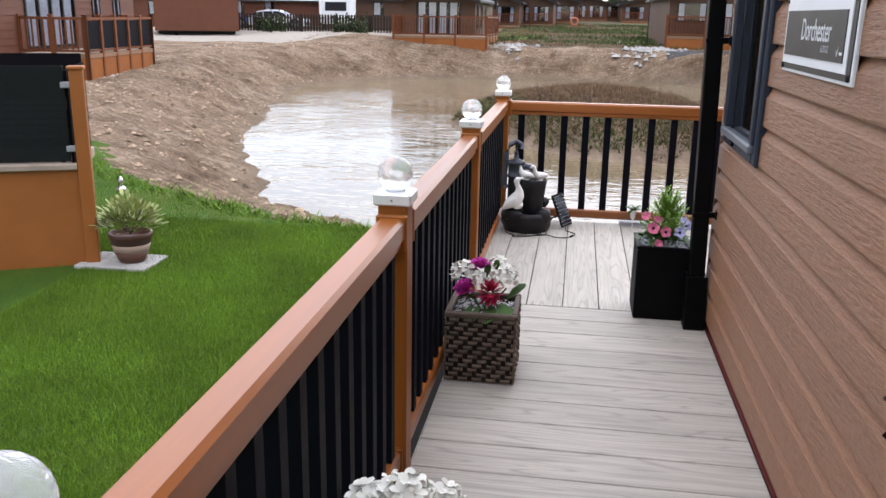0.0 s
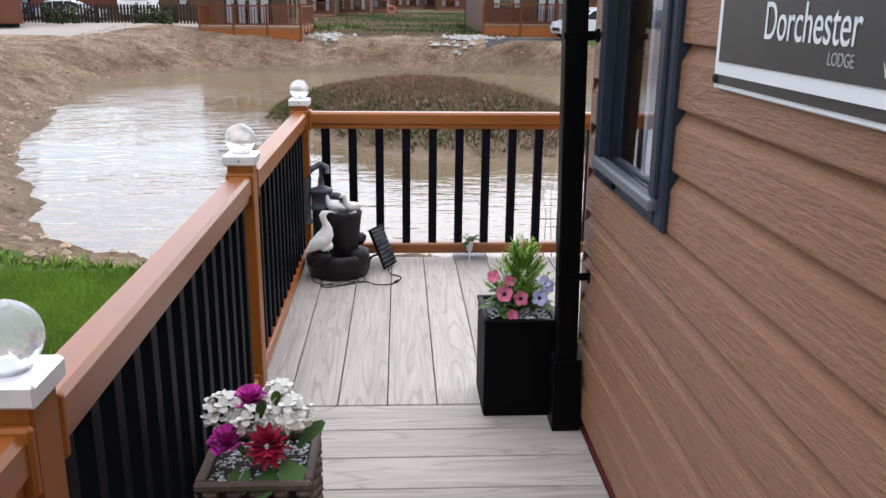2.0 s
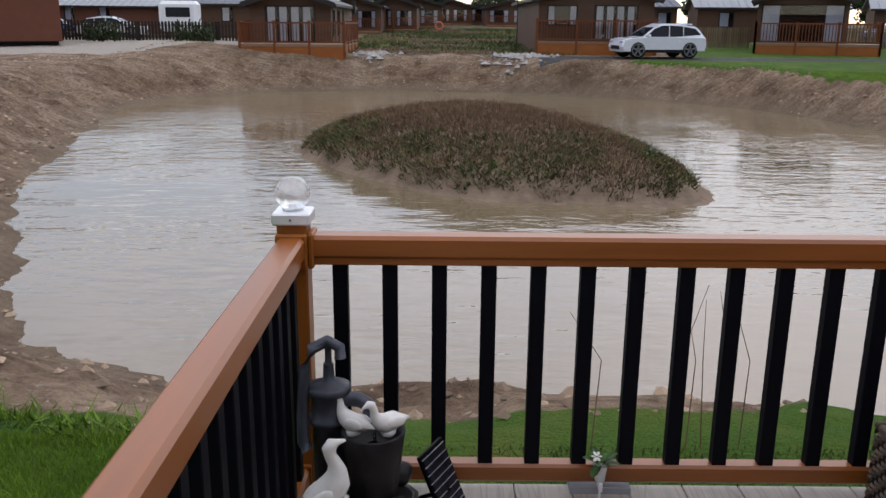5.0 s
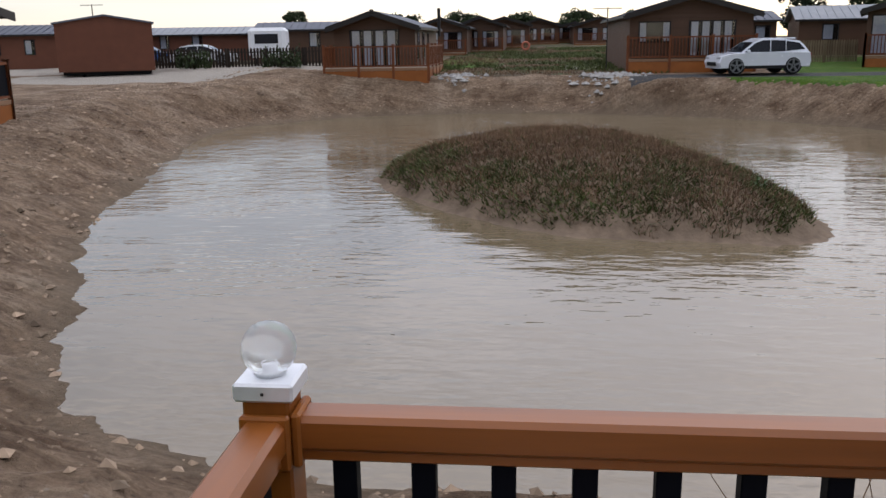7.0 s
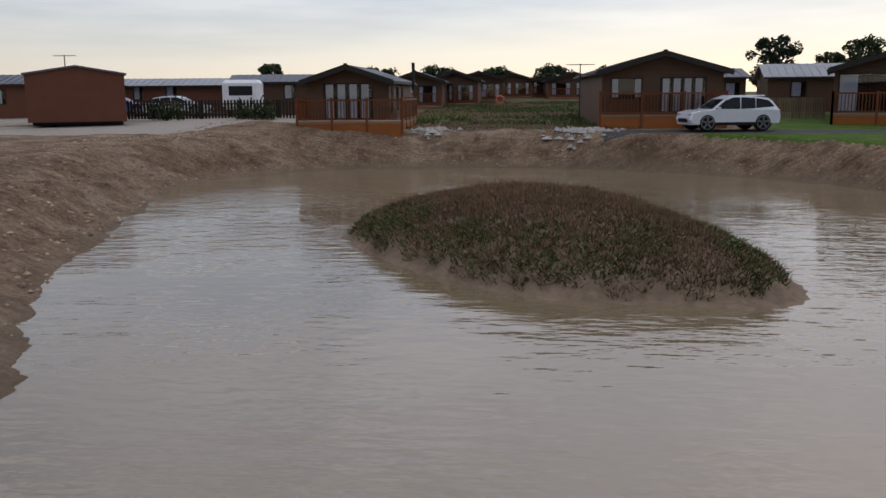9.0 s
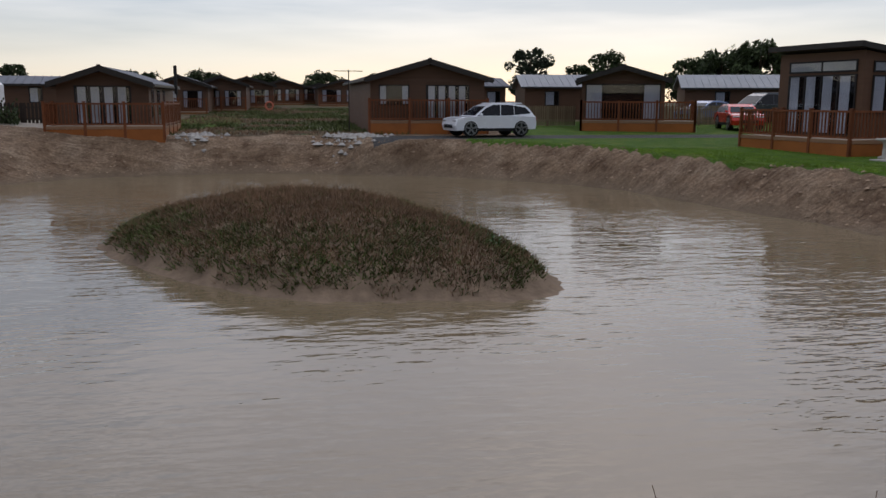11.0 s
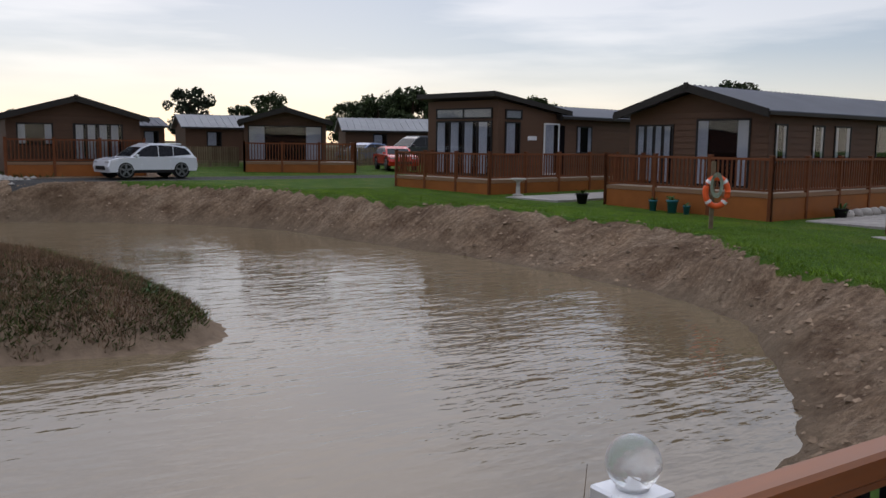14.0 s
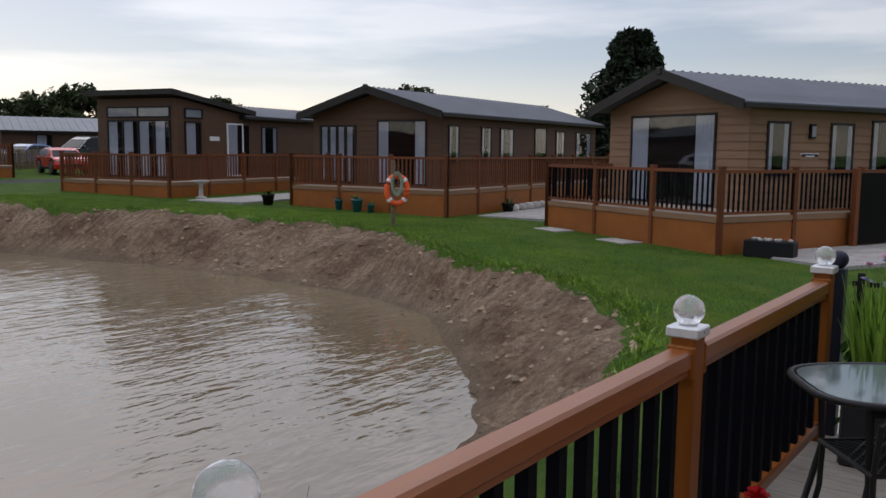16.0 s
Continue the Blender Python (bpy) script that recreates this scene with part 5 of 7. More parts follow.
bouquet("pink_hydrangea", "pale pink hydrangea heads in a wicker planter", 1.60, 6.77, 0.30, [
    ("bloom", HYDR, lambda bm: cluster(bm, (-0.06, 0.0, 0.125), 0.058, 40, 0.026)),
    ("bloom", HYDR, lambda bm: cluster(bm, (0.02, 0.02, 0.155), 0.06, 40, 0.026)),
    ("bloom", HYDR, lambda bm: cluster(bm, (0.075, -0.03, 0.115), 0.065, 44, 0.026)),
    ("leaf", LEAF, lambda bm: [petal(bm, (0, -0.02, 0.05), (-0.06, -0.13, 0.05), 0.08), petal(bm, (0.02, -0.02, 0.05), (0.10, -0.13, 0.06), 0.09), petal(bm, (-0.02, 0, 0.06), (-0.13, -0.02, 0.07), 0.07)]),
    ("stem", LEAF, lambda bm: [tube(bm, [(0, 0, -0.02), (q * 0.5, p * 0.5, 0.06), (q, p, 0.12)], 0.005, 5) for q, p in ((-0.07, 0.0), (0.02, 0.02), (0.09, -0.03))])])

# black ribbed planter by the downpipe
bp = thing("black_planter", "tall black ribbed square planter beside the downpipe", "planter", pose(0.525, 4.925, 0))
bm = bmesh.new()
box(bm, -0.14, -0.15, 0.0, 0.14, 0.15, 0.40)
part("body", bm, PIPE, bp)
me = bm_mesh(boxes((-0.006, -0.15, -0.005, 0.0, 0.15, 0.005)), "rib")
me.materials.append(BLACK)
for i in range(26):
    piece("rib", me, bp, pose(-0.1395, 0, 0.012 + 0.0148 * i))
part("rim", boxes((-0.15, -0.16, 0.40, 0.15, -0.135, 0.418), (-0.15, 0.135, 0.40, 0.15, 0.16, 0.418), (-0.15, -0.135, 0.40, -0.125, 0.135, 0.418), (0.125, -0.135, 0.40, 0.15, 0.135, 0.418), bev=0.004), PIPE, bp)
pebbles("pebble_top", -0.12, -0.13, 0.12, 0.13, 0.405, 240, 0.010, bp, PEBBLE)


def pansy(bm, c, r, tilt):
    """A ruffled five-lobed bloom, cupped toward its middle."""
    c, T = Vector(c), Euler(tilt).to_matrix()
    n = 30
    ph = rnd.uniform(0, 6.28)
    rings = []
    for k in (0.12, 0.45, 0.8, 1.0):
        ring = []
        for i in range(n):
            a = 2 * math.pi * i / n
            lobe = 1 - 0.26 * k * (1 - abs(math.sin(2.5 * a + ph)) ** 0.5)
            z = 0.30 * k ** 0.7 + 0.10 * k * k * math.sin(5 * a + ph + 1) + 0.05 * k * math.sin(11 * a + 2 * ph)
            ring.append(bm.verts.new(c + T @ (Vector((math.cos(a) * k * lobe, math.sin(a) * k * lobe, z)) * r * 0.92)))
        rings.append(ring)
    mid = bm.verts.new(c)
    for i in range(n):
        j = (i + 1) % n
        bm.faces.new((mid, rings[0][i], rings[0][j]))
        for p, q in zip(rings, rings[1:]):
            bm.faces.new((p[i], q[i], q[j], p[j]))


def pansy_eye(bm, c, r, tilt):
    """The dark blotch at a bloom's middle."""
    T = Euler(tilt).to_matrix()
    blob(bm, tuple(Vector(c) + T @ Vector((0, 0, 0.13 * r))), (0.26 * r, 0.26 * r, 0.10 * r), 1, 0.2, T.to_4x4())


PANSY_EYE = simple("petal_dark_eye", (0.05, 0.008, 0.05), 0.7, vary=0.2, scale=30)


def conifer_sprays(bm):
    """Feathery upright sprays that narrow to one leader."""
    for i in range(130):
        a, h = rnd.uniform(0, 6.28), rnd.uniform(0, 1) ** 1.15
        r0 = 0.125 * (1 - h * 0.80)
        s = Vector((0.02 + r0 * 0.25 * math.cos(a), 0.02 + r0 * 0.25 * math.sin(a), 0.01 + 0.20 * h))
        e = s + Vector((r0 * math.cos(a), r0 * math.sin(a), 0.075 + 0.035 * rnd.random()))
        for k in range(18):
            p = s.lerp(e, (k + 0.5) / 18)
            b = a + rnd.choice((-1, 1)) * rnd.uniform(0.4, 1.3)
            ln = 0.026 * (1.1 - 0.6 * k / 18)
            petal(bm, p, p + Vector((ln * math.cos(b), ln * math.sin(b), ln * rnd.uniform(0.5, 1.2))), 0.0065, 0.1)


bouquet("pansies_and_conifer", "pink and lilac pansies with a bright feathery conifer", 0.525, 4.925, 0.405, [
    ("conifer", LEAF_BRIGHT, conifer_sprays),
    ("stem", LEAF, lambda bm: [tube(bm, [(q * 0.5, p * 0.5, -0.01), (q, p, h)], 0.003, 5) for q, p, h in ((-0.065, -0.088, 0.10), (-0.10, -0.02, 0.15), (0.0, -0.098, 0.085), (0.075, -0.098, 0.085), (-0.035, -0.128, 0.025), (0.115, -0.03, 0.11), (-0.04, -0.05, 0.14))]),
    ("pink_bloom", PINK, lambda bm: pansy(bm, (-0.065, -0.09, 0.10), 0.038, (1.1, -0.2, 0))),
    ("pink_bloom", PINK, lambda bm: pansy(bm, (-0.10, -0.02, 0.15), 0.030, (0.9, -0.5, 0))),
    ("pink_bloom", PINK, lambda bm: pansy(bm, (0.0, -0.10, 0.085), 0.034, (1.2, 0.2, 0))),
    ("pink_bloom", PINK, lambda bm: pansy(bm, (-0.035, -0.13, 0.025), 0.026, (1.2, 0, 0))),
    ("pink_bloom", PINK, lambda bm: pansy(bm, (-0.04, -0.05, 0.14), 0.028, (0.7, 0, 0))),
    ("lilac_bloom", LILAC, lambda bm: pansy(bm, (0.075, -0.10, 0.085), 0.036, (1.2, 0.1, 0))),
    ("lilac_bloom", LILAC, lambda bm: pansy(bm, (0.115, -0.03, 0.11), 0.036, (1.0, 0.3, 0))),
    ("lilac_bloom", LILAC, lambda bm: pansy(bm, (0.10, -0.06, 0.14), 0.03, (0.8, 0.3, 0))),
    ("eye", PANSY_EYE, lambda bm: pansy_eye(bm, (-0.065, -0.09, 0.10), 0.038, (1.1, -0.2, 0))),
    ("eye", PANSY_EYE, lambda bm: pansy_eye(bm, (0.075, -0.10, 0.085), 0.036, (1.2, 0.1, 0))),
    ("eye", PANSY_EYE, lambda bm: pansy_eye(bm, (0.115, -0.03, 0.11), 0.036, (1.0, 0.3, 0))),
    ("eye", PANSY_EYE, lambda bm: pansy_eye(bm, (0.0, -0.10, 0.085), 0.034, (1.2, 0.2, 0))),
    ("leaf", LEAF, lambda bm: [leaves(bm, (-0.05, -0.06, 0.04), 12, 0.08, 0.05, 0.06), leaves(bm, (0.05, -0.06, 0.04), 14, 0.085, 0.05, 0.07), leaves(bm, (0.0, 0.04, 0.05), 10, 0.08, 0.05, 0.08)])])

# water feature with hand pump
PUMP = simple("pewter_pump", (0.055, 0.06, 0.078), 0.45, 0.35, vary=0.3, scale=20, bumpy=0.25)
ROCK = simple("dark_resin_rock", (0.013, 0.011, 0.012), 0.42, vary=0.5, scale=12, bumpy=0.6, dist=0.01)
FIGURE = simple("cream_figure", (0.78, 0.76, 0.72), 0.6, vary=0.08, scale=30, bumpy=0.2)
wf = thing("water_feature", "dark rock water feature with old hand pump and white birds", "fountain", pose(-0.335, 6.70, 0))
bm = bmesh.new()
lathe(bm, [(0.165, 0.0), (0.185, 0.05), (0.19, 0.11), (0.18, 0.15), (0.155, 0.15), (0.14, 0.10), (0.02, 0.09)], 22, cap=False)
for v in bm.verts:
    k = 1 + 0.10 * noise.noise(v.co * 14)
    v.co.x, v.co.y = v.co.x * k * 1.05, v.co.y * k * 0.92
blob(bm, (-0.10, -0.12, 0.14), (0.085, 0.06, 0.05), 2, 0.25)
blob(bm, (0.13, -0.07, 0.12), (0.06, 0.06, 0.075), 2, 0.25)
blob(bm, (0.12, 0.06, 0.21), (0.05, 0.05, 0.045), 2, 0.25)
part("basin", bm, ROCK, wf, smooth=True)
bm = bmesh.new()
lathe(bm, [(0.075, 0.10), (0.08, 0.2), (0.095, 0.33), (0.105, 0.40), (0.098, 0.405), (0.085, 0.36), (0.02, 0.35)], 22, (0.045, 0.0, 0), cap=False)
part("barrel", bm, ROCK, wf, smooth=True)
bm = bmesh.new()
lathe(bm, [(0.060, 0.10), (0.058, 0.40), (0.068, 0.405), (0.068, 0.42), (0.060, 0.425), (0.060, 0.50), (0.070, 0.505), (0.072, 0.525), (0.060, 0.53), (0.02, 0.545), (0.016, 0.60), (0.0165, 0.602)], 20, (-0.10, 0.06, 0))
part("pump_body", bm, PUMP, wf, smooth=True)
bm = bmesh.new()
tube(bm, [(-0.045, 0.05, 0.485), (0.0, 0.035, 0.487), (0.03, 0.025, 0.475), (0.038, 0.02, 0.44)], 0.024, 12)
tube(bm, [(0.038, 0.02, 0.446), (0.040, 0.019, 0.430)], 0.029, 12)
part("spout", bm, PUMP, wf, smooth=True)
bm = bmesh.new()
tube(bm, [(-0.06, 0.045, 0.625), (-0.062, 0.05, 0.66), (-0.10, 0.055, 0.68), (-0.15, 0.05, 0.655), (-0.175, 0.04, 0.59), (-0.178, 0.035, 0.52), (-0.182, 0.025, 0.44), (-0.18, 0.01, 0.35), (-0.165, 0.0, 0.325)], 0.019, 10, 1.1)
tube(bm, [(-0.10, 0.06, 0.59), (-0.10, 0.06, 0.665)], 0.011, 8)
tube(bm, [(-0.172, 0.04, 0.52), (-0.14, 0.05, 0.50)], 0.012, 8)
part("pump_handle", bm, PUMP, wf, smooth=True)
WATERJET = glass_mat("clear_water", (0.95, 0.97, 1.0), 0.03, 1.0, 1.33)[0]
bm = bmesh.new()
tube(bm, [(0.039, 0.019, 0.432), (0.046, 0.015, 0.40), (0.05, 0.012, 0.355)], 0.006, 7)
part("water_jet", bm, WATERJET, wf, smooth=True)


def bird_figure(bm, s, m):
    """A sitting bird lofted along its back, neck and bill."""
    b2 = bmesh.new()
    spine = ((-0.145, 0.050, 0.005), (-0.115, 0.060, 0.018), (-0.075, 0.070, 0.038), (-0.03, 0.075, 0.054), (0.015, 0.085, 0.060), (0.050, 0.110, 0.052), (0.070, 0.142, 0.036), (0.076, 0.175, 0.025), (0.076, 0.205, 0.022), (0.084, 0.232, 0.026), (0.102, 0.243, 0.024), (0.122, 0.240, 0.012), (0.150, 0.232, 0.005))
    n, rings = 14, []
    for i, (x, z, r) in enumerate(spine):
        p, q = spine[max(i - 1, 0)], spine[min(i + 1, len(spine) - 1)]
        t = Vector((q[0] - p[0], 0, q[1] - p[1])).normalized()
        up = Vector((-t.z, 0, t.x))
        wide = 0.9 if 2 <= i <= 5 else 1.0
        rings.append([b2.verts.new(Vector((x, 0, z)) + up * (r * math.sin(2 * math.pi * k / n)) + Vector((0, wide * r * math.cos(2 * math.pi * k / n), 0))) for k in range(n)])
    for p, q in zip(rings, rings[1:]):
        for k in range(n):
            b2.faces.new((p[k], p[(k + 1) % n], q[(k + 1) % n], q[k]))
    b2.faces.new(rings[0])
    b2.faces.new(rings[-1][::-1])
    bmesh.ops.recalc_face_normals(b2, faces=b2.faces)
    for sy in (-1, 1):
        blob(b2, (-0.03, sy * 0.044, 0.085), (0.07, 0.014, 0.034), 2, 0.05, Matrix.Rotation(radians(-8), 4, "Y"))
    blob(b2, (0.01, 0, 0.022), (0.05, 0.045, 0.03), 2, 0.2)
    bmesh.ops.transform(b2, matrix=m @ Matrix.Scale(s, 4), verts=b2.verts)
    me = bpy.data.meshes.new("tmp")
    b2.to_mesh(me)
    b2.free()
    bm.from_mesh(me)
    bpy.data.meshes.remove(me)


bm = bmesh.new()
bird_figure(bm, 0.86, pose(-0.055, -0.135, 0.195, 0, -26, 12))
part("duck_figure", bm, FIGURE, wf, "cream painted duck figure", True)
for q in ((-0.01, -0.01, 0.385, 150), (0.10, 0.0, 0.385, 215)):
    bm = bmesh.new()
    bird_figure(bm, 0.55, pose(q[0], q[1], q[2], 0, 10, q[3]))
    part("dove_figure", bm, FIGURE, wf, "white dove figure", True)

sp = thing("solar_charger", "small black solar panel leaning on its stake", "solar panel", pose(-0.015, 6.80, 0.0, 0, 0, 64))
CELL = simple("solar_cell", (0.012, 0.014, 0.022), 0.25, 0.2, vary=0.2, scale=20, bumpy=0.02)
tilt = pose(0, 0, 0.02, 66, 0, 0)
o = part("panel_frame", boxes((-0.085, 0.0, -0.008, 0.085, 0.265, 0.006), bev=0.003), PIPE, sp)
o.matrix_basis = tilt
me = bm_mesh(boxes((-0.018, -0.011, 0.0, 0.018, 0.011, 0.003)), "cell")
me.materials.append(CELL)
mw = bm_mesh(boxes((-0.078, -0.0012, 0.0, 0.078, 0.0012, 0.0028)), "grid_line")
mw.materials.append(SILL)
for j in range(9):
    piece("grid_line", mw, sp, tilt @ Matrix.Translation((0, 0.018 + 0.0288 * j, 0.0062)))
for i in range(4):
    for j in range(8):
        piece("cell", me, sp, tilt @ Matrix.Translation((-0.057 + 0.038 * i, 0.032 + 0.0288 * j, 0.0062)))
bm = bmesh.new()
tube(bm, [(0, 0.03, 0.12), (0, 0.14, 0.06), (0, 0.17, 0.004)], 0.008, 6)
part("stake", bm, PIPE, sp)
cb = thing("cable", "thin black cable looped on the deck", "cable", pose(0, 0, 0))
bm = bmesh.new()
pts = [(-0.50, 6.62, 0.03), (-0.47, 6.53, 0.006), (-0.40, 6.47, 0.006), (-0.30, 6.47, 0.006), (-0.22, 6.52, 0.008), (-0.30, 6.50, 0.012), (-0.42, 6.45, 0.006), (-0.38, 6.42, 0.006), (-0.26, 6.46, 0.01), (-0.17, 6.54, 0.006), (-0.19, 6.60, 0.02), (-0.23, 6.58, 0.02),
       (-0.20, 6.52, 0.008), (-0.15, 6.52, 0.006), (-0.10, 6.47, 0.006), (-0.02, 6.47, 0.006), (0.03, 6.53, 0.006), (0.05, 6.60, 0.006), (0.02, 6.65, 0.006), (-0.02, 6.68, 0.01), (-0.03, 6.78, 0.03)]
fine = []
for i in range(len(pts) - 1):
    a, b, c, d = [Vector(pts[max(0, min(len(pts) - 1, i + k))]) for k in (-1, 0, 1, 2)]
    for k in range(5):
        t = k / 5
        fine.append(0.5 * (2 * b + (c - a) * t + (2 * a - 5 * b + 4 * c - d) * t * t + (3 * b - a - 3 * c + d) * t ** 3))
tube(bm, fine, 0.0032, 6)
part("wire", bm, RUBBER, cb)
bm = bmesh.new()
tube(bm, [(0.015, 6.505, 0.008), (0.032, 6.535, 0.008)], 0.008, 8)
part("plug", bm, RUBBER, cb)

hp = thing("rail_pot", "little white clip-on pot with green leaves on the railing", "flower pot", pose(0.50, FRONT_Y - 0.055, 0.10))
bm = bmesh.new()
lathe(bm, [(0.018, -0.03), (0.026, 0.03), (0.028, 0.032)], 14)
part("pot", bm, WHITE, hp, smooth=True)
part("clip", boxes((-0.004, -0.012, -0.10, 0.004, -0.006, 0.0), (-0.006, -0.03, -0.06, 0.006, 0.02, -0.03)), WHITE, hp)
bm = bmesh.new()
leaves(bm, (0, 0, 0.04), 14, 0.06, 0.035, 0.02, 0.7)
part("leaf", bm, LEAF, hp)
bm = bmesh.new()
daisy(bm, (-0.02, -0.02, 0.075), 0.02, 6, (0.8, 0, 0), 1)
part("bloom", bm, WHITEP, hp)
part("foot_plate", boxes((0.40, 6.99, -0.004, 0.62, 7.08, 0.026)), SILL, None)
tagged(bpy.data.objects["foot_plate"], "pale grey plate under the bottom rail", "bracket")

# table, chair and plants at the far end of the deck
METAL = simple("black_cast_metal", (0.012, 0.012, 0.013), 0.45, 0.3, vary=0.2, scale=30, bumpy=0.2)
TABLE_GLASS = glass_mat("table_glass", (0.26, 0.34, 0.34), 0.08, 0.55, 1.5)[0]
tb = thing("patio_table", "black metal patio table with a rippled glass top", "table", pose(4.93, 6.10, 0, 0, 0, -57))
outline = []
for i in range(48):
    a = 2 * math.pi * i / 48
    c, s = math.cos(a), math.sin(a)
    outline.append((0.80 * math.copysign(abs(c) ** 0.5, c), 0.36 * math.copysign(abs(s) ** 0.5, s)))
bm = bmesh.new()
lo = [bm.verts.new((x * 0.97, y * 0.95, 0.705)) for x, y in outline]
up = [bm.verts.new((x * 0.97, y * 0.95, 0.715)) for x, y in outline]
bm.faces.new(lo[::-1])
bm.faces.new(up)
for i in range(48):
    bm.faces.new((lo[i], lo[(i + 1) % 48], up[(i + 1) % 48], up[i]))
part("glass_top", bm, TABLE_GLASS, tb)
bm = bmesh.new()
tube(bm, [(x, y, 0.705) for x, y in outline] + [(outline[0][0], outline[0][1], 0.705)], 0.016, 8)
part("rim", bm, METAL, tb, smooth=True)
for x, y in ((-0.62, -0.26), (0.62, -0.26), (-0.62, 0.26), (0.62, 0.26)):
    bm = bmesh.new()
    tube(bm, [(x, y, 0.70), (x * 0.97, y * 0.97, 0.35), (x * 1.08, y * 1.1, 0.0)], 0.016, 8)
    part("leg", bm, METAL, tb, smooth=True)
part("apron", boxes((-0.62, -0.27, 0.64, 0.62, -0.25, 0.69), (-0.62, 0.25, 0.64, 0.62, 0.27, 0.69), bev=0.003), METAL, tb)


def patio_chair(m):
    c = thing("patio_chair", "black metal patio chair with lattice seat", "chair", m, "patio chairs")
    bm = bmesh.new()
    for i in range(9):
        u = -0.2 + 0.4 * i / 8
        tube(bm, [(max(-0.2, u - 0.2), -0.2 + max(0, -u), 0.42), (u, -0.0, 0.415), (min(0.2, u + 0.2), 0.2 - max(0, u), 0.42)], 0.006, 5)
        tube(bm, [(max(-0.2, u - 0.2), 0.2 - max(0, -u), 0.42), (u, 0.0, 0.415), (min(0.2, u + 0.2), -0.2 + max(0, u), 0.42)], 0.006, 5)
    tube(bm, [(-0.21, -0.21, 0.42), (0.21, -0.21, 0.42), (0.21, 0.21, 0.42), (-0.21, 0.21, 0.42), (-0.21, -0.21, 0.42)], 0.012, 6)
    part("seat", bm, METAL, c)
    for x, y in ((-0.2, -0.2), (0.2, -0.2), (-0.2, 0.2), (0.2, 0.2)):
        bm = bmesh.new()
        tube(bm, [(x, y, 0.42), (x, y * 1.04, 0.22), (x * 1.12, y * 1.2, 0.0)], 0.013, 7)
        part("leg", bm, METAL, c)
    bm = bmesh.new()
    tube(bm, [(-0.2, 0.2, 0.42), (-0.21, 0.25, 0.64), (-0.15, 0.27, 0.68), (0.15, 0.27, 0.68), (0.21, 0.25, 0.64), (0.2, 0.2, 0.42)], 0.013, 7)
    for i in range(5):
        u = -0.14 + 0.07 * i
        tube(bm, [(u, 0.2, 0.42), (u, 0.265, 0.68)], 0.006, 5)
    box(bm, -0.16, 0.245, 0.60, 0.16, 0.262, 0.66, bev=0.004)
    part("backrest", bm, METAL, c)
    return c


patio_chair(pose(4.62, 6.42, 0, 0, 0, 130))
gp_ = thing("tall_planter", "dark planter of tall green leaves and lilac flower heads", "planter", pose(5.80, 6.66, 0))
part("pot", boxes((-0.22, -0.16, 0.0, 0.22, 0.16, 0.42), bev=0.015), simple("slate_pot", (0.03, 0.032, 0.035), 0.6), gp_)
bm = bmesh.new()
for i in range(260):
    a, r = rnd.uniform(0, 6.28), rnd.uniform(0, 0.17)
    s = Vector((r * math.cos(a) * 1.2, r * math.sin(a) * 0.8, 0.41))
    h = rnd.uniform(0.32, 0.62)
    petal(bm, s, s + Vector((rnd.uniform(-0.12, 0.12), rnd.uniform(-0.12, 0.12), h)), 0.016, 0.1)
part("leaf", bm, LEAF_BRIGHT, gp_)
for i in range(11):
    x, y, h = rnd.uniform(-0.22, 0.2), rnd.uniform(-0.14, 0.12), rnd.uniform(0.98, 1.16)
    bm = bmesh.new()
    tube(bm, [(x * 0.5, y * 0.5, 0.41), (x * 0.9, y * 0.9, 0.75), (x, y, h)], 0.003, 5)
    part("stem", bm, LEAF_BRIGHT, gp_)
    bm = bmesh.new()
    daisy(bm, (x, y, h), 0.04, 9, (rnd.uniform(-0.4, 0.4), rnd.uniform(-0.4, 0.4), 0), 2)
    part("bloom", bm, HYDR if i % 2 else LILAC, gp_)
dp = thing("dark_post", "dark grey post with a round ball beside the railing", "post", pose(6.12, 6.98, 0))
part("shaft", boxes((-0.045, -0.045, 0.0, 0.045, 0.045, 1.02), bev=0.006), NAVY, dp)
bm = bmesh.new()
blob(bm, (0, 0, 1.07), (0.055, 0.055, 0.055), 3)
part("ball", bm, NAVY, dp, smooth=True)
tr = thing("leaf_trellis", "dark lattice screen with artificial leaves beside the deck corner", "trellis", pose(6.12, 6.9, 0))
for i in range(8):
    part("lath", boxes((-0.012, -0.05 - 0.14 * i - 0.02, 0.05, 0.0, -0.05 - 0.14 * i + 0.02, 1.0)), METAL, tr)
    part("lath", boxes((0.002, -1.1, 0.08 + 0.12 * i, 0.014, 0.0, 0.11 + 0.12 * i)), METAL, tr)
bm = bmesh.new()
for i in range(90):
    y, z = rnd.uniform(-1.1, 0.02), rnd.uniform(0.1, 0.95)
    petal(bm, (-0.02, y, z), (-0.05, y + rnd.uniform(-0.05, 0.05), z - 0.07), 0.06)
part("leaf", bm, LEAF, tr)
rf_ = thing("red_flower_pot", "small pot with a red bloom by the railing", "flower pot", pose(4.40, 6.90, 0))
bm = bmesh.new()
lathe(bm, [(0.05, 0.0), (0.07, 0.11), (0.075, 0.115), (0.06, 0.11)], 16)
part("pot", bm, WHITE, rf_, smooth=True)
bm = bmesh.new()
rose(bm, (-0.02, 0, 0.20), 0.055, (0.2, -0.4, 0))
part("bloom", bm, RED, rf_)
bm = bmesh.new()
leaves(bm, (0, 0, 0.12), 8, 0.09, 0.045, 0.03, 0.6)
part("leaf", bm, LEAF, rf_)

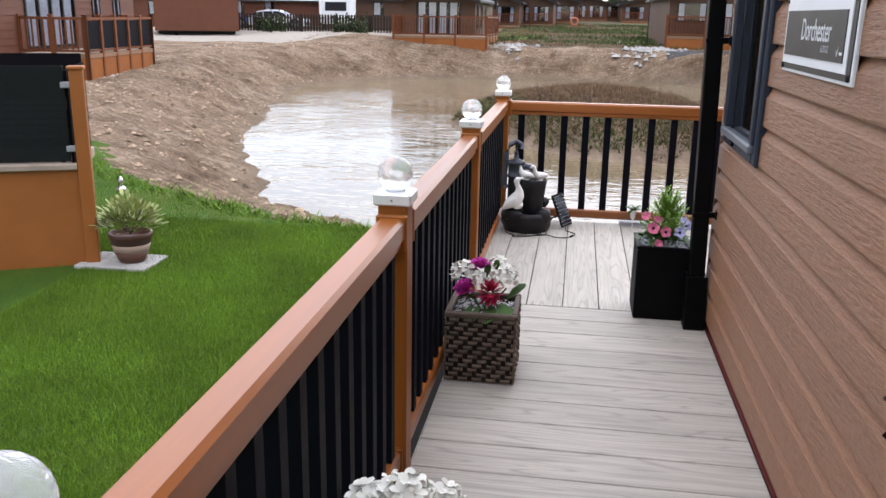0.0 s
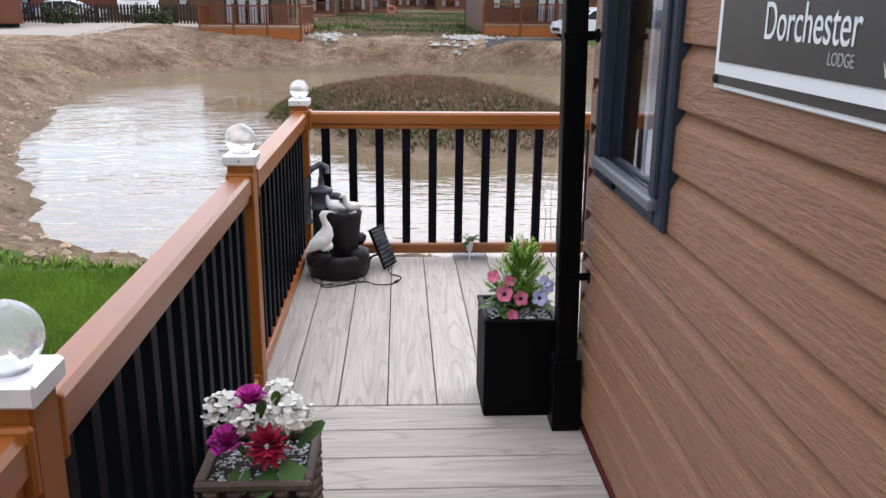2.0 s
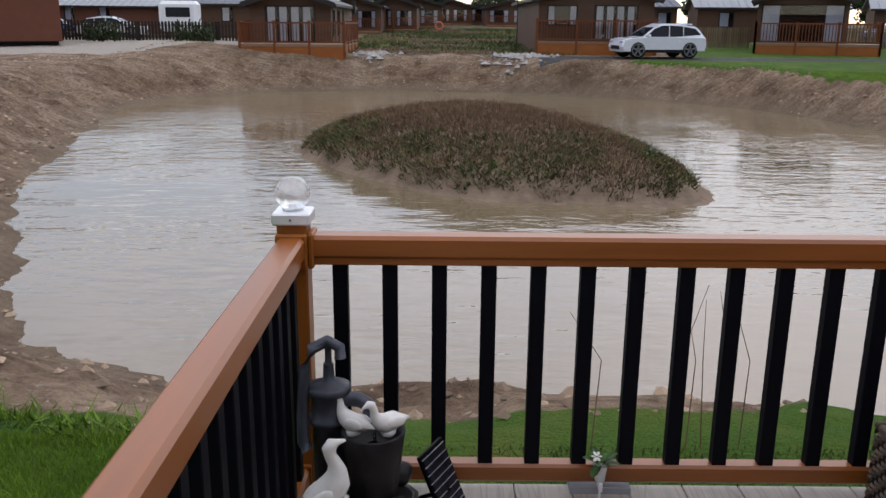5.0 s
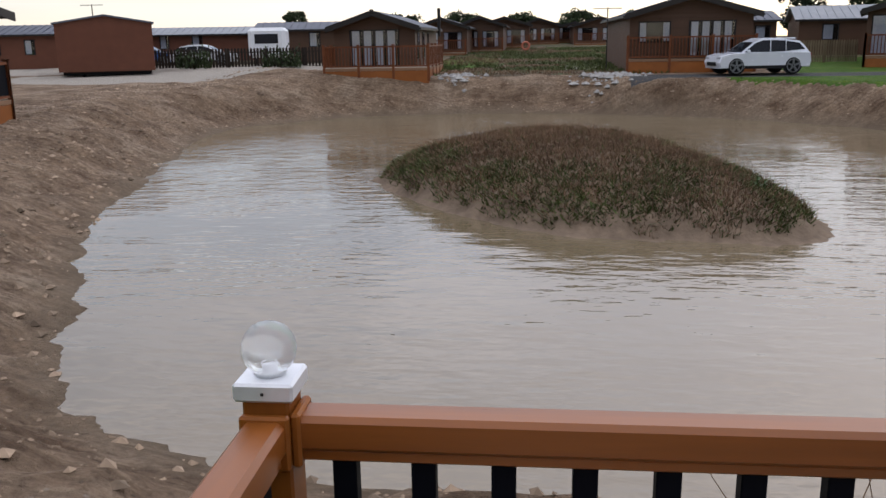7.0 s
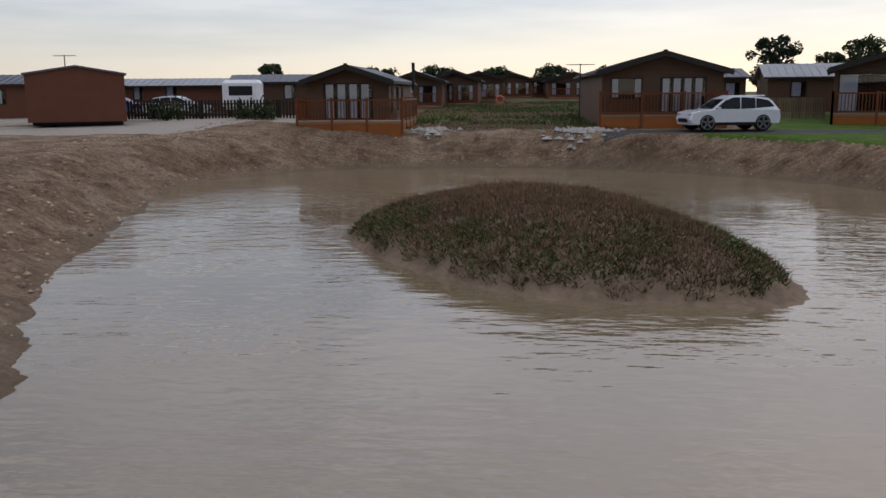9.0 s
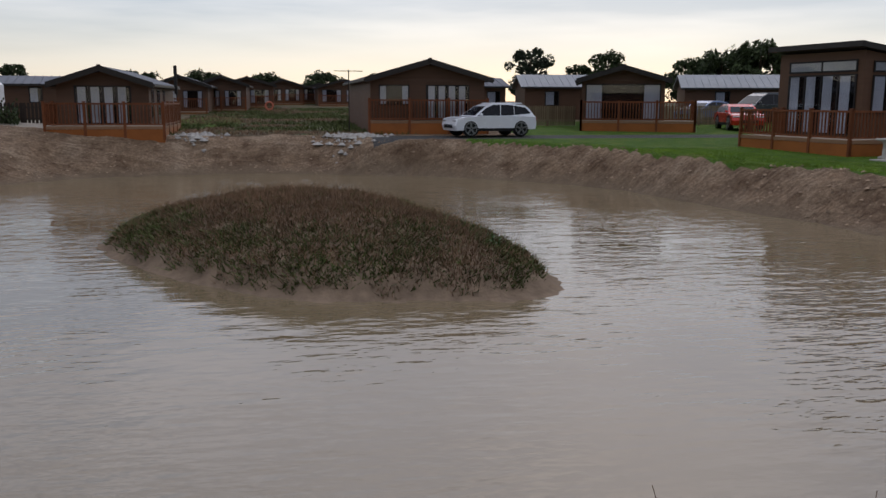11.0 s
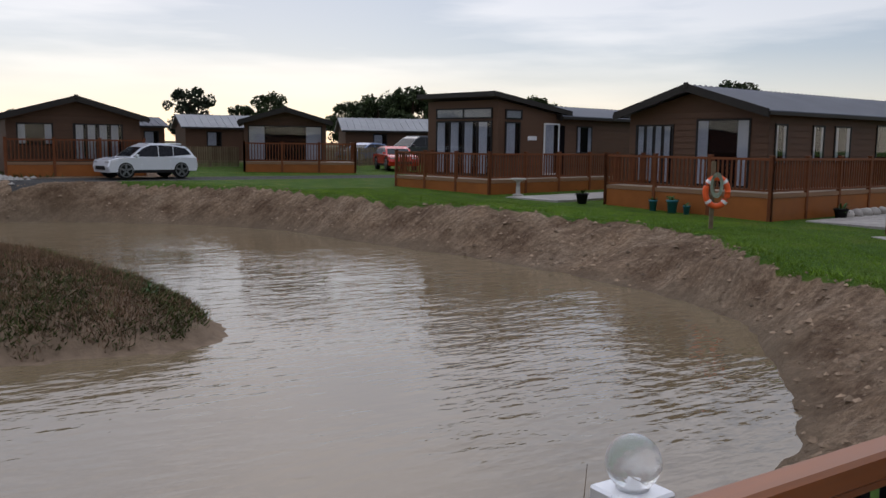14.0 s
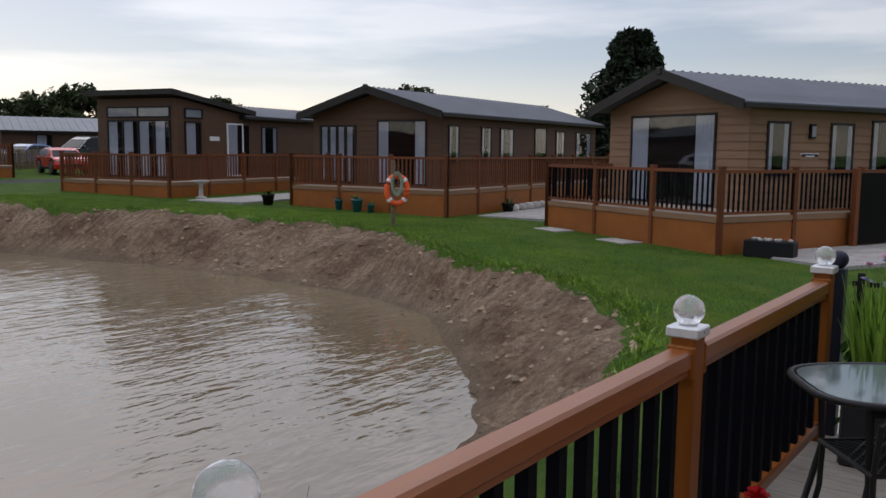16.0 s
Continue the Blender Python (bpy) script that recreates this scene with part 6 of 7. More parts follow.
# next-door screen deck with its pot
nd = thing("screen_deck", "orange-brown deck corner with a dark glass wind screen", "deck", pose(-4.10, 6.78, 0, 0, 0, 205))
part("post", boxes((-0.055, -0.055, -0.62, 0.055, 0.055, 1.13), (-0.068, -0.068, 1.13, 0.068, 0.068, 1.16), bev=0.008), OAK_SKIRT, nd)
part("skirt", boxes((0.056, -0.02, -0.62, 4.0, 0.02, 0.30)), OAK_SKIRT, nd, "orange-brown boarded skirt")
part("ledge", boxes((0.056, -0.05, 0.302, 4.0, 0.06, 0.35), bev=0.006), DECK_FAR, nd)
GLASS_SMOKE = glass_mat("smoked_glass", (0.03, 0.033, 0.036), 0.03, 0.6, 1.22)[0]
part("glass_screen", boxes((0.10, -0.006, 0.37, 3.9, 0.006, 1.16), bev=0.002), GLASS_SMOKE, nd)
for z in (0.45, 0.98):
    part("glass_clamp", boxes((0.05, -0.022, z, 0.13, 0.022, z + 0.05), bev=0.006), SILL, nd)
part("deck_floor", boxes((0.056, -1.3, 0.22, 4.0, -0.021, 0.30)), DECK_FAR, nd)
# Near-black sheets added behind the glass so the screen looks dark.
part("added_dark_backing", boxes((0.10, -1.3, 0.31, 3.9, -1.28, 1.2)), PAINTED_SHADE, nd)
part("added_dark_backing", boxes((0.08, -1.28, 0.31, 0.10, -0.03, 1.12)), PAINTED_SHADE, nd)
bench = thing("slatted_lid", "black slatted garden seat behind the glass screen", "bench", pose(-4.10, 6.78, 0, 0, 0, 205) @ pose(0.7, -0.5, 0.30, 0, 0, 0))
for i in range(6):
    o = part("slat", boxes((-0.5, -0.04, 0, 0.5, 0.04, 0.02), bev=0.004), SIGN_DARK, bench)
    o.matrix_basis = pose(0, 0.1 - 0.09 * i, 0.22 + 0.05 * i, -28, 0, 0)
for x in (-0.5, 0.46):
    part("side_frame", boxes((x, -0.4, 0.0, x + 0.04, 0.12, 0.24)), PIPE, bench)


def ground_at(x, y):
    return float(ground_z(np.array([float(x)]), np.array([float(y)]))[0])


pot_x, pot_y = -3.78, 6.86
gz = ground_at(pot_x, pot_y)
slab = tagged(part("stepping_slab", boxes((-4.2, 6.62, gz - 0.03, -3.55, 7.08, gz + 0.025), bev=0.008), SLAB), "pale concrete slab in the lawn edge", "slab")
pp = thing("striped_pot", "brown and cream striped pot with a variegated shrub", "flower pot", pose(pot_x, pot_y, gz + 0.025))
TERRA = simple("brown_glaze", (0.10, 0.045, 0.032), 0.4, vary=0.15, scale=12)
bm = bmesh.new()
lathe(bm, [(0.11, 0.0), (0.15, 0.10)], 24)
part("pot_foot", bm, TERRA, pp, smooth=True)
bm = bmesh.new()
lathe(bm, [(0.1505, 0.10), (0.166, 0.165)], 24)
part("pot_band", bm, simple("cream_glaze", (0.40, 0.28, 0.22), 0.4), pp, smooth=True)
bm = bmesh.new()
lathe(bm, [(0.167, 0.165), (0.178, 0.22), (0.186, 0.225), (0.186, 0.26), (0.165, 0.26), (0.16, 0.22)], 24)
part("pot_rim", bm, TERRA, pp, smooth=True)
bm = bmesh.new()
for i in range(420):
    d = Vector((rnd.gauss(0, 1), rnd.gauss(0, 1), abs(rnd.gauss(0, 0.8)))).normalized()
    s = Vector((0, 0, 0.30)) + Vector((d.x * 0.24, d.y * 0.24, d.z * 0.26)) * rnd.uniform(0.55, 1.05)
    petal(bm, s, s + (d + Vector((rnd.uniform(-0.5, 0.5), rnd.uniform(-0.5, 0.5), 0.3))) * 0.055, 0.035)
part("shrub", bm, LEAF_VAR, pp)
bm = bmesh.new()
for i in range(9):
    a = i * 0.7
    tube(bm, [(0, 0, 0.24), (0.09 * math.cos(a), 0.09 * math.sin(a), 0.34), (0.17 * math.cos(a), 0.17 * math.sin(a), 0.42)], 0.005, 5)
part("stems", bm, BARK, pp)
st = thing("garden_stake_light", "silver garden stake light behind the pot", "lamp", pose(pot_x - 0.12, pot_y + 0.12, gz))
bm = bmesh.new()
tube(bm, [(0, 0, 0), (0, 0, 0.58)], 0.006, 6)
part("stake", bm, CAP, st)
bm = bmesh.new()
blob(bm, (0, 0, 0.63), (0.045, 0.045, 0.04), 2)
blob(bm, (0, 0, 0.70), (0.025, 0.025, 0.05), 2)
part("head", bm, simple("chrome", (0.6, 0.6, 0.62), 0.2, 0.9, vary=0.05), st, smooth=True)

wo = thing("wall_ornament", "black metal leaf ornament fixed to the clad wall", "ornament", pose(WALL_X - 0.02, 1.93, 0.81))
for k, (dy, dz, a) in enumerate(((0.05, 0.10, 0.6), (0.10, 0.02, 0.1), (0.06, -0.07, -0.6))):
    bm = bmesh.new()
    petal(bm, (0, 0, 0), (-0.02, dy, dz), 0.075, 0.4)
    r = bmesh.ops.extrude_face_region(bm, geom=bm.faces[:])
    bmesh.ops.translate(bm, vec=(-0.004, 0, 0), verts=[g for g in r["geom"] if isinstance(g, bmesh.types.BMVert)])
    part("leaf", bm, PIPE, wo)
part("bracket", boxes((-0.02, -0.02, -0.03, 0.03, 0.02, 0.03)), PIPE, wo)


# ---- cars ----
TYRE_GREY = simple("alloy_rim", (0.24, 0.25, 0.27), 0.35, 0.7, vary=0.1)
LAMP_RED = simple("lamp_red", (0.35, 0.01, 0.012), 0.25, vary=0.05)
LAMP_CLEAR = simple("lamp_clear", (0.55, 0.57, 0.6), 0.15, 0.3, vary=0.05)


CAR_GLASS = simple("car_glass", (0.006, 0.007, 0.010), 0.12, vary=0.1, bumpy=0.0, spec=0.25)


def car(label, m, paint, ln=4.37, h=1.65, w=1.9, suv=True):
    """A car along local x, nose at +x, wheels on z = 0."""
    c = thing("car", label, "car", m, "parked cars")
    H = h / 1.65
    L = ln / 4.37
    low = [(-2.12, 0.34), (-2.18, 0.62), (-2.12, 1.00), (-1.2, 1.03), (0.2, 1.02), (1.0, 1.01), (1.70, 0.97), (2.08, 0.87), (2.18, 0.56), (2.10, 0.30)]
    bm = bmesh.new()
    rows = []
    for yy, k in ((-w / 2, 0.985), (-w / 2 + 0.10, 1.0), (w / 2 - 0.10, 1.0), (w / 2, 0.985)):
        rows.append([bm.verts.new((x * L * k, yy, (z if abs(yy) < w / 2 - 0.05 else 0.66 + (z - 0.66) * 0.93) * H)) for x, z in low])
    n = len(low)
    for a, b in zip(rows, rows[1:]):
        for i in range(n):
            bm.faces.new((a[i], a[(i + 1) % n], b[(i + 1) % n], b[i]))
    bm.faces.new(rows[0])
    bm.faces.new(rows[-1][::-1])
    bmesh.ops.recalc_face_normals(bm, faces=bm.faces)
    body = part("body", bm, paint, c)
    top = [(-2.08, 1.0), (-1.82, 1.36), (-1.62, 1.52), (-0.7, 1.62), (0.1, 1.62), (0.5, 1.47), (1.15, 0.985)] if suv else [(-1.9, 0.98), (-1.45, 1.38), (-0.8, 1.5), (0.0, 1.5), (0.45, 1.35), (1.05, 0.97)]
    bm = bmesh.new()
    rows = []
    for yy, sh in ((-1, 0), (1, 0)):
        rows.append([bm.verts.new((x * L, yy * (w / 2 - 0.06 - 0.20 * (z - 0.97) / 0.68), z * H)) for x, z in top])
    n = len(top)
    for i in range(n - 1):
        bm.faces.new((rows[0][i], rows[0][i + 1], rows[1][i + 1], rows[1][i]))
    bm.faces.new(rows[0][::-1])
    bm.faces.new(rows[1])
    bmesh.ops.recalc_face_normals(bm, faces=bm.faces)
    part("cabin", bm, paint, c)
    # side glass and pillars
    for s in (-1, 1):
        def side(x, z):
            return (x * L, s * (w / 2 - 0.055 - 0.20 * (z - 0.97) / 0.68), z * H)
        panes = [[(-1.88, 1.13), (-1.62, 1.42), (-1.02, 1.52), (-0.98, 1.06)], [(-0.95, 1.05), (-0.98, 1.53), (-0.30, 1.56), (-0.25, 1.03)], [(-0.21, 1.03), (-0.26, 1.56), (0.10, 1.55), (0.47, 1.42), (1.00, 1.03)]]
        if not suv:
            panes = [[(x, 0.98 + (z - 1.05) * 0.85) for x, z in q] for q in panes]
        for q in panes:
            bm = bmesh.new()
            bm.faces.new([bm.verts.new(side(x, z)) for x, z in q])
            r = bmesh.ops.extrude_face_region(bm, geom=bm.faces[:])
            bmesh.ops.translate(bm, vec=(0, s * 0.008, 0), verts=[g for g in r["geom"] if isinstance(g, bmesh.types.BMVert)])
            part("side_window", bm, CAR_GLASS, c)
        part("sill_trim", boxes((-1.0 * L, s * w / 2 - 0.02, 0.28 * H, 1.0 * L, s * w / 2 + 0.012, 0.42 * H)), RUBBER, c)
        part("mirror", boxes((0.78 * L, s * (w / 2 + 0.02) - 0.07, 1.02 * H, 0.92 * L, s * (w / 2 + 0.02) + 0.07, 1.14 * H), bev=0.02), paint, c)
        part("headlight", boxes((1.92 * L, s * 0.62 - 0.2, 0.74 * H, 2.14 * L, s * 0.62 + 0.2, 0.82 * H), bev=0.02), LAMP_CLEAR, c)
        part("tail_light", boxes((-2.17 * L, s * 0.68 - 0.2, 0.84 * H, -2.04 * L, s * 0.68 + 0.2, 0.95 * H), bev=0.02), LAMP_RED, c)
        for x in (-1.31, 1.37):
            bm = bmesh.new()
            lathe(bm, [(0.30, -0.11), (0.365, -0.09), (0.365, 0.09), (0.30, 0.11)], 24, m=pose(x * L, s * (w / 2 - 0.10), 0.365, 90, 0, 0))
            wh = part("wheel", bm, RUBBER, c, smooth=True)
            bm = bmesh.new()
            lathe(bm, [(0.40, 0.0), (0.40, 0.02)], 24, m=pose(x * L, s * (w / 2 - 0.005), 0.40, 90, 0, 0))
            part("wheel_arch", bm, RUBBER, c)
            bm = bmesh.new()
            for k in range(5):
                box(bm, -0.035, 0.03, -0.02, 0.035, 0.26, 0.02, m=pose(x * L, s * (w / 2 + 0.024), 0.365, 90, 0, 0) @ Matrix.Rotation(k * 2 * math.pi / 5, 4, "Z"))
            lathe(bm, [(0.25, -0.012), (0.285, -0.012), (0.285, 0.014), (0.25, 0.014)], 24, m=pose(x * L, s * (w / 2 + 0.024), 0.365, 90, 0, 0), cap=False)
            part("rim", bm, TYRE_GREY, wh)
    bm = bmesh.new()
    q = [top[-2], top[-1]]
    bm.faces.new([bm.verts.new((x * L + 0.012, y_ * (w / 2 - 0.16 - 0.2 * (z - 0.97) / 0.68), z * H + 0.008)) for x, z, y_ in ((q[0][0], q[0][1], -1), (q[1][0] - 0.06, q[1][1] + 0.05, -1), (q[1][0] - 0.06, q[1][1] + 0.05, 1), (q[0][0], q[0][1], 1))])
    part("windscreen", bm, CAR_GLASS, c)
    part("grille", boxes((2.10 * L, -0.5, 0.42 * H, 2.185 * L, 0.5, 0.60 * H), bev=0.01), RUBBER, c)
    part("black_roof" if suv else "roof_panel", boxes((-1.5 * L, -w / 2 + 0.32, 1.60 * H, 0.1 * L, w / 2 - 0.32, 1.655 * H) if suv else (-0.8 * L, -w / 2 + 0.35, 1.48 * H, 0.0, w / 2 - 0.35, 1.51 * H), bev=0.01), paint, c)
    return c


def paint(name, col):
    return simple(name, col, 0.25, 0.1, vary=0.03, scale=3, bumpy=0.0, coat=0.6)


SILVER = paint("silver_paint", (0.74, 0.77, 0.83))
car("silver-white SUV parked on the tarmac by the pond", pose(9.55, 43.9, plain_z(43.9) + 0.02, 0, 0, 190), SILVER, 4.0, 1.5, 1.8)
car("bright red hatchback parked behind a lodge deck", pose(25.0, 49.2, plain_z(49) + 0.02, 0, 0, 255), paint("red_paint", (0.55, 0.025, 0.015)), 4.0, 1.5, 1.75, False)
car("blue hatchback parked beside a dark van", pose(27.3, 57.5, plain_z(57) + 0.02, 0, 0, 200), paint("blue_paint", (0.10, 0.17, 0.36)), 4.1, 1.55, 1.75, False)
car("dark grey people carrier parked by a lodge", pose(31.0, 57.0, plain_z(57) + 0.02, 0, 0, 190), paint("dark_paint", (0.035, 0.04, 0.05)), 4.8, 1.95, 1.9, True)
car("white hatchback parked behind the dark fence", pose(-21.4, 60.5, plain_z(60) + 0.02, 0, 0, 5), paint("white_paint", (0.66, 0.68, 0.70)), 4.2, 1.5, 1.75, False)
car("blue car parked behind the fence", pose(-25.8, 61.5, plain_z(60) + 0.02, 0, 0, 10), paint("blue_paint", (0.06, 0.16, 0.42)), 4.0, 1.5, 1.75, False)

cv = thing("caravan", "white touring caravan parked by a brown lodge", "caravan", pose(-17.2, 61.0, plain_z(61) + 0.02, 0, 0, 8))
bm = bmesh.new()
box(bm, -1.2, -1.0, 0.45, 1.2, 1.0, 2.35, bev=0.22)
part("body", bm, WHITE, cv)
part("front_window", boxes((-0.75, -1.02, 1.35, 0.75, -0.99, 1.95), bev=0.01), PANE_DARK, cv)
for x in (-0.9, 0.9):
    bm = bmesh.new()
    lathe(bm, [(0.3, -0.08), (0.33, 0.0), (0.3, 0.08)], 18, m=pose(x, 0, 0.33, 0, 90, 0))
    part("wheel", bm, RUBBER, cv)


# ---- fences ----
def fence(label, x0, y0, x1, y1, h, mat, gap=0.13, wide=0.09):
    ln = math.hypot(x1 - x0, y1 - y0)
    z = plain_z((y0 + y1) / 2)
    f = thing("picket_fence", label, "fence", pose(x0, y0, z, 0, 0, math.degrees(math.atan2(y1 - y0, x1 - x0))), "fences")
    for nm, zz in (("rail", 0.25), ("rail", h - 0.25)):
        part(nm, boxes((0, 0.01, zz, ln, 0.05, zz + 0.07)), mat, f)
    me = bm_mesh(boxes((-wide / 2, -0.01, 0.04, wide / 2, 0.01, h), (-wide / 4, -0.0099, h, wide / 4, 0.0099, h + 0.04)), "slat")
    me.materials.append(mat)
    k = int(ln / gap)
    for i in range(k):
        piece("slat", me, f, pose(gap * (i + 0.5), 0, 0))
    pm = bm_mesh(boxes((-0.05, 0.051, -0.1, 0.05, 0.14, h + 0.02)), "post")
    pm.materials.append(mat)
    for i in range(int(ln / 2.4) + 1):
        piece("post", pm, f, pose(2.4 * i, 0, 0))


FENCE_DARK = simple("dark_fence_wood", (0.035, 0.026, 0.02), 0.8, vary=0.25, objvar=0.2)
FENCE_PALE = simple("weathered_fence_wood", (0.19, 0.145, 0.09), 0.8, vary=0.25, objvar=0.2)
fence("dark stained picket fence behind the hardcore", -23.5, 57.0, -9.3, 57.6, 1.15, FENCE_DARK, 0.2, 0.14)
fence("weathered picket fence between two lodges", 10.6, 53.5, 17.1, 53.5, 1.15, FENCE_PALE)
fence("weathered picket fence beside the car park", 22.9, 54.4, 28.0, 54.0, 1.15, FENCE_PALE)


# ---- trees and hedges ----
def tree(label, x, y, h, r, mat, seed, conifer=False, n=1500, z0=None):
    q = random.Random(seed)
    z = plain_z(y) if z0 is None else z0
    t = thing("tree", label, "tree", pose(x, y, z), "trees")
    bm = bmesh.new()
    tube(bm, [(0, 0, -0.2), (0.05 * r, 0, h * 0.3), (-0.03 * r, 0.04 * r, h * 0.6), (0, 0, h * 0.92)], 0.05 * r + 0.06, 8, 0.25)
    for i in range(9):
        a, k = q.uniform(0, 6.28), q.uniform(0.25, 0.75)
        tube(bm, [(0, 0, h * k), (r * 0.4 * math.cos(a), r * 0.4 * math.sin(a), h * (k + 0.06)), (r * 0.75 * math.cos(a), r * 0.75 * math.sin(a), h * (k + (0.02 if conifer else 0.14)))], 0.04 + 0.012 * r, 6, 0.3)
    part("trunk", bm, BARK, t)
    clumps = []
    for i in range(150 if conifer else 64):
        a, k = q.uniform(0, 6.28), q.uniform(0.12 if conifer else 0.3, 0.97)
        rr = r * ((1.15 - 1.0 * k if k > 0.35 else 0.8) if conifer else math.sqrt(max(0.05, 1 - (2 * (k - 0.62) / 0.8) ** 2)))
        d = rr * math.sqrt(q.uniform(0.1, 1))
        clumps.append((d * math.cos(a), d * math.sin(a), h * k, r * q.uniform(0.14, 0.32)))
    vs, fs = [], []
    for i in range(n):
        cx, cy, cz, cr = clumps[q.randrange(len(clumps))]
        d = Vector((q.gauss(0, 1), q.gauss(0, 1), q.gauss(0, 0.8)))
        d *= min(1.0, 1.5 / d.length) * (0.55 if conifer and cz > 0.7 * h else 1.0)
        p = Vector((cx, cy, cz)) + d * cr * 0.6
        u = Vector((q.gauss(0, 1), q.gauss(0, 1), q.gauss(0, 1))).normalized()
        w = u.cross(Vector((q.gauss(0, 1), q.gauss(0, 1), q.gauss(0, 1)))).normalized()
        s = (0.028 if conifer else 0.05) * r * q.uniform(0.7, 1.5) + 0.05
        o = len(vs)
        vs += [tuple(p - u * s), tuple(p + w * s * 0.5), tuple(p + u * s * 1.2), tuple(p - w * s * 0.5)]
        fs.append((o, o + 1, o + 2, o + 3))
    part("crown", from_lists("crown", vs, fs, mat), mat, t)["kind"] = "stuff"
    return t


tree("tall dark conifer behind the lodges", 41.5, 24.3, 8.1, 3.3, LEAF_DARK, 1, True, 26000, -0.3)
tree("dark round evergreen behind a lodge", 21.5, 77.8, 5.3, 2.0, LEAF_DARK, 2, n=3600)
for i, (x, y, h, r) in enumerate([(29.6, 80.3, 5.3, 1.9), (27.0, 81.0, 4.2, 1.4), (36.0, 71.5, 5.0, 2.4), (38.8, 70.3, 5.7, 2.8), (41.5, 68.0, 5.0, 2.5), (34.0, 73.0, 4.4, 2.0), (44.5, 60.0, 5.2, 1.8), (47.6, 43.3, 6.0, 1.7), (50.0, 40.0, 4.6, 1.7), (52.0, 36.0, 4.6, 1.8),
                                  (56.0, 33.0, 4.6, 2.0), (60.0, 20.0, 5.2, 2.2), (-20.0, 78.0, 3.6, 1.2), (-9.0, 118.0, 3.6, 2.6), (-2.0, 122.0, 3.4, 2.8), (6.0, 124.0, 3.7, 2.8), (14.0, 120.0, 3.4, 3.0), (-16.0, 112.0, 3.4, 2.8)]):
    tree("leafy green tree on the skyline", x, y, h, r, LEAF_MID, 10 + i, n=4200)
hedge_x = [(-11.0, 56.2, 2.0), (-15.0, 56.3, 2.4), (-20.5, 56.2, 2.2), (11.6, 52.4, 1.6)]
for i, (x, y, w) in enumerate(hedge_x):
    b = thing("shrub", "dark green shrub against the fence", "shrub", pose(x, y, plain_z(y)), "shrubs")
    q = random.Random(40 + i)
    bm = bmesh.new()
    for k in range(500):
        p = Vector((q.uniform(-w / 2, w / 2), q.gauss(0, 0.2), abs(q.gauss(0.35, 0.35))))
        petal(bm, p, p + Vector((q.uniform(-0.15, 0.15), q.uniform(-0.15, 0.15), 0.16)), 0.10)
    part("leaf", bm, LEAF_MID, b)["kind"] = "stuff"
    bm = bmesh.new()
    for k in range(5):
        tube(bm, [(0, 0, -0.05), (q.uniform(-w / 2, w / 2) * 0.7, 0, 0.5)], 0.02, 5)
    part("stems", bm, BARK, b)

# ---- things on the right-hand lawn ----
bx, by = 17.67, 20.12
bz = ground_at(bx, by)
lb = thing("lifebuoy_post", "orange lifebuoy and coiled rope on a wooden post", "lifebuoy", pose(bx, by, bz, 0, 0, -40))
part("post", boxes((-0.05, -0.05, -0.1, 0.05, 0.05, 1.40 - bz), bev=0.008), FENCE_PALE, lb)
ring = bmesh.new()
tube(ring, [(0.08 + 0.27 * math.cos(2 * math.pi * i / 32), -0.11, 0.95 + 0.36 * math.sin(2 * math.pi * i / 32)) for i in range(33)], 0.075, 10)
rg = part("ring", ring, simple("buoy_orange", (0.85, 0.13, 0.035), 0.45, vary=0.1), lb, smooth=True)
for a in (0.8, 2.4, 3.9, 5.5):
    bm = bmesh.new()
    tube(bm, [(0.08 + 0.27 * math.cos(a + k), -0.11, 0.95 + 0.36 * math.sin(a + k)) for k in (-0.12, 0.0, 0.12)], 0.079, 10)
    part("band", bm, WHITE, rg)
bm = bmesh.new()
for k in range(4):
    tube(bm, [(0.06 + (0.10 + 0.015 * k) * math.cos(2 * math.pi * i / 20 + k), -0.19 - 0.01 * k, 1.12 + (0.22 + 0.03 * k) * math.sin(2 * math.pi * i / 20 + k)) for i in range(21)], 0.014, 6)
part("rope", bm, simple("rope_green", (0.30, 0.36, 0.28), 0.8, vary=0.2), lb)


def pot_at(m, r, h, mat, label, name="garden_pot", plant=None):
    p = thing(name, label, "flower pot", m, "garden pots")
    bm = bmesh.new()
    lathe(bm, [(r * 0.72, 0), (r * 0.98, h * 0.85), (r * 1.08, h * 0.86), (r * 1.08, h), (r * 0.9, h), (r * 0.85, h * 0.85)], 18)
    part("pot", bm, mat, p, smooth=True)
    bm = bmesh.new()
    leaves(bm, (0, 0, h * 0.9), 16, r * 1.1, r * 0.5, r * 0.6, 0.9)
    part("leaf", bm, plant or LEAF, p)
    return p


TEAL = simple("teal_glaze", (0.03, 0.16, 0.20), 0.35, vary=0.15)
LOCAL6 = L6M


def on_ground(m, lx, ly):
    w = m @ Vector((lx, ly, 0))
    return pose(w.x, w.y, ground_at(w.x, w.y))


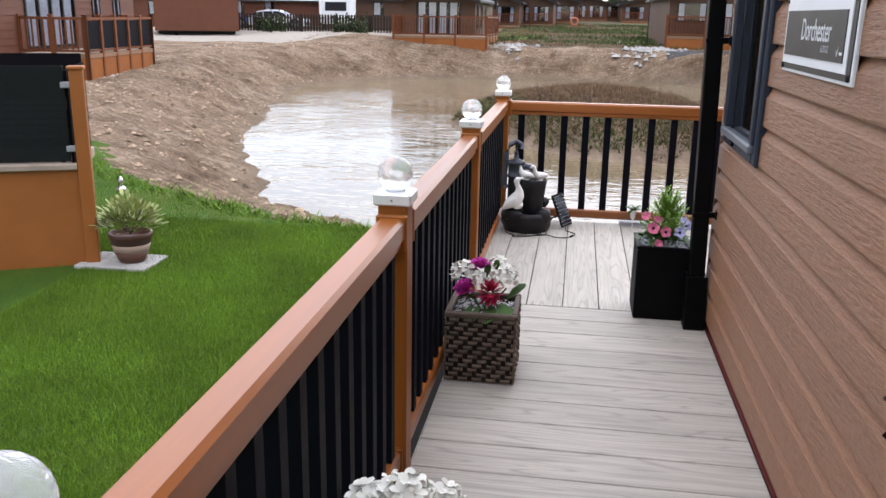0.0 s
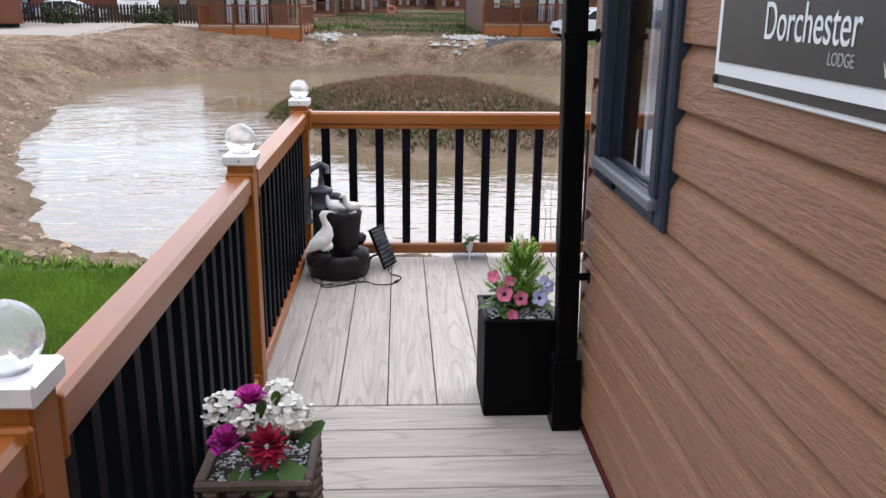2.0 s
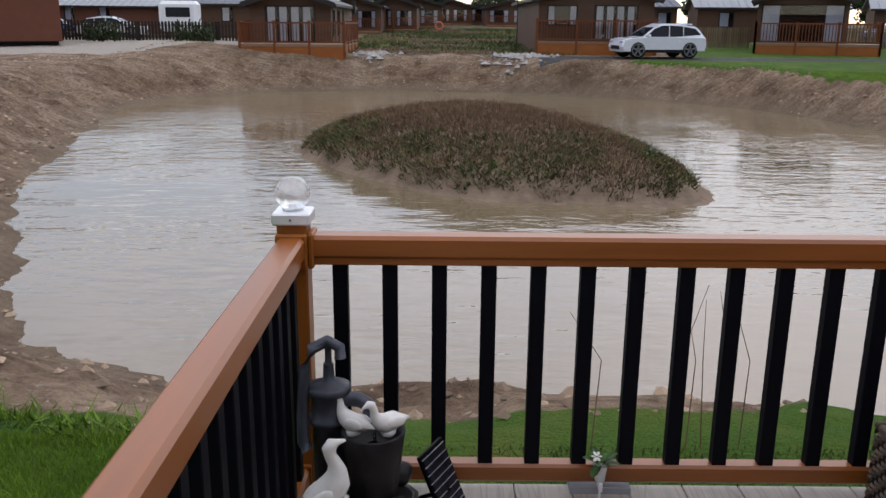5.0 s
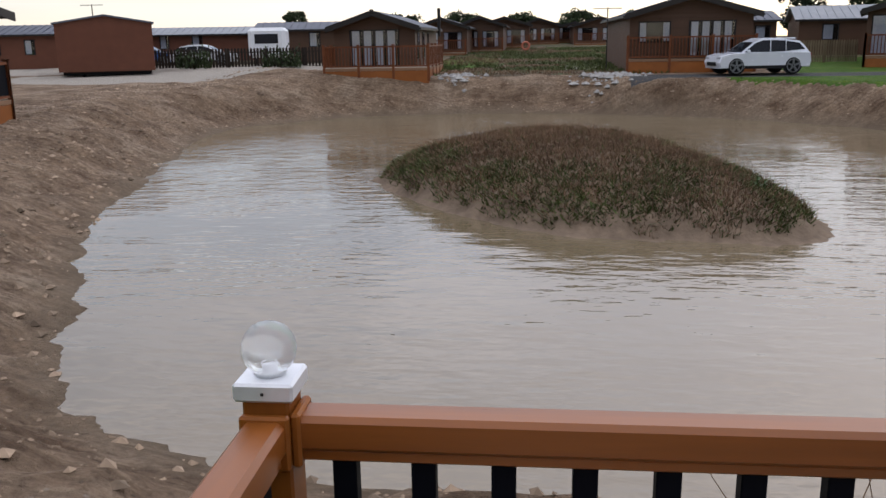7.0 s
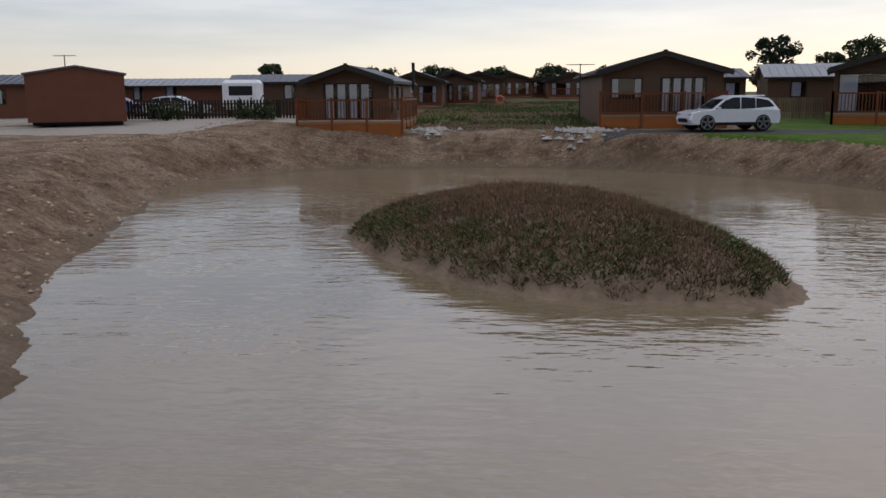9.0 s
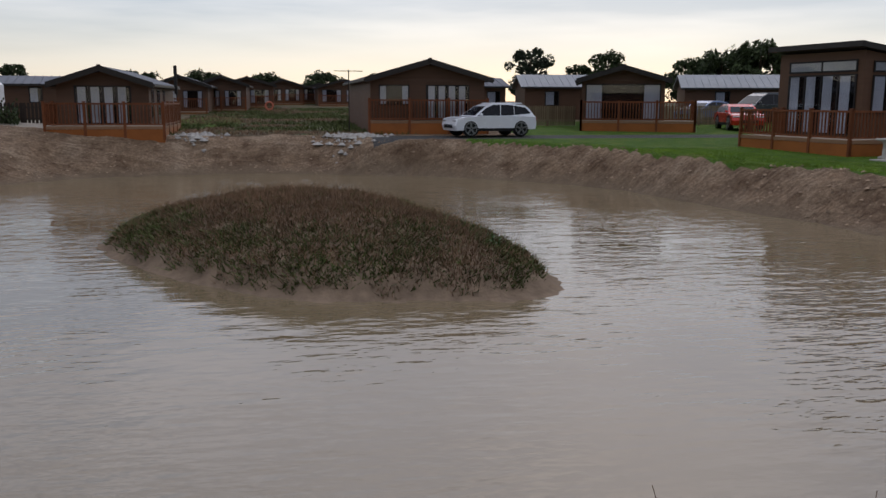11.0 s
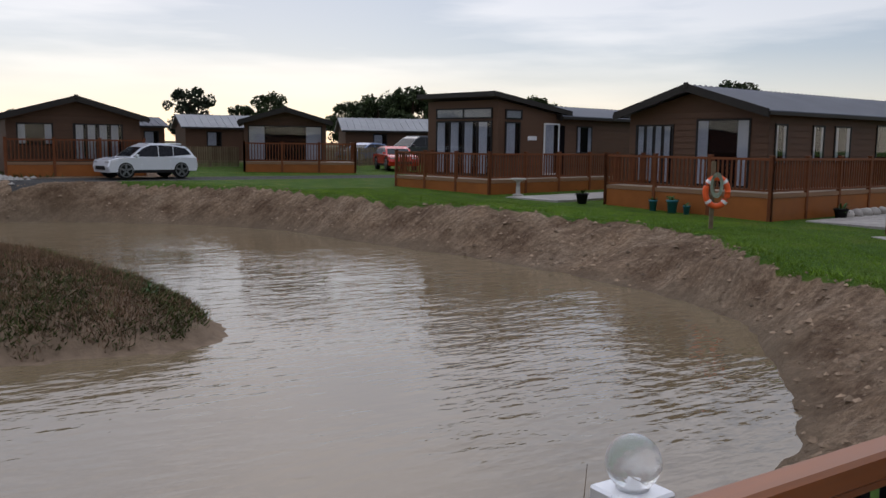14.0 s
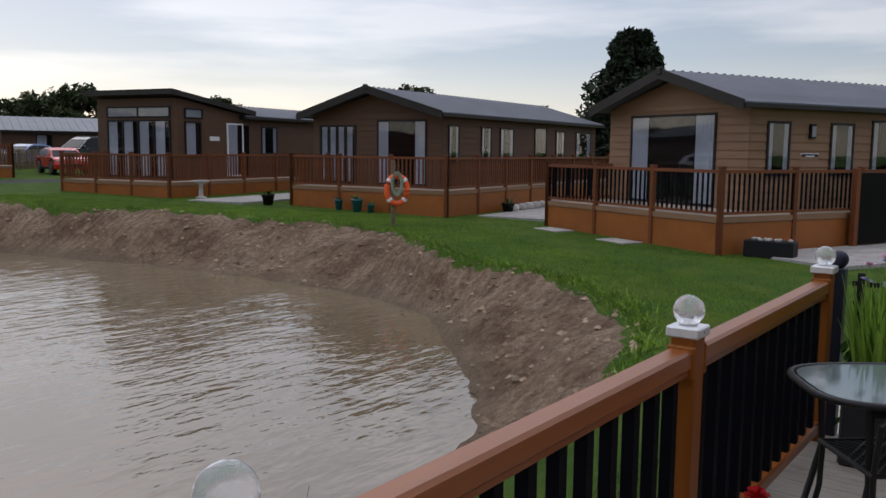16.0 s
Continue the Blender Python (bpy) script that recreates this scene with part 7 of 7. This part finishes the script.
for lx, ly, r, h in ((-3.75, -0.35, 0.13, 0.34), (-2.95, -0.45, 0.17, 0.40), (-2.5, -0.35, 0.11, 0.26)):
    pot_at(on_ground(L6M, lx, ly), r, h, TEAL, "teal glazed pot on the lawn by a deck skirt")
pot_at(on_ground(L6M, -6.5, -0.6), 0.2, 0.36, RUBBER, "dark garden pot on the lawn")
pot_at(on_ground(L6M, 0.5, 3.0), 0.2, 0.3, RUBBER, "dark garden pot beside the path")
bb = thing("bird_bath", "pale stone bird bath on the lawn", "bird bath", on_ground(L5M, 0.9, 0.6))
bm = bmesh.new()
lathe(bm, [(0.2, 0.0), (0.2, 0.06), (0.08, 0.10), (0.07, 0.5), (0.12, 0.56), (0.30, 0.60), (0.30, 0.66), (0.2, 0.63)], 20)
part("pedestal", bm, STONE, bb, smooth=True)
tq = thing("trough", "black trough of gravel and small plants on the paving", "planter", on_ground(L7M, 0.7, 0.75))
part("box", boxes((-0.2, -0.5, 0.0, 0.2, 0.5, 0.36), bev=0.02), RUBBER, tq)
bm = bmesh.new()
for i in range(14):
    blob(bm, (rnd.uniform(-0.14, 0.14), rnd.uniform(-0.4, 0.4), 0.37), (0.05, 0.05, 0.04), 1, 0.3)
for b in islands(bm):
    part("gravel_stone", b, STONE, tq)


def path_of_slabs(label, m, nx_, ny_, sx, sy):
    s = thing("paving_path", label, "paving", m, kind="structure")
    me = bm_mesh(boxes((0.01, 0.01, -0.06, sx - 0.01, sy - 0.01, 0.035), bev=0.006), "paving_slab")
    me.materials.append(SLAB)
    for i in range(nx_):
        for j in range(ny_):
            piece("paving_slab", me, s, pose(i * sx, j * sy, 0.004 * ((i + j) % 2)))


def slab_pose(m, lx, ly):
    w = m @ Vector((lx, ly, 0))
    return Matrix.Translation((w.x, w.y, ground_at(w.x, w.y))) @ m.to_3x3().to_4x4()


path_of_slabs("grey paving slabs beside a lodge deck", slab_pose(L7M, 0.1, 0.6), 4, 14, 0.6, 0.6)
path_of_slabs("grey paving slabs between two lodge decks", slab_pose(L6M, 0.5, 1.0), 4, 10, 0.6, 0.6)
path_of_slabs("grey paving slabs between two lodge decks", slab_pose(L5M, 1.2, -0.4), 4, 12, 0.6, 0.6)
for lx in (-5.2, -2.6):
    w = L7M @ Vector((lx, -0.5, 0))
    g = ground_at(w.x, w.y)
    o = tagged(part("stepping_slab", boxes((-0.5, -0.3, -0.05, 0.5, 0.3, 0.03), bev=0.008), SLAB), "pale concrete slab in the lawn by a deck", "slab")
    o.matrix_world = Matrix.Translation((w.x, w.y, g)) @ L7M.to_3x3().to_4x4()
for i in range(7):
    w = L6M @ Vector((0.45, 3.5 + 0.55 * i, 0))
    bm = bmesh.new()
    blob(bm, (0, 0, 0.1), (0.22, 0.18, 0.16), 2, 0.35)
    o = tagged(part("edging_stone", bm, STONE, smooth=True), "rounded grey stone beside the deck skirt", "stone", "edging stones")
    o.matrix_world = pose(w.x, w.y, ground_at(w.x, w.y), 0, 0, 50 * i)
# dark screen with oak post beyond the paving
sc = thing("garden_screen", "black panel screen with an oak post", "screen", pose(22.0, 9.9, ground_at(22.0, 9.9), 0, 0, -25))
part("post", boxes((-0.07, -0.07, -0.1, 0.07, 0.07, 1.85), bev=0.01), OAK_FAR, sc)
part("panel", boxes((0.07, -0.02, 0.1, 4.0, 0.02, 1.75), bev=0.005), PIPE, sc)

# parasol, aerials
ps = thing("parasol", "closed white parasol standing by a lodge", "parasol", pose(20.8, 60.5, plain_z(60)))
bm = bmesh.new()
lathe(bm, [(0.05, 0.9), (0.16, 1.0), (0.13, 1.8), (0.05, 2.45), (0.02, 2.5)], 12)
part("canopy", bm, WHITE, ps)
bm = bmesh.new()
tube(bm, [(0, 0, 0), (0, 0, 0.95)], 0.025, 8)
lathe(bm, [(0.3, 0.0), (0.3, 0.08)], 16)
part("pole", bm, FASCIA, ps)
for x, y, z in ((-27.0, 57.0, 4.3), (3.6, 49.0, 3.2)):
    a = thing("aerial", "thin television aerial on a pole", "aerial", pose(x, y, 0))
    bm = bmesh.new()
    tube(bm, [(0, 0, plain_z(y) - 0.1), (0, 0, z)], 0.03, 6)
    part("pole", bm, FASCIA, a)
    bm = bmesh.new()
    tube(bm, [(-0.7, 0, z - 0.05), (0.7, 0, z - 0.05)], 0.02, 5)
    for k in range(6):
        tube(bm, [(-0.6 + 0.24 * k, -0.25, z - 0.05), (-0.6 + 0.24 * k, 0.25, z - 0.05)], 0.014, 4)
    part("rods", bm, FASCIA, a)
fl = thing("flue", "black stove flue above a lodge roof", "chimney", pose(-5.2, 53.6, 2.4))
bm = bmesh.new()
tube(bm, [(0, 0, -0.4), (0, 0, 1.1)], 0.09, 10)
part("pipe", bm, FASCIA, fl)
bs = thing("buoy_board", "orange lifebuoy board out in the rough field", "lifebuoy", pose(-0.55, 70.0, plain_z(70)))
part("post", boxes((-0.05, -0.05, -0.1, 0.05, 0.05, 1.0)), FENCE_PALE, bs)
bm = bmesh.new()
tube(bm, [(0.27 * math.cos(2 * math.pi * i / 20), -0.1, 0.75 + 0.27 * math.sin(2 * math.pi * i / 20)) for i in range(21)], 0.065, 8)
part("ring", bm, simple("buoy_orange_far", (0.55, 0.16, 0.10), 0.5), bs)


# ---- stones and growth ----
def stones(name, label, pts, smin, smax, mat, seed):
    q = random.Random(seed)
    vs, fs = [], []
    xs, ys = np.array([p[0] for p in pts]), np.array([p[1] for p in pts])
    zs = ground_z(xs, ys)
    base = [(1, 0, 0), (0, 1, 0), (-1, 0, 0), (0, -1, 0), (0, 0, 0.9), (0, 0, -0.6)]
    tri = [(0, 1, 4), (1, 2, 4), (2, 3, 4), (3, 0, 4), (1, 0, 5), (2, 1, 5), (3, 2, 5), (0, 3, 5)]
    for x, y, z in zip(xs, ys, zs):
        s = smin * (smax / smin) ** (q.random() ** 2.2)
        a = q.uniform(0, 6.28)
        o = len(vs)
        for bx_, by_, bz_ in base:
            k = s * q.uniform(0.6, 1.3)
            vs.append((x + k * (bx_ * math.cos(a) - by_ * math.sin(a)), y + k * (bx_ * math.sin(a) + by_ * math.cos(a)), z + s * bz_ * q.uniform(0.5, 0.9)))
        fs += [(o + i, o + j, o + k) for i, j, k in tri]
    return tagged(new(name, from_lists(name, vs, fs, mat)), label, "stones", kind="stuff")


q = random.Random(3)
cand = [(q.uniform(-17, 18), q.uniform(8, 46)) for i in range(60000)]
cx, cy = np.array([c[0] for c in cand]), np.array([c[1] for c in cand])
cds, cdc = signed(cx, cy, shore_line), signed(cx, cy, crest_line)
on_bank = (cds > 0.15) & (cdc < -0.05)
left_top = (cdc > 0) & (cx < -7.5) & (cy > 13) & (cdc < 4)
STONE_EARTH = simple("clay_clod", (0.31, 0.225, 0.155), 0.95, vary=0.3, scale=9, island=0.45, bumpy=0.5)
bank_pts = [c for c, k in zip(cand, on_bank | left_top) if k]
stones("bank_stones", "loose clods and stones on the clay banks", bank_pts[:11000], 0.014, 0.095, STONE_EARTH, 5)
pile = [(-14.6 + q.gauss(0, 0.75) - 0.10 * k / 10, 23.4 + 0.045 * k / 4 + q.gauss(0, 0.5)) for k in range(420)]
stones("white_stone_pile", "spilled heap of white limestone pieces by the deck", pile, 0.05, 0.15, simple("limestone", (0.62, 0.60, 0.56), 0.9, vary=0.1, island=0.2), 6)
stones("rubble", "pale rubble at the head of the bank", [(3.3 + q.gauss(0, 0.7), 44.6 + q.gauss(0, 0.7)) for k in range(160)] + [(-3.6 + q.gauss(0, 0.5), 45.6 + q.gauss(0, 0.5)) for k in range(120)], 0.08, 0.26, STONE, 8)


def blades(name, label, cat, pts, hmin, hmax, wide, mat, seed, lean=0.5, zof=None):
    q = np.random.RandomState(seed)
    xs, ys = np.array([p[0] for p in pts]), np.array([p[1] for p in pts])
    zs = ground_z(xs, ys) if zof is None else zof
    n = len(xs)
    h = hmin + (hmax - hmin) * q.rand(n) ** 1.5
    a = q.rand(n) * 6.283
    lx, ly = q.randn(n) * lean * h, q.randn(n) * lean * h
    dx, dy = np.cos(a) * wide / 2, np.sin(a) * wide / 2
    V = np.stack([np.stack([xs - dx, ys - dy, zs - 0.01], -1), np.stack([xs + dx, ys + dy, zs - 0.01], -1), np.stack([xs + lx, ys + ly, zs + h], -1)], 1).reshape(-1, 3)
    me = bpy.data.meshes.new(name)
    me.vertices.add(3 * n)
    me.vertices.foreach_set("co", V.ravel())
    me.loops.add(3 * n)
    me.loops.foreach_set("vertex_index", np.arange(3 * n))
    me.polygons.add(n)
    me.polygons.foreach_set("loop_start", np.arange(n) * 3)
    me.polygons.foreach_set("loop_total", np.full(n, 3))
    me.update()
    me.materials.append(mat)
    return tagged(new(name, me), label, cat, kind="stuff")


GRASS = simple("grass_blade", (0.138, 0.245, 0.018), 0.6, vary=0.34, scale=1.4, island=0.40, bumpy=0)
GRASS_DRY = simple("dry_growth", (0.20, 0.125, 0.075), 0.85, vary=0.3, scale=1.5, island=0.45, bumpy=0)
GRASS_OLIVE = simple("olive_growth", (0.075, 0.095, 0.028), 0.8, vary=0.3, scale=1.5, island=0.45, bumpy=0)
nr = np.random.RandomState(11)
gxs, gys = nr.uniform(-8.5, -0.66, 260000), nr.uniform(1.0, 12.0, 260000)
keep = (signed(gxs, gys, crest_line) > -0.1) & (nr.rand(260000) < 0.45 + 0.3 * (gys < 8))
keep &= ~((gxs < -4.1) & (gys < 6.75 + 0.466 * (gxs + 4.1)))
blades("lawn_grass", "short mown green lawn grass", "grass", np.stack([gxs, gys], -1)[keep], 0.018, 0.05, 0.006, GRASS, 12)
gxs, gys = nr.uniform(-4.6, -0.66, 330000), nr.uniform(2.0, 8.4, 330000)
keep = ~((gxs < -4.1) & (gys < 6.75 + 0.466 * (gxs + 4.1)))
blades("lawn_grass_near", "short mown green lawn grass beside the deck", "grass", np.stack([gxs, gys], -1)[keep], 0.014, 0.046, 0.005, GRASS, 22, zof=plain_z(gys[keep]))
gxs, gys = nr.uniform(8.5, 22, 320000), nr.uniform(7.4, 36, 320000)
d_ = signed(gxs, gys, crest_line)
keep = (d_ > -0.15) & ((d_ < 2.5) | (nr.rand(320000) < 0.3))
blades("lawn_grass_far", "mown green lawn along the pond", "grass", np.stack([gxs, gys], -1)[keep], 0.015, 0.045, 0.014, GRASS, 13)
t_ = nr.rand(9000) * len(crest_line)
ii = t_.astype(int) % len(crest_line)
cl = crest_line[ii] + (np.roll(crest_line, -1, 0)[ii] - crest_line[ii]) * (t_ % 1)[:, None] + nr.randn(9000, 2) * 0.12
near_or_right = ((cl[:, 1] < 11.5) & (cl[:, 0] < -0.9)) | (cl[:, 0] > 8)
blades("turf_edge", "ragged turf hanging over the bank edge", "grass", cl[near_or_right], 0.04, 0.14, 0.02, GRASS, 14, 0.9)
blades("under_rail_growth", "thin grass and weeds between the deck and the pond", "grass", np.stack([nr.uniform(-0.5, 9, 14000), nr.uniform(7.2, 8.3, 14000)], -1), 0.015, 0.05, 0.010, GRASS_OLIVE, 15)
# island growth
N_GROW = 210000
u, v = nr.uniform(-1.08, 1.08, N_GROW), nr.uniform(-1.08, 1.08, N_GROW)
an_ = np.arctan2(v, u)
rr_ = np.hypot(u, v) / (1 + 0.05 * np.sin(3 * an_ + 1) + 0.04 * np.sin(5 * an_))
edge = 0.985 + 0.05 * smooth_noise(u, v, 0.11, 31) + 0.05 * smooth_noise(u, v, 0.04, 32)
sel = rr_ < edge - 0.05 * nr.rand(N_GROW) ** 3
u, v, rr_ = u[sel], v[sel], rr_[sel]
hz = []
for a, b in zip(u, v):
    w = Vector((5.5 * a, 3.35 * b, 0))
    hz.append(island_h(a, b) + 0.07 * noise.noise(w * 1.4) + 0.05 * noise.noise(w * 4.5))
hz = np.array(hz)
ca, sa = math.cos(radians(-60)), math.sin(radians(-60))
wx, wy = 0.75 + 5.5 * u * ca - 3.35 * v * sa, 23.6 + 5.5 * u * sa + 3.35 * v * ca
wz = WATER_Z + hz - 0.02
patch = smooth_noise(u, v, 0.22, 33) + 0.6 * smooth_noise(u, v, 0.07, 34)
green = nr.rand(len(u)) < np.clip((rr_ - 0.52) * 1.3 + 0.9 * patch, 0.06, 0.85)
P_ = np.stack([wx, wy], -1)
tall = ~green & (nr.rand(len(u)) < 0.05)
dry = ~green & ~tall
blades("dry_growth", "dry brown stems over the island", "weeds", P_[dry], 0.03, 0.15, 0.020, GRASS_DRY, 16, 0.6, wz[dry])
blades("dead_stalks", "upright dead brown stalks on the island", "weeds", P_[tall], 0.12, 0.30, 0.014, GRASS_DRY, 19, 0.12, wz[tall])
blades("green_growth", "low green weeds round the island edge", "weeds", P_[green], 0.03, 0.13, 0.040, GRASS_OLIVE, 17, 1.1, wz[green])
fx, fy = nr.uniform(-6, 7, 30000), nr.uniform(45.5, 90, 30000)
fp = smooth_noise(fx, fy, 3.0, 41) + 0.5 * smooth_noise(fx, fy, 0.9, 42)
blades("field_growth", "rough dry grass on the field", "weeds", np.stack([fx, fy], -1)[fp < 0], 0.03, 0.16, 0.05, GRASS_DRY, 18)
blades("field_weeds", "green weed tufts on the field", "weeds", np.stack([fx, fy], -1)[fp > 0.08], 0.05, 0.24, 0.07, GRASS_OLIVE, 20, 0.8)
sprig = thing("leafy_sprig", "small leafy sprig at the island's tip", "weeds", ISL @ pose(4.6, 0.9, 0.30))
for k in range(4):
    bm = bmesh.new()
    tip = Vector((0.10 * math.cos(k * 1.6), 0.10 * math.sin(k * 1.6), 0.42 + 0.05 * k))
    tube(bm, [(0, 0, -0.1), tuple(tip * 0.5), tuple(tip)], 0.008, 5, 0.5)
    for j in range(9):
        p = tip * (0.4 + 0.07 * j)
        petal(bm, p, p + Vector((0.09 * math.cos(j * 2.4), 0.09 * math.sin(j * 2.4), 0.04)), 0.045)
    part("stem", bm, LEAF, sprig)
reeds = thing("dry_stalks", "thin dry stalks standing beyond the railing", "weeds", pose(0, 0, 0))
for x in (0.72, 1.18, 1.22, 1.30, 1.36, 1.5, 2.1, 2.6, 3.0):
    z = ground_at(x, 8.3)
    bm = bmesh.new()
    tube(bm, [(x, 8.3, z), (x + rnd.uniform(-0.06, 0.06), 8.3, z + 0.5), (x + rnd.uniform(-0.14, 0.14), 8.35, z + rnd.uniform(0.7, 1.0))], 0.004, 5, 0.4)
    part("stalk", bm, GRASS_DRY, reeds)

# ---- deck boards, last ----
me_a = bm_mesh(boxes((-0.53, 0.0, -0.026, WALL_X - 0.006, 0.2075, 0.0), bev=0.003), "deck_board")
me_a.materials.append(DECK_X)
for i in range(41):
    piece("deck_board", me_a, deck, pose(0, 4.886 - 0.2128 * (i + 1), 0))
me_b = bm_mesh(boxes((0.0, 4.890, -0.026, 0.2040, 7.06, 0.0), bev=0.003), "deck_board")
me_b.materials.append(DECK_Y)
for i in range(-3, 43):
    piece("deck_board", me_b, deck, pose(-0.0075 + 0.2085 * i, 0, 0))
part("deck_board", boxes((-0.535, 0.0, -0.03, -0.532, 4.88, -0.004)), DECK_Y, deck)
part("deck_infill", boxes((0.90, CORNER_Y + 0.004, -0.026, 9.0, 4.890, -0.003)), DECK_X, deck)
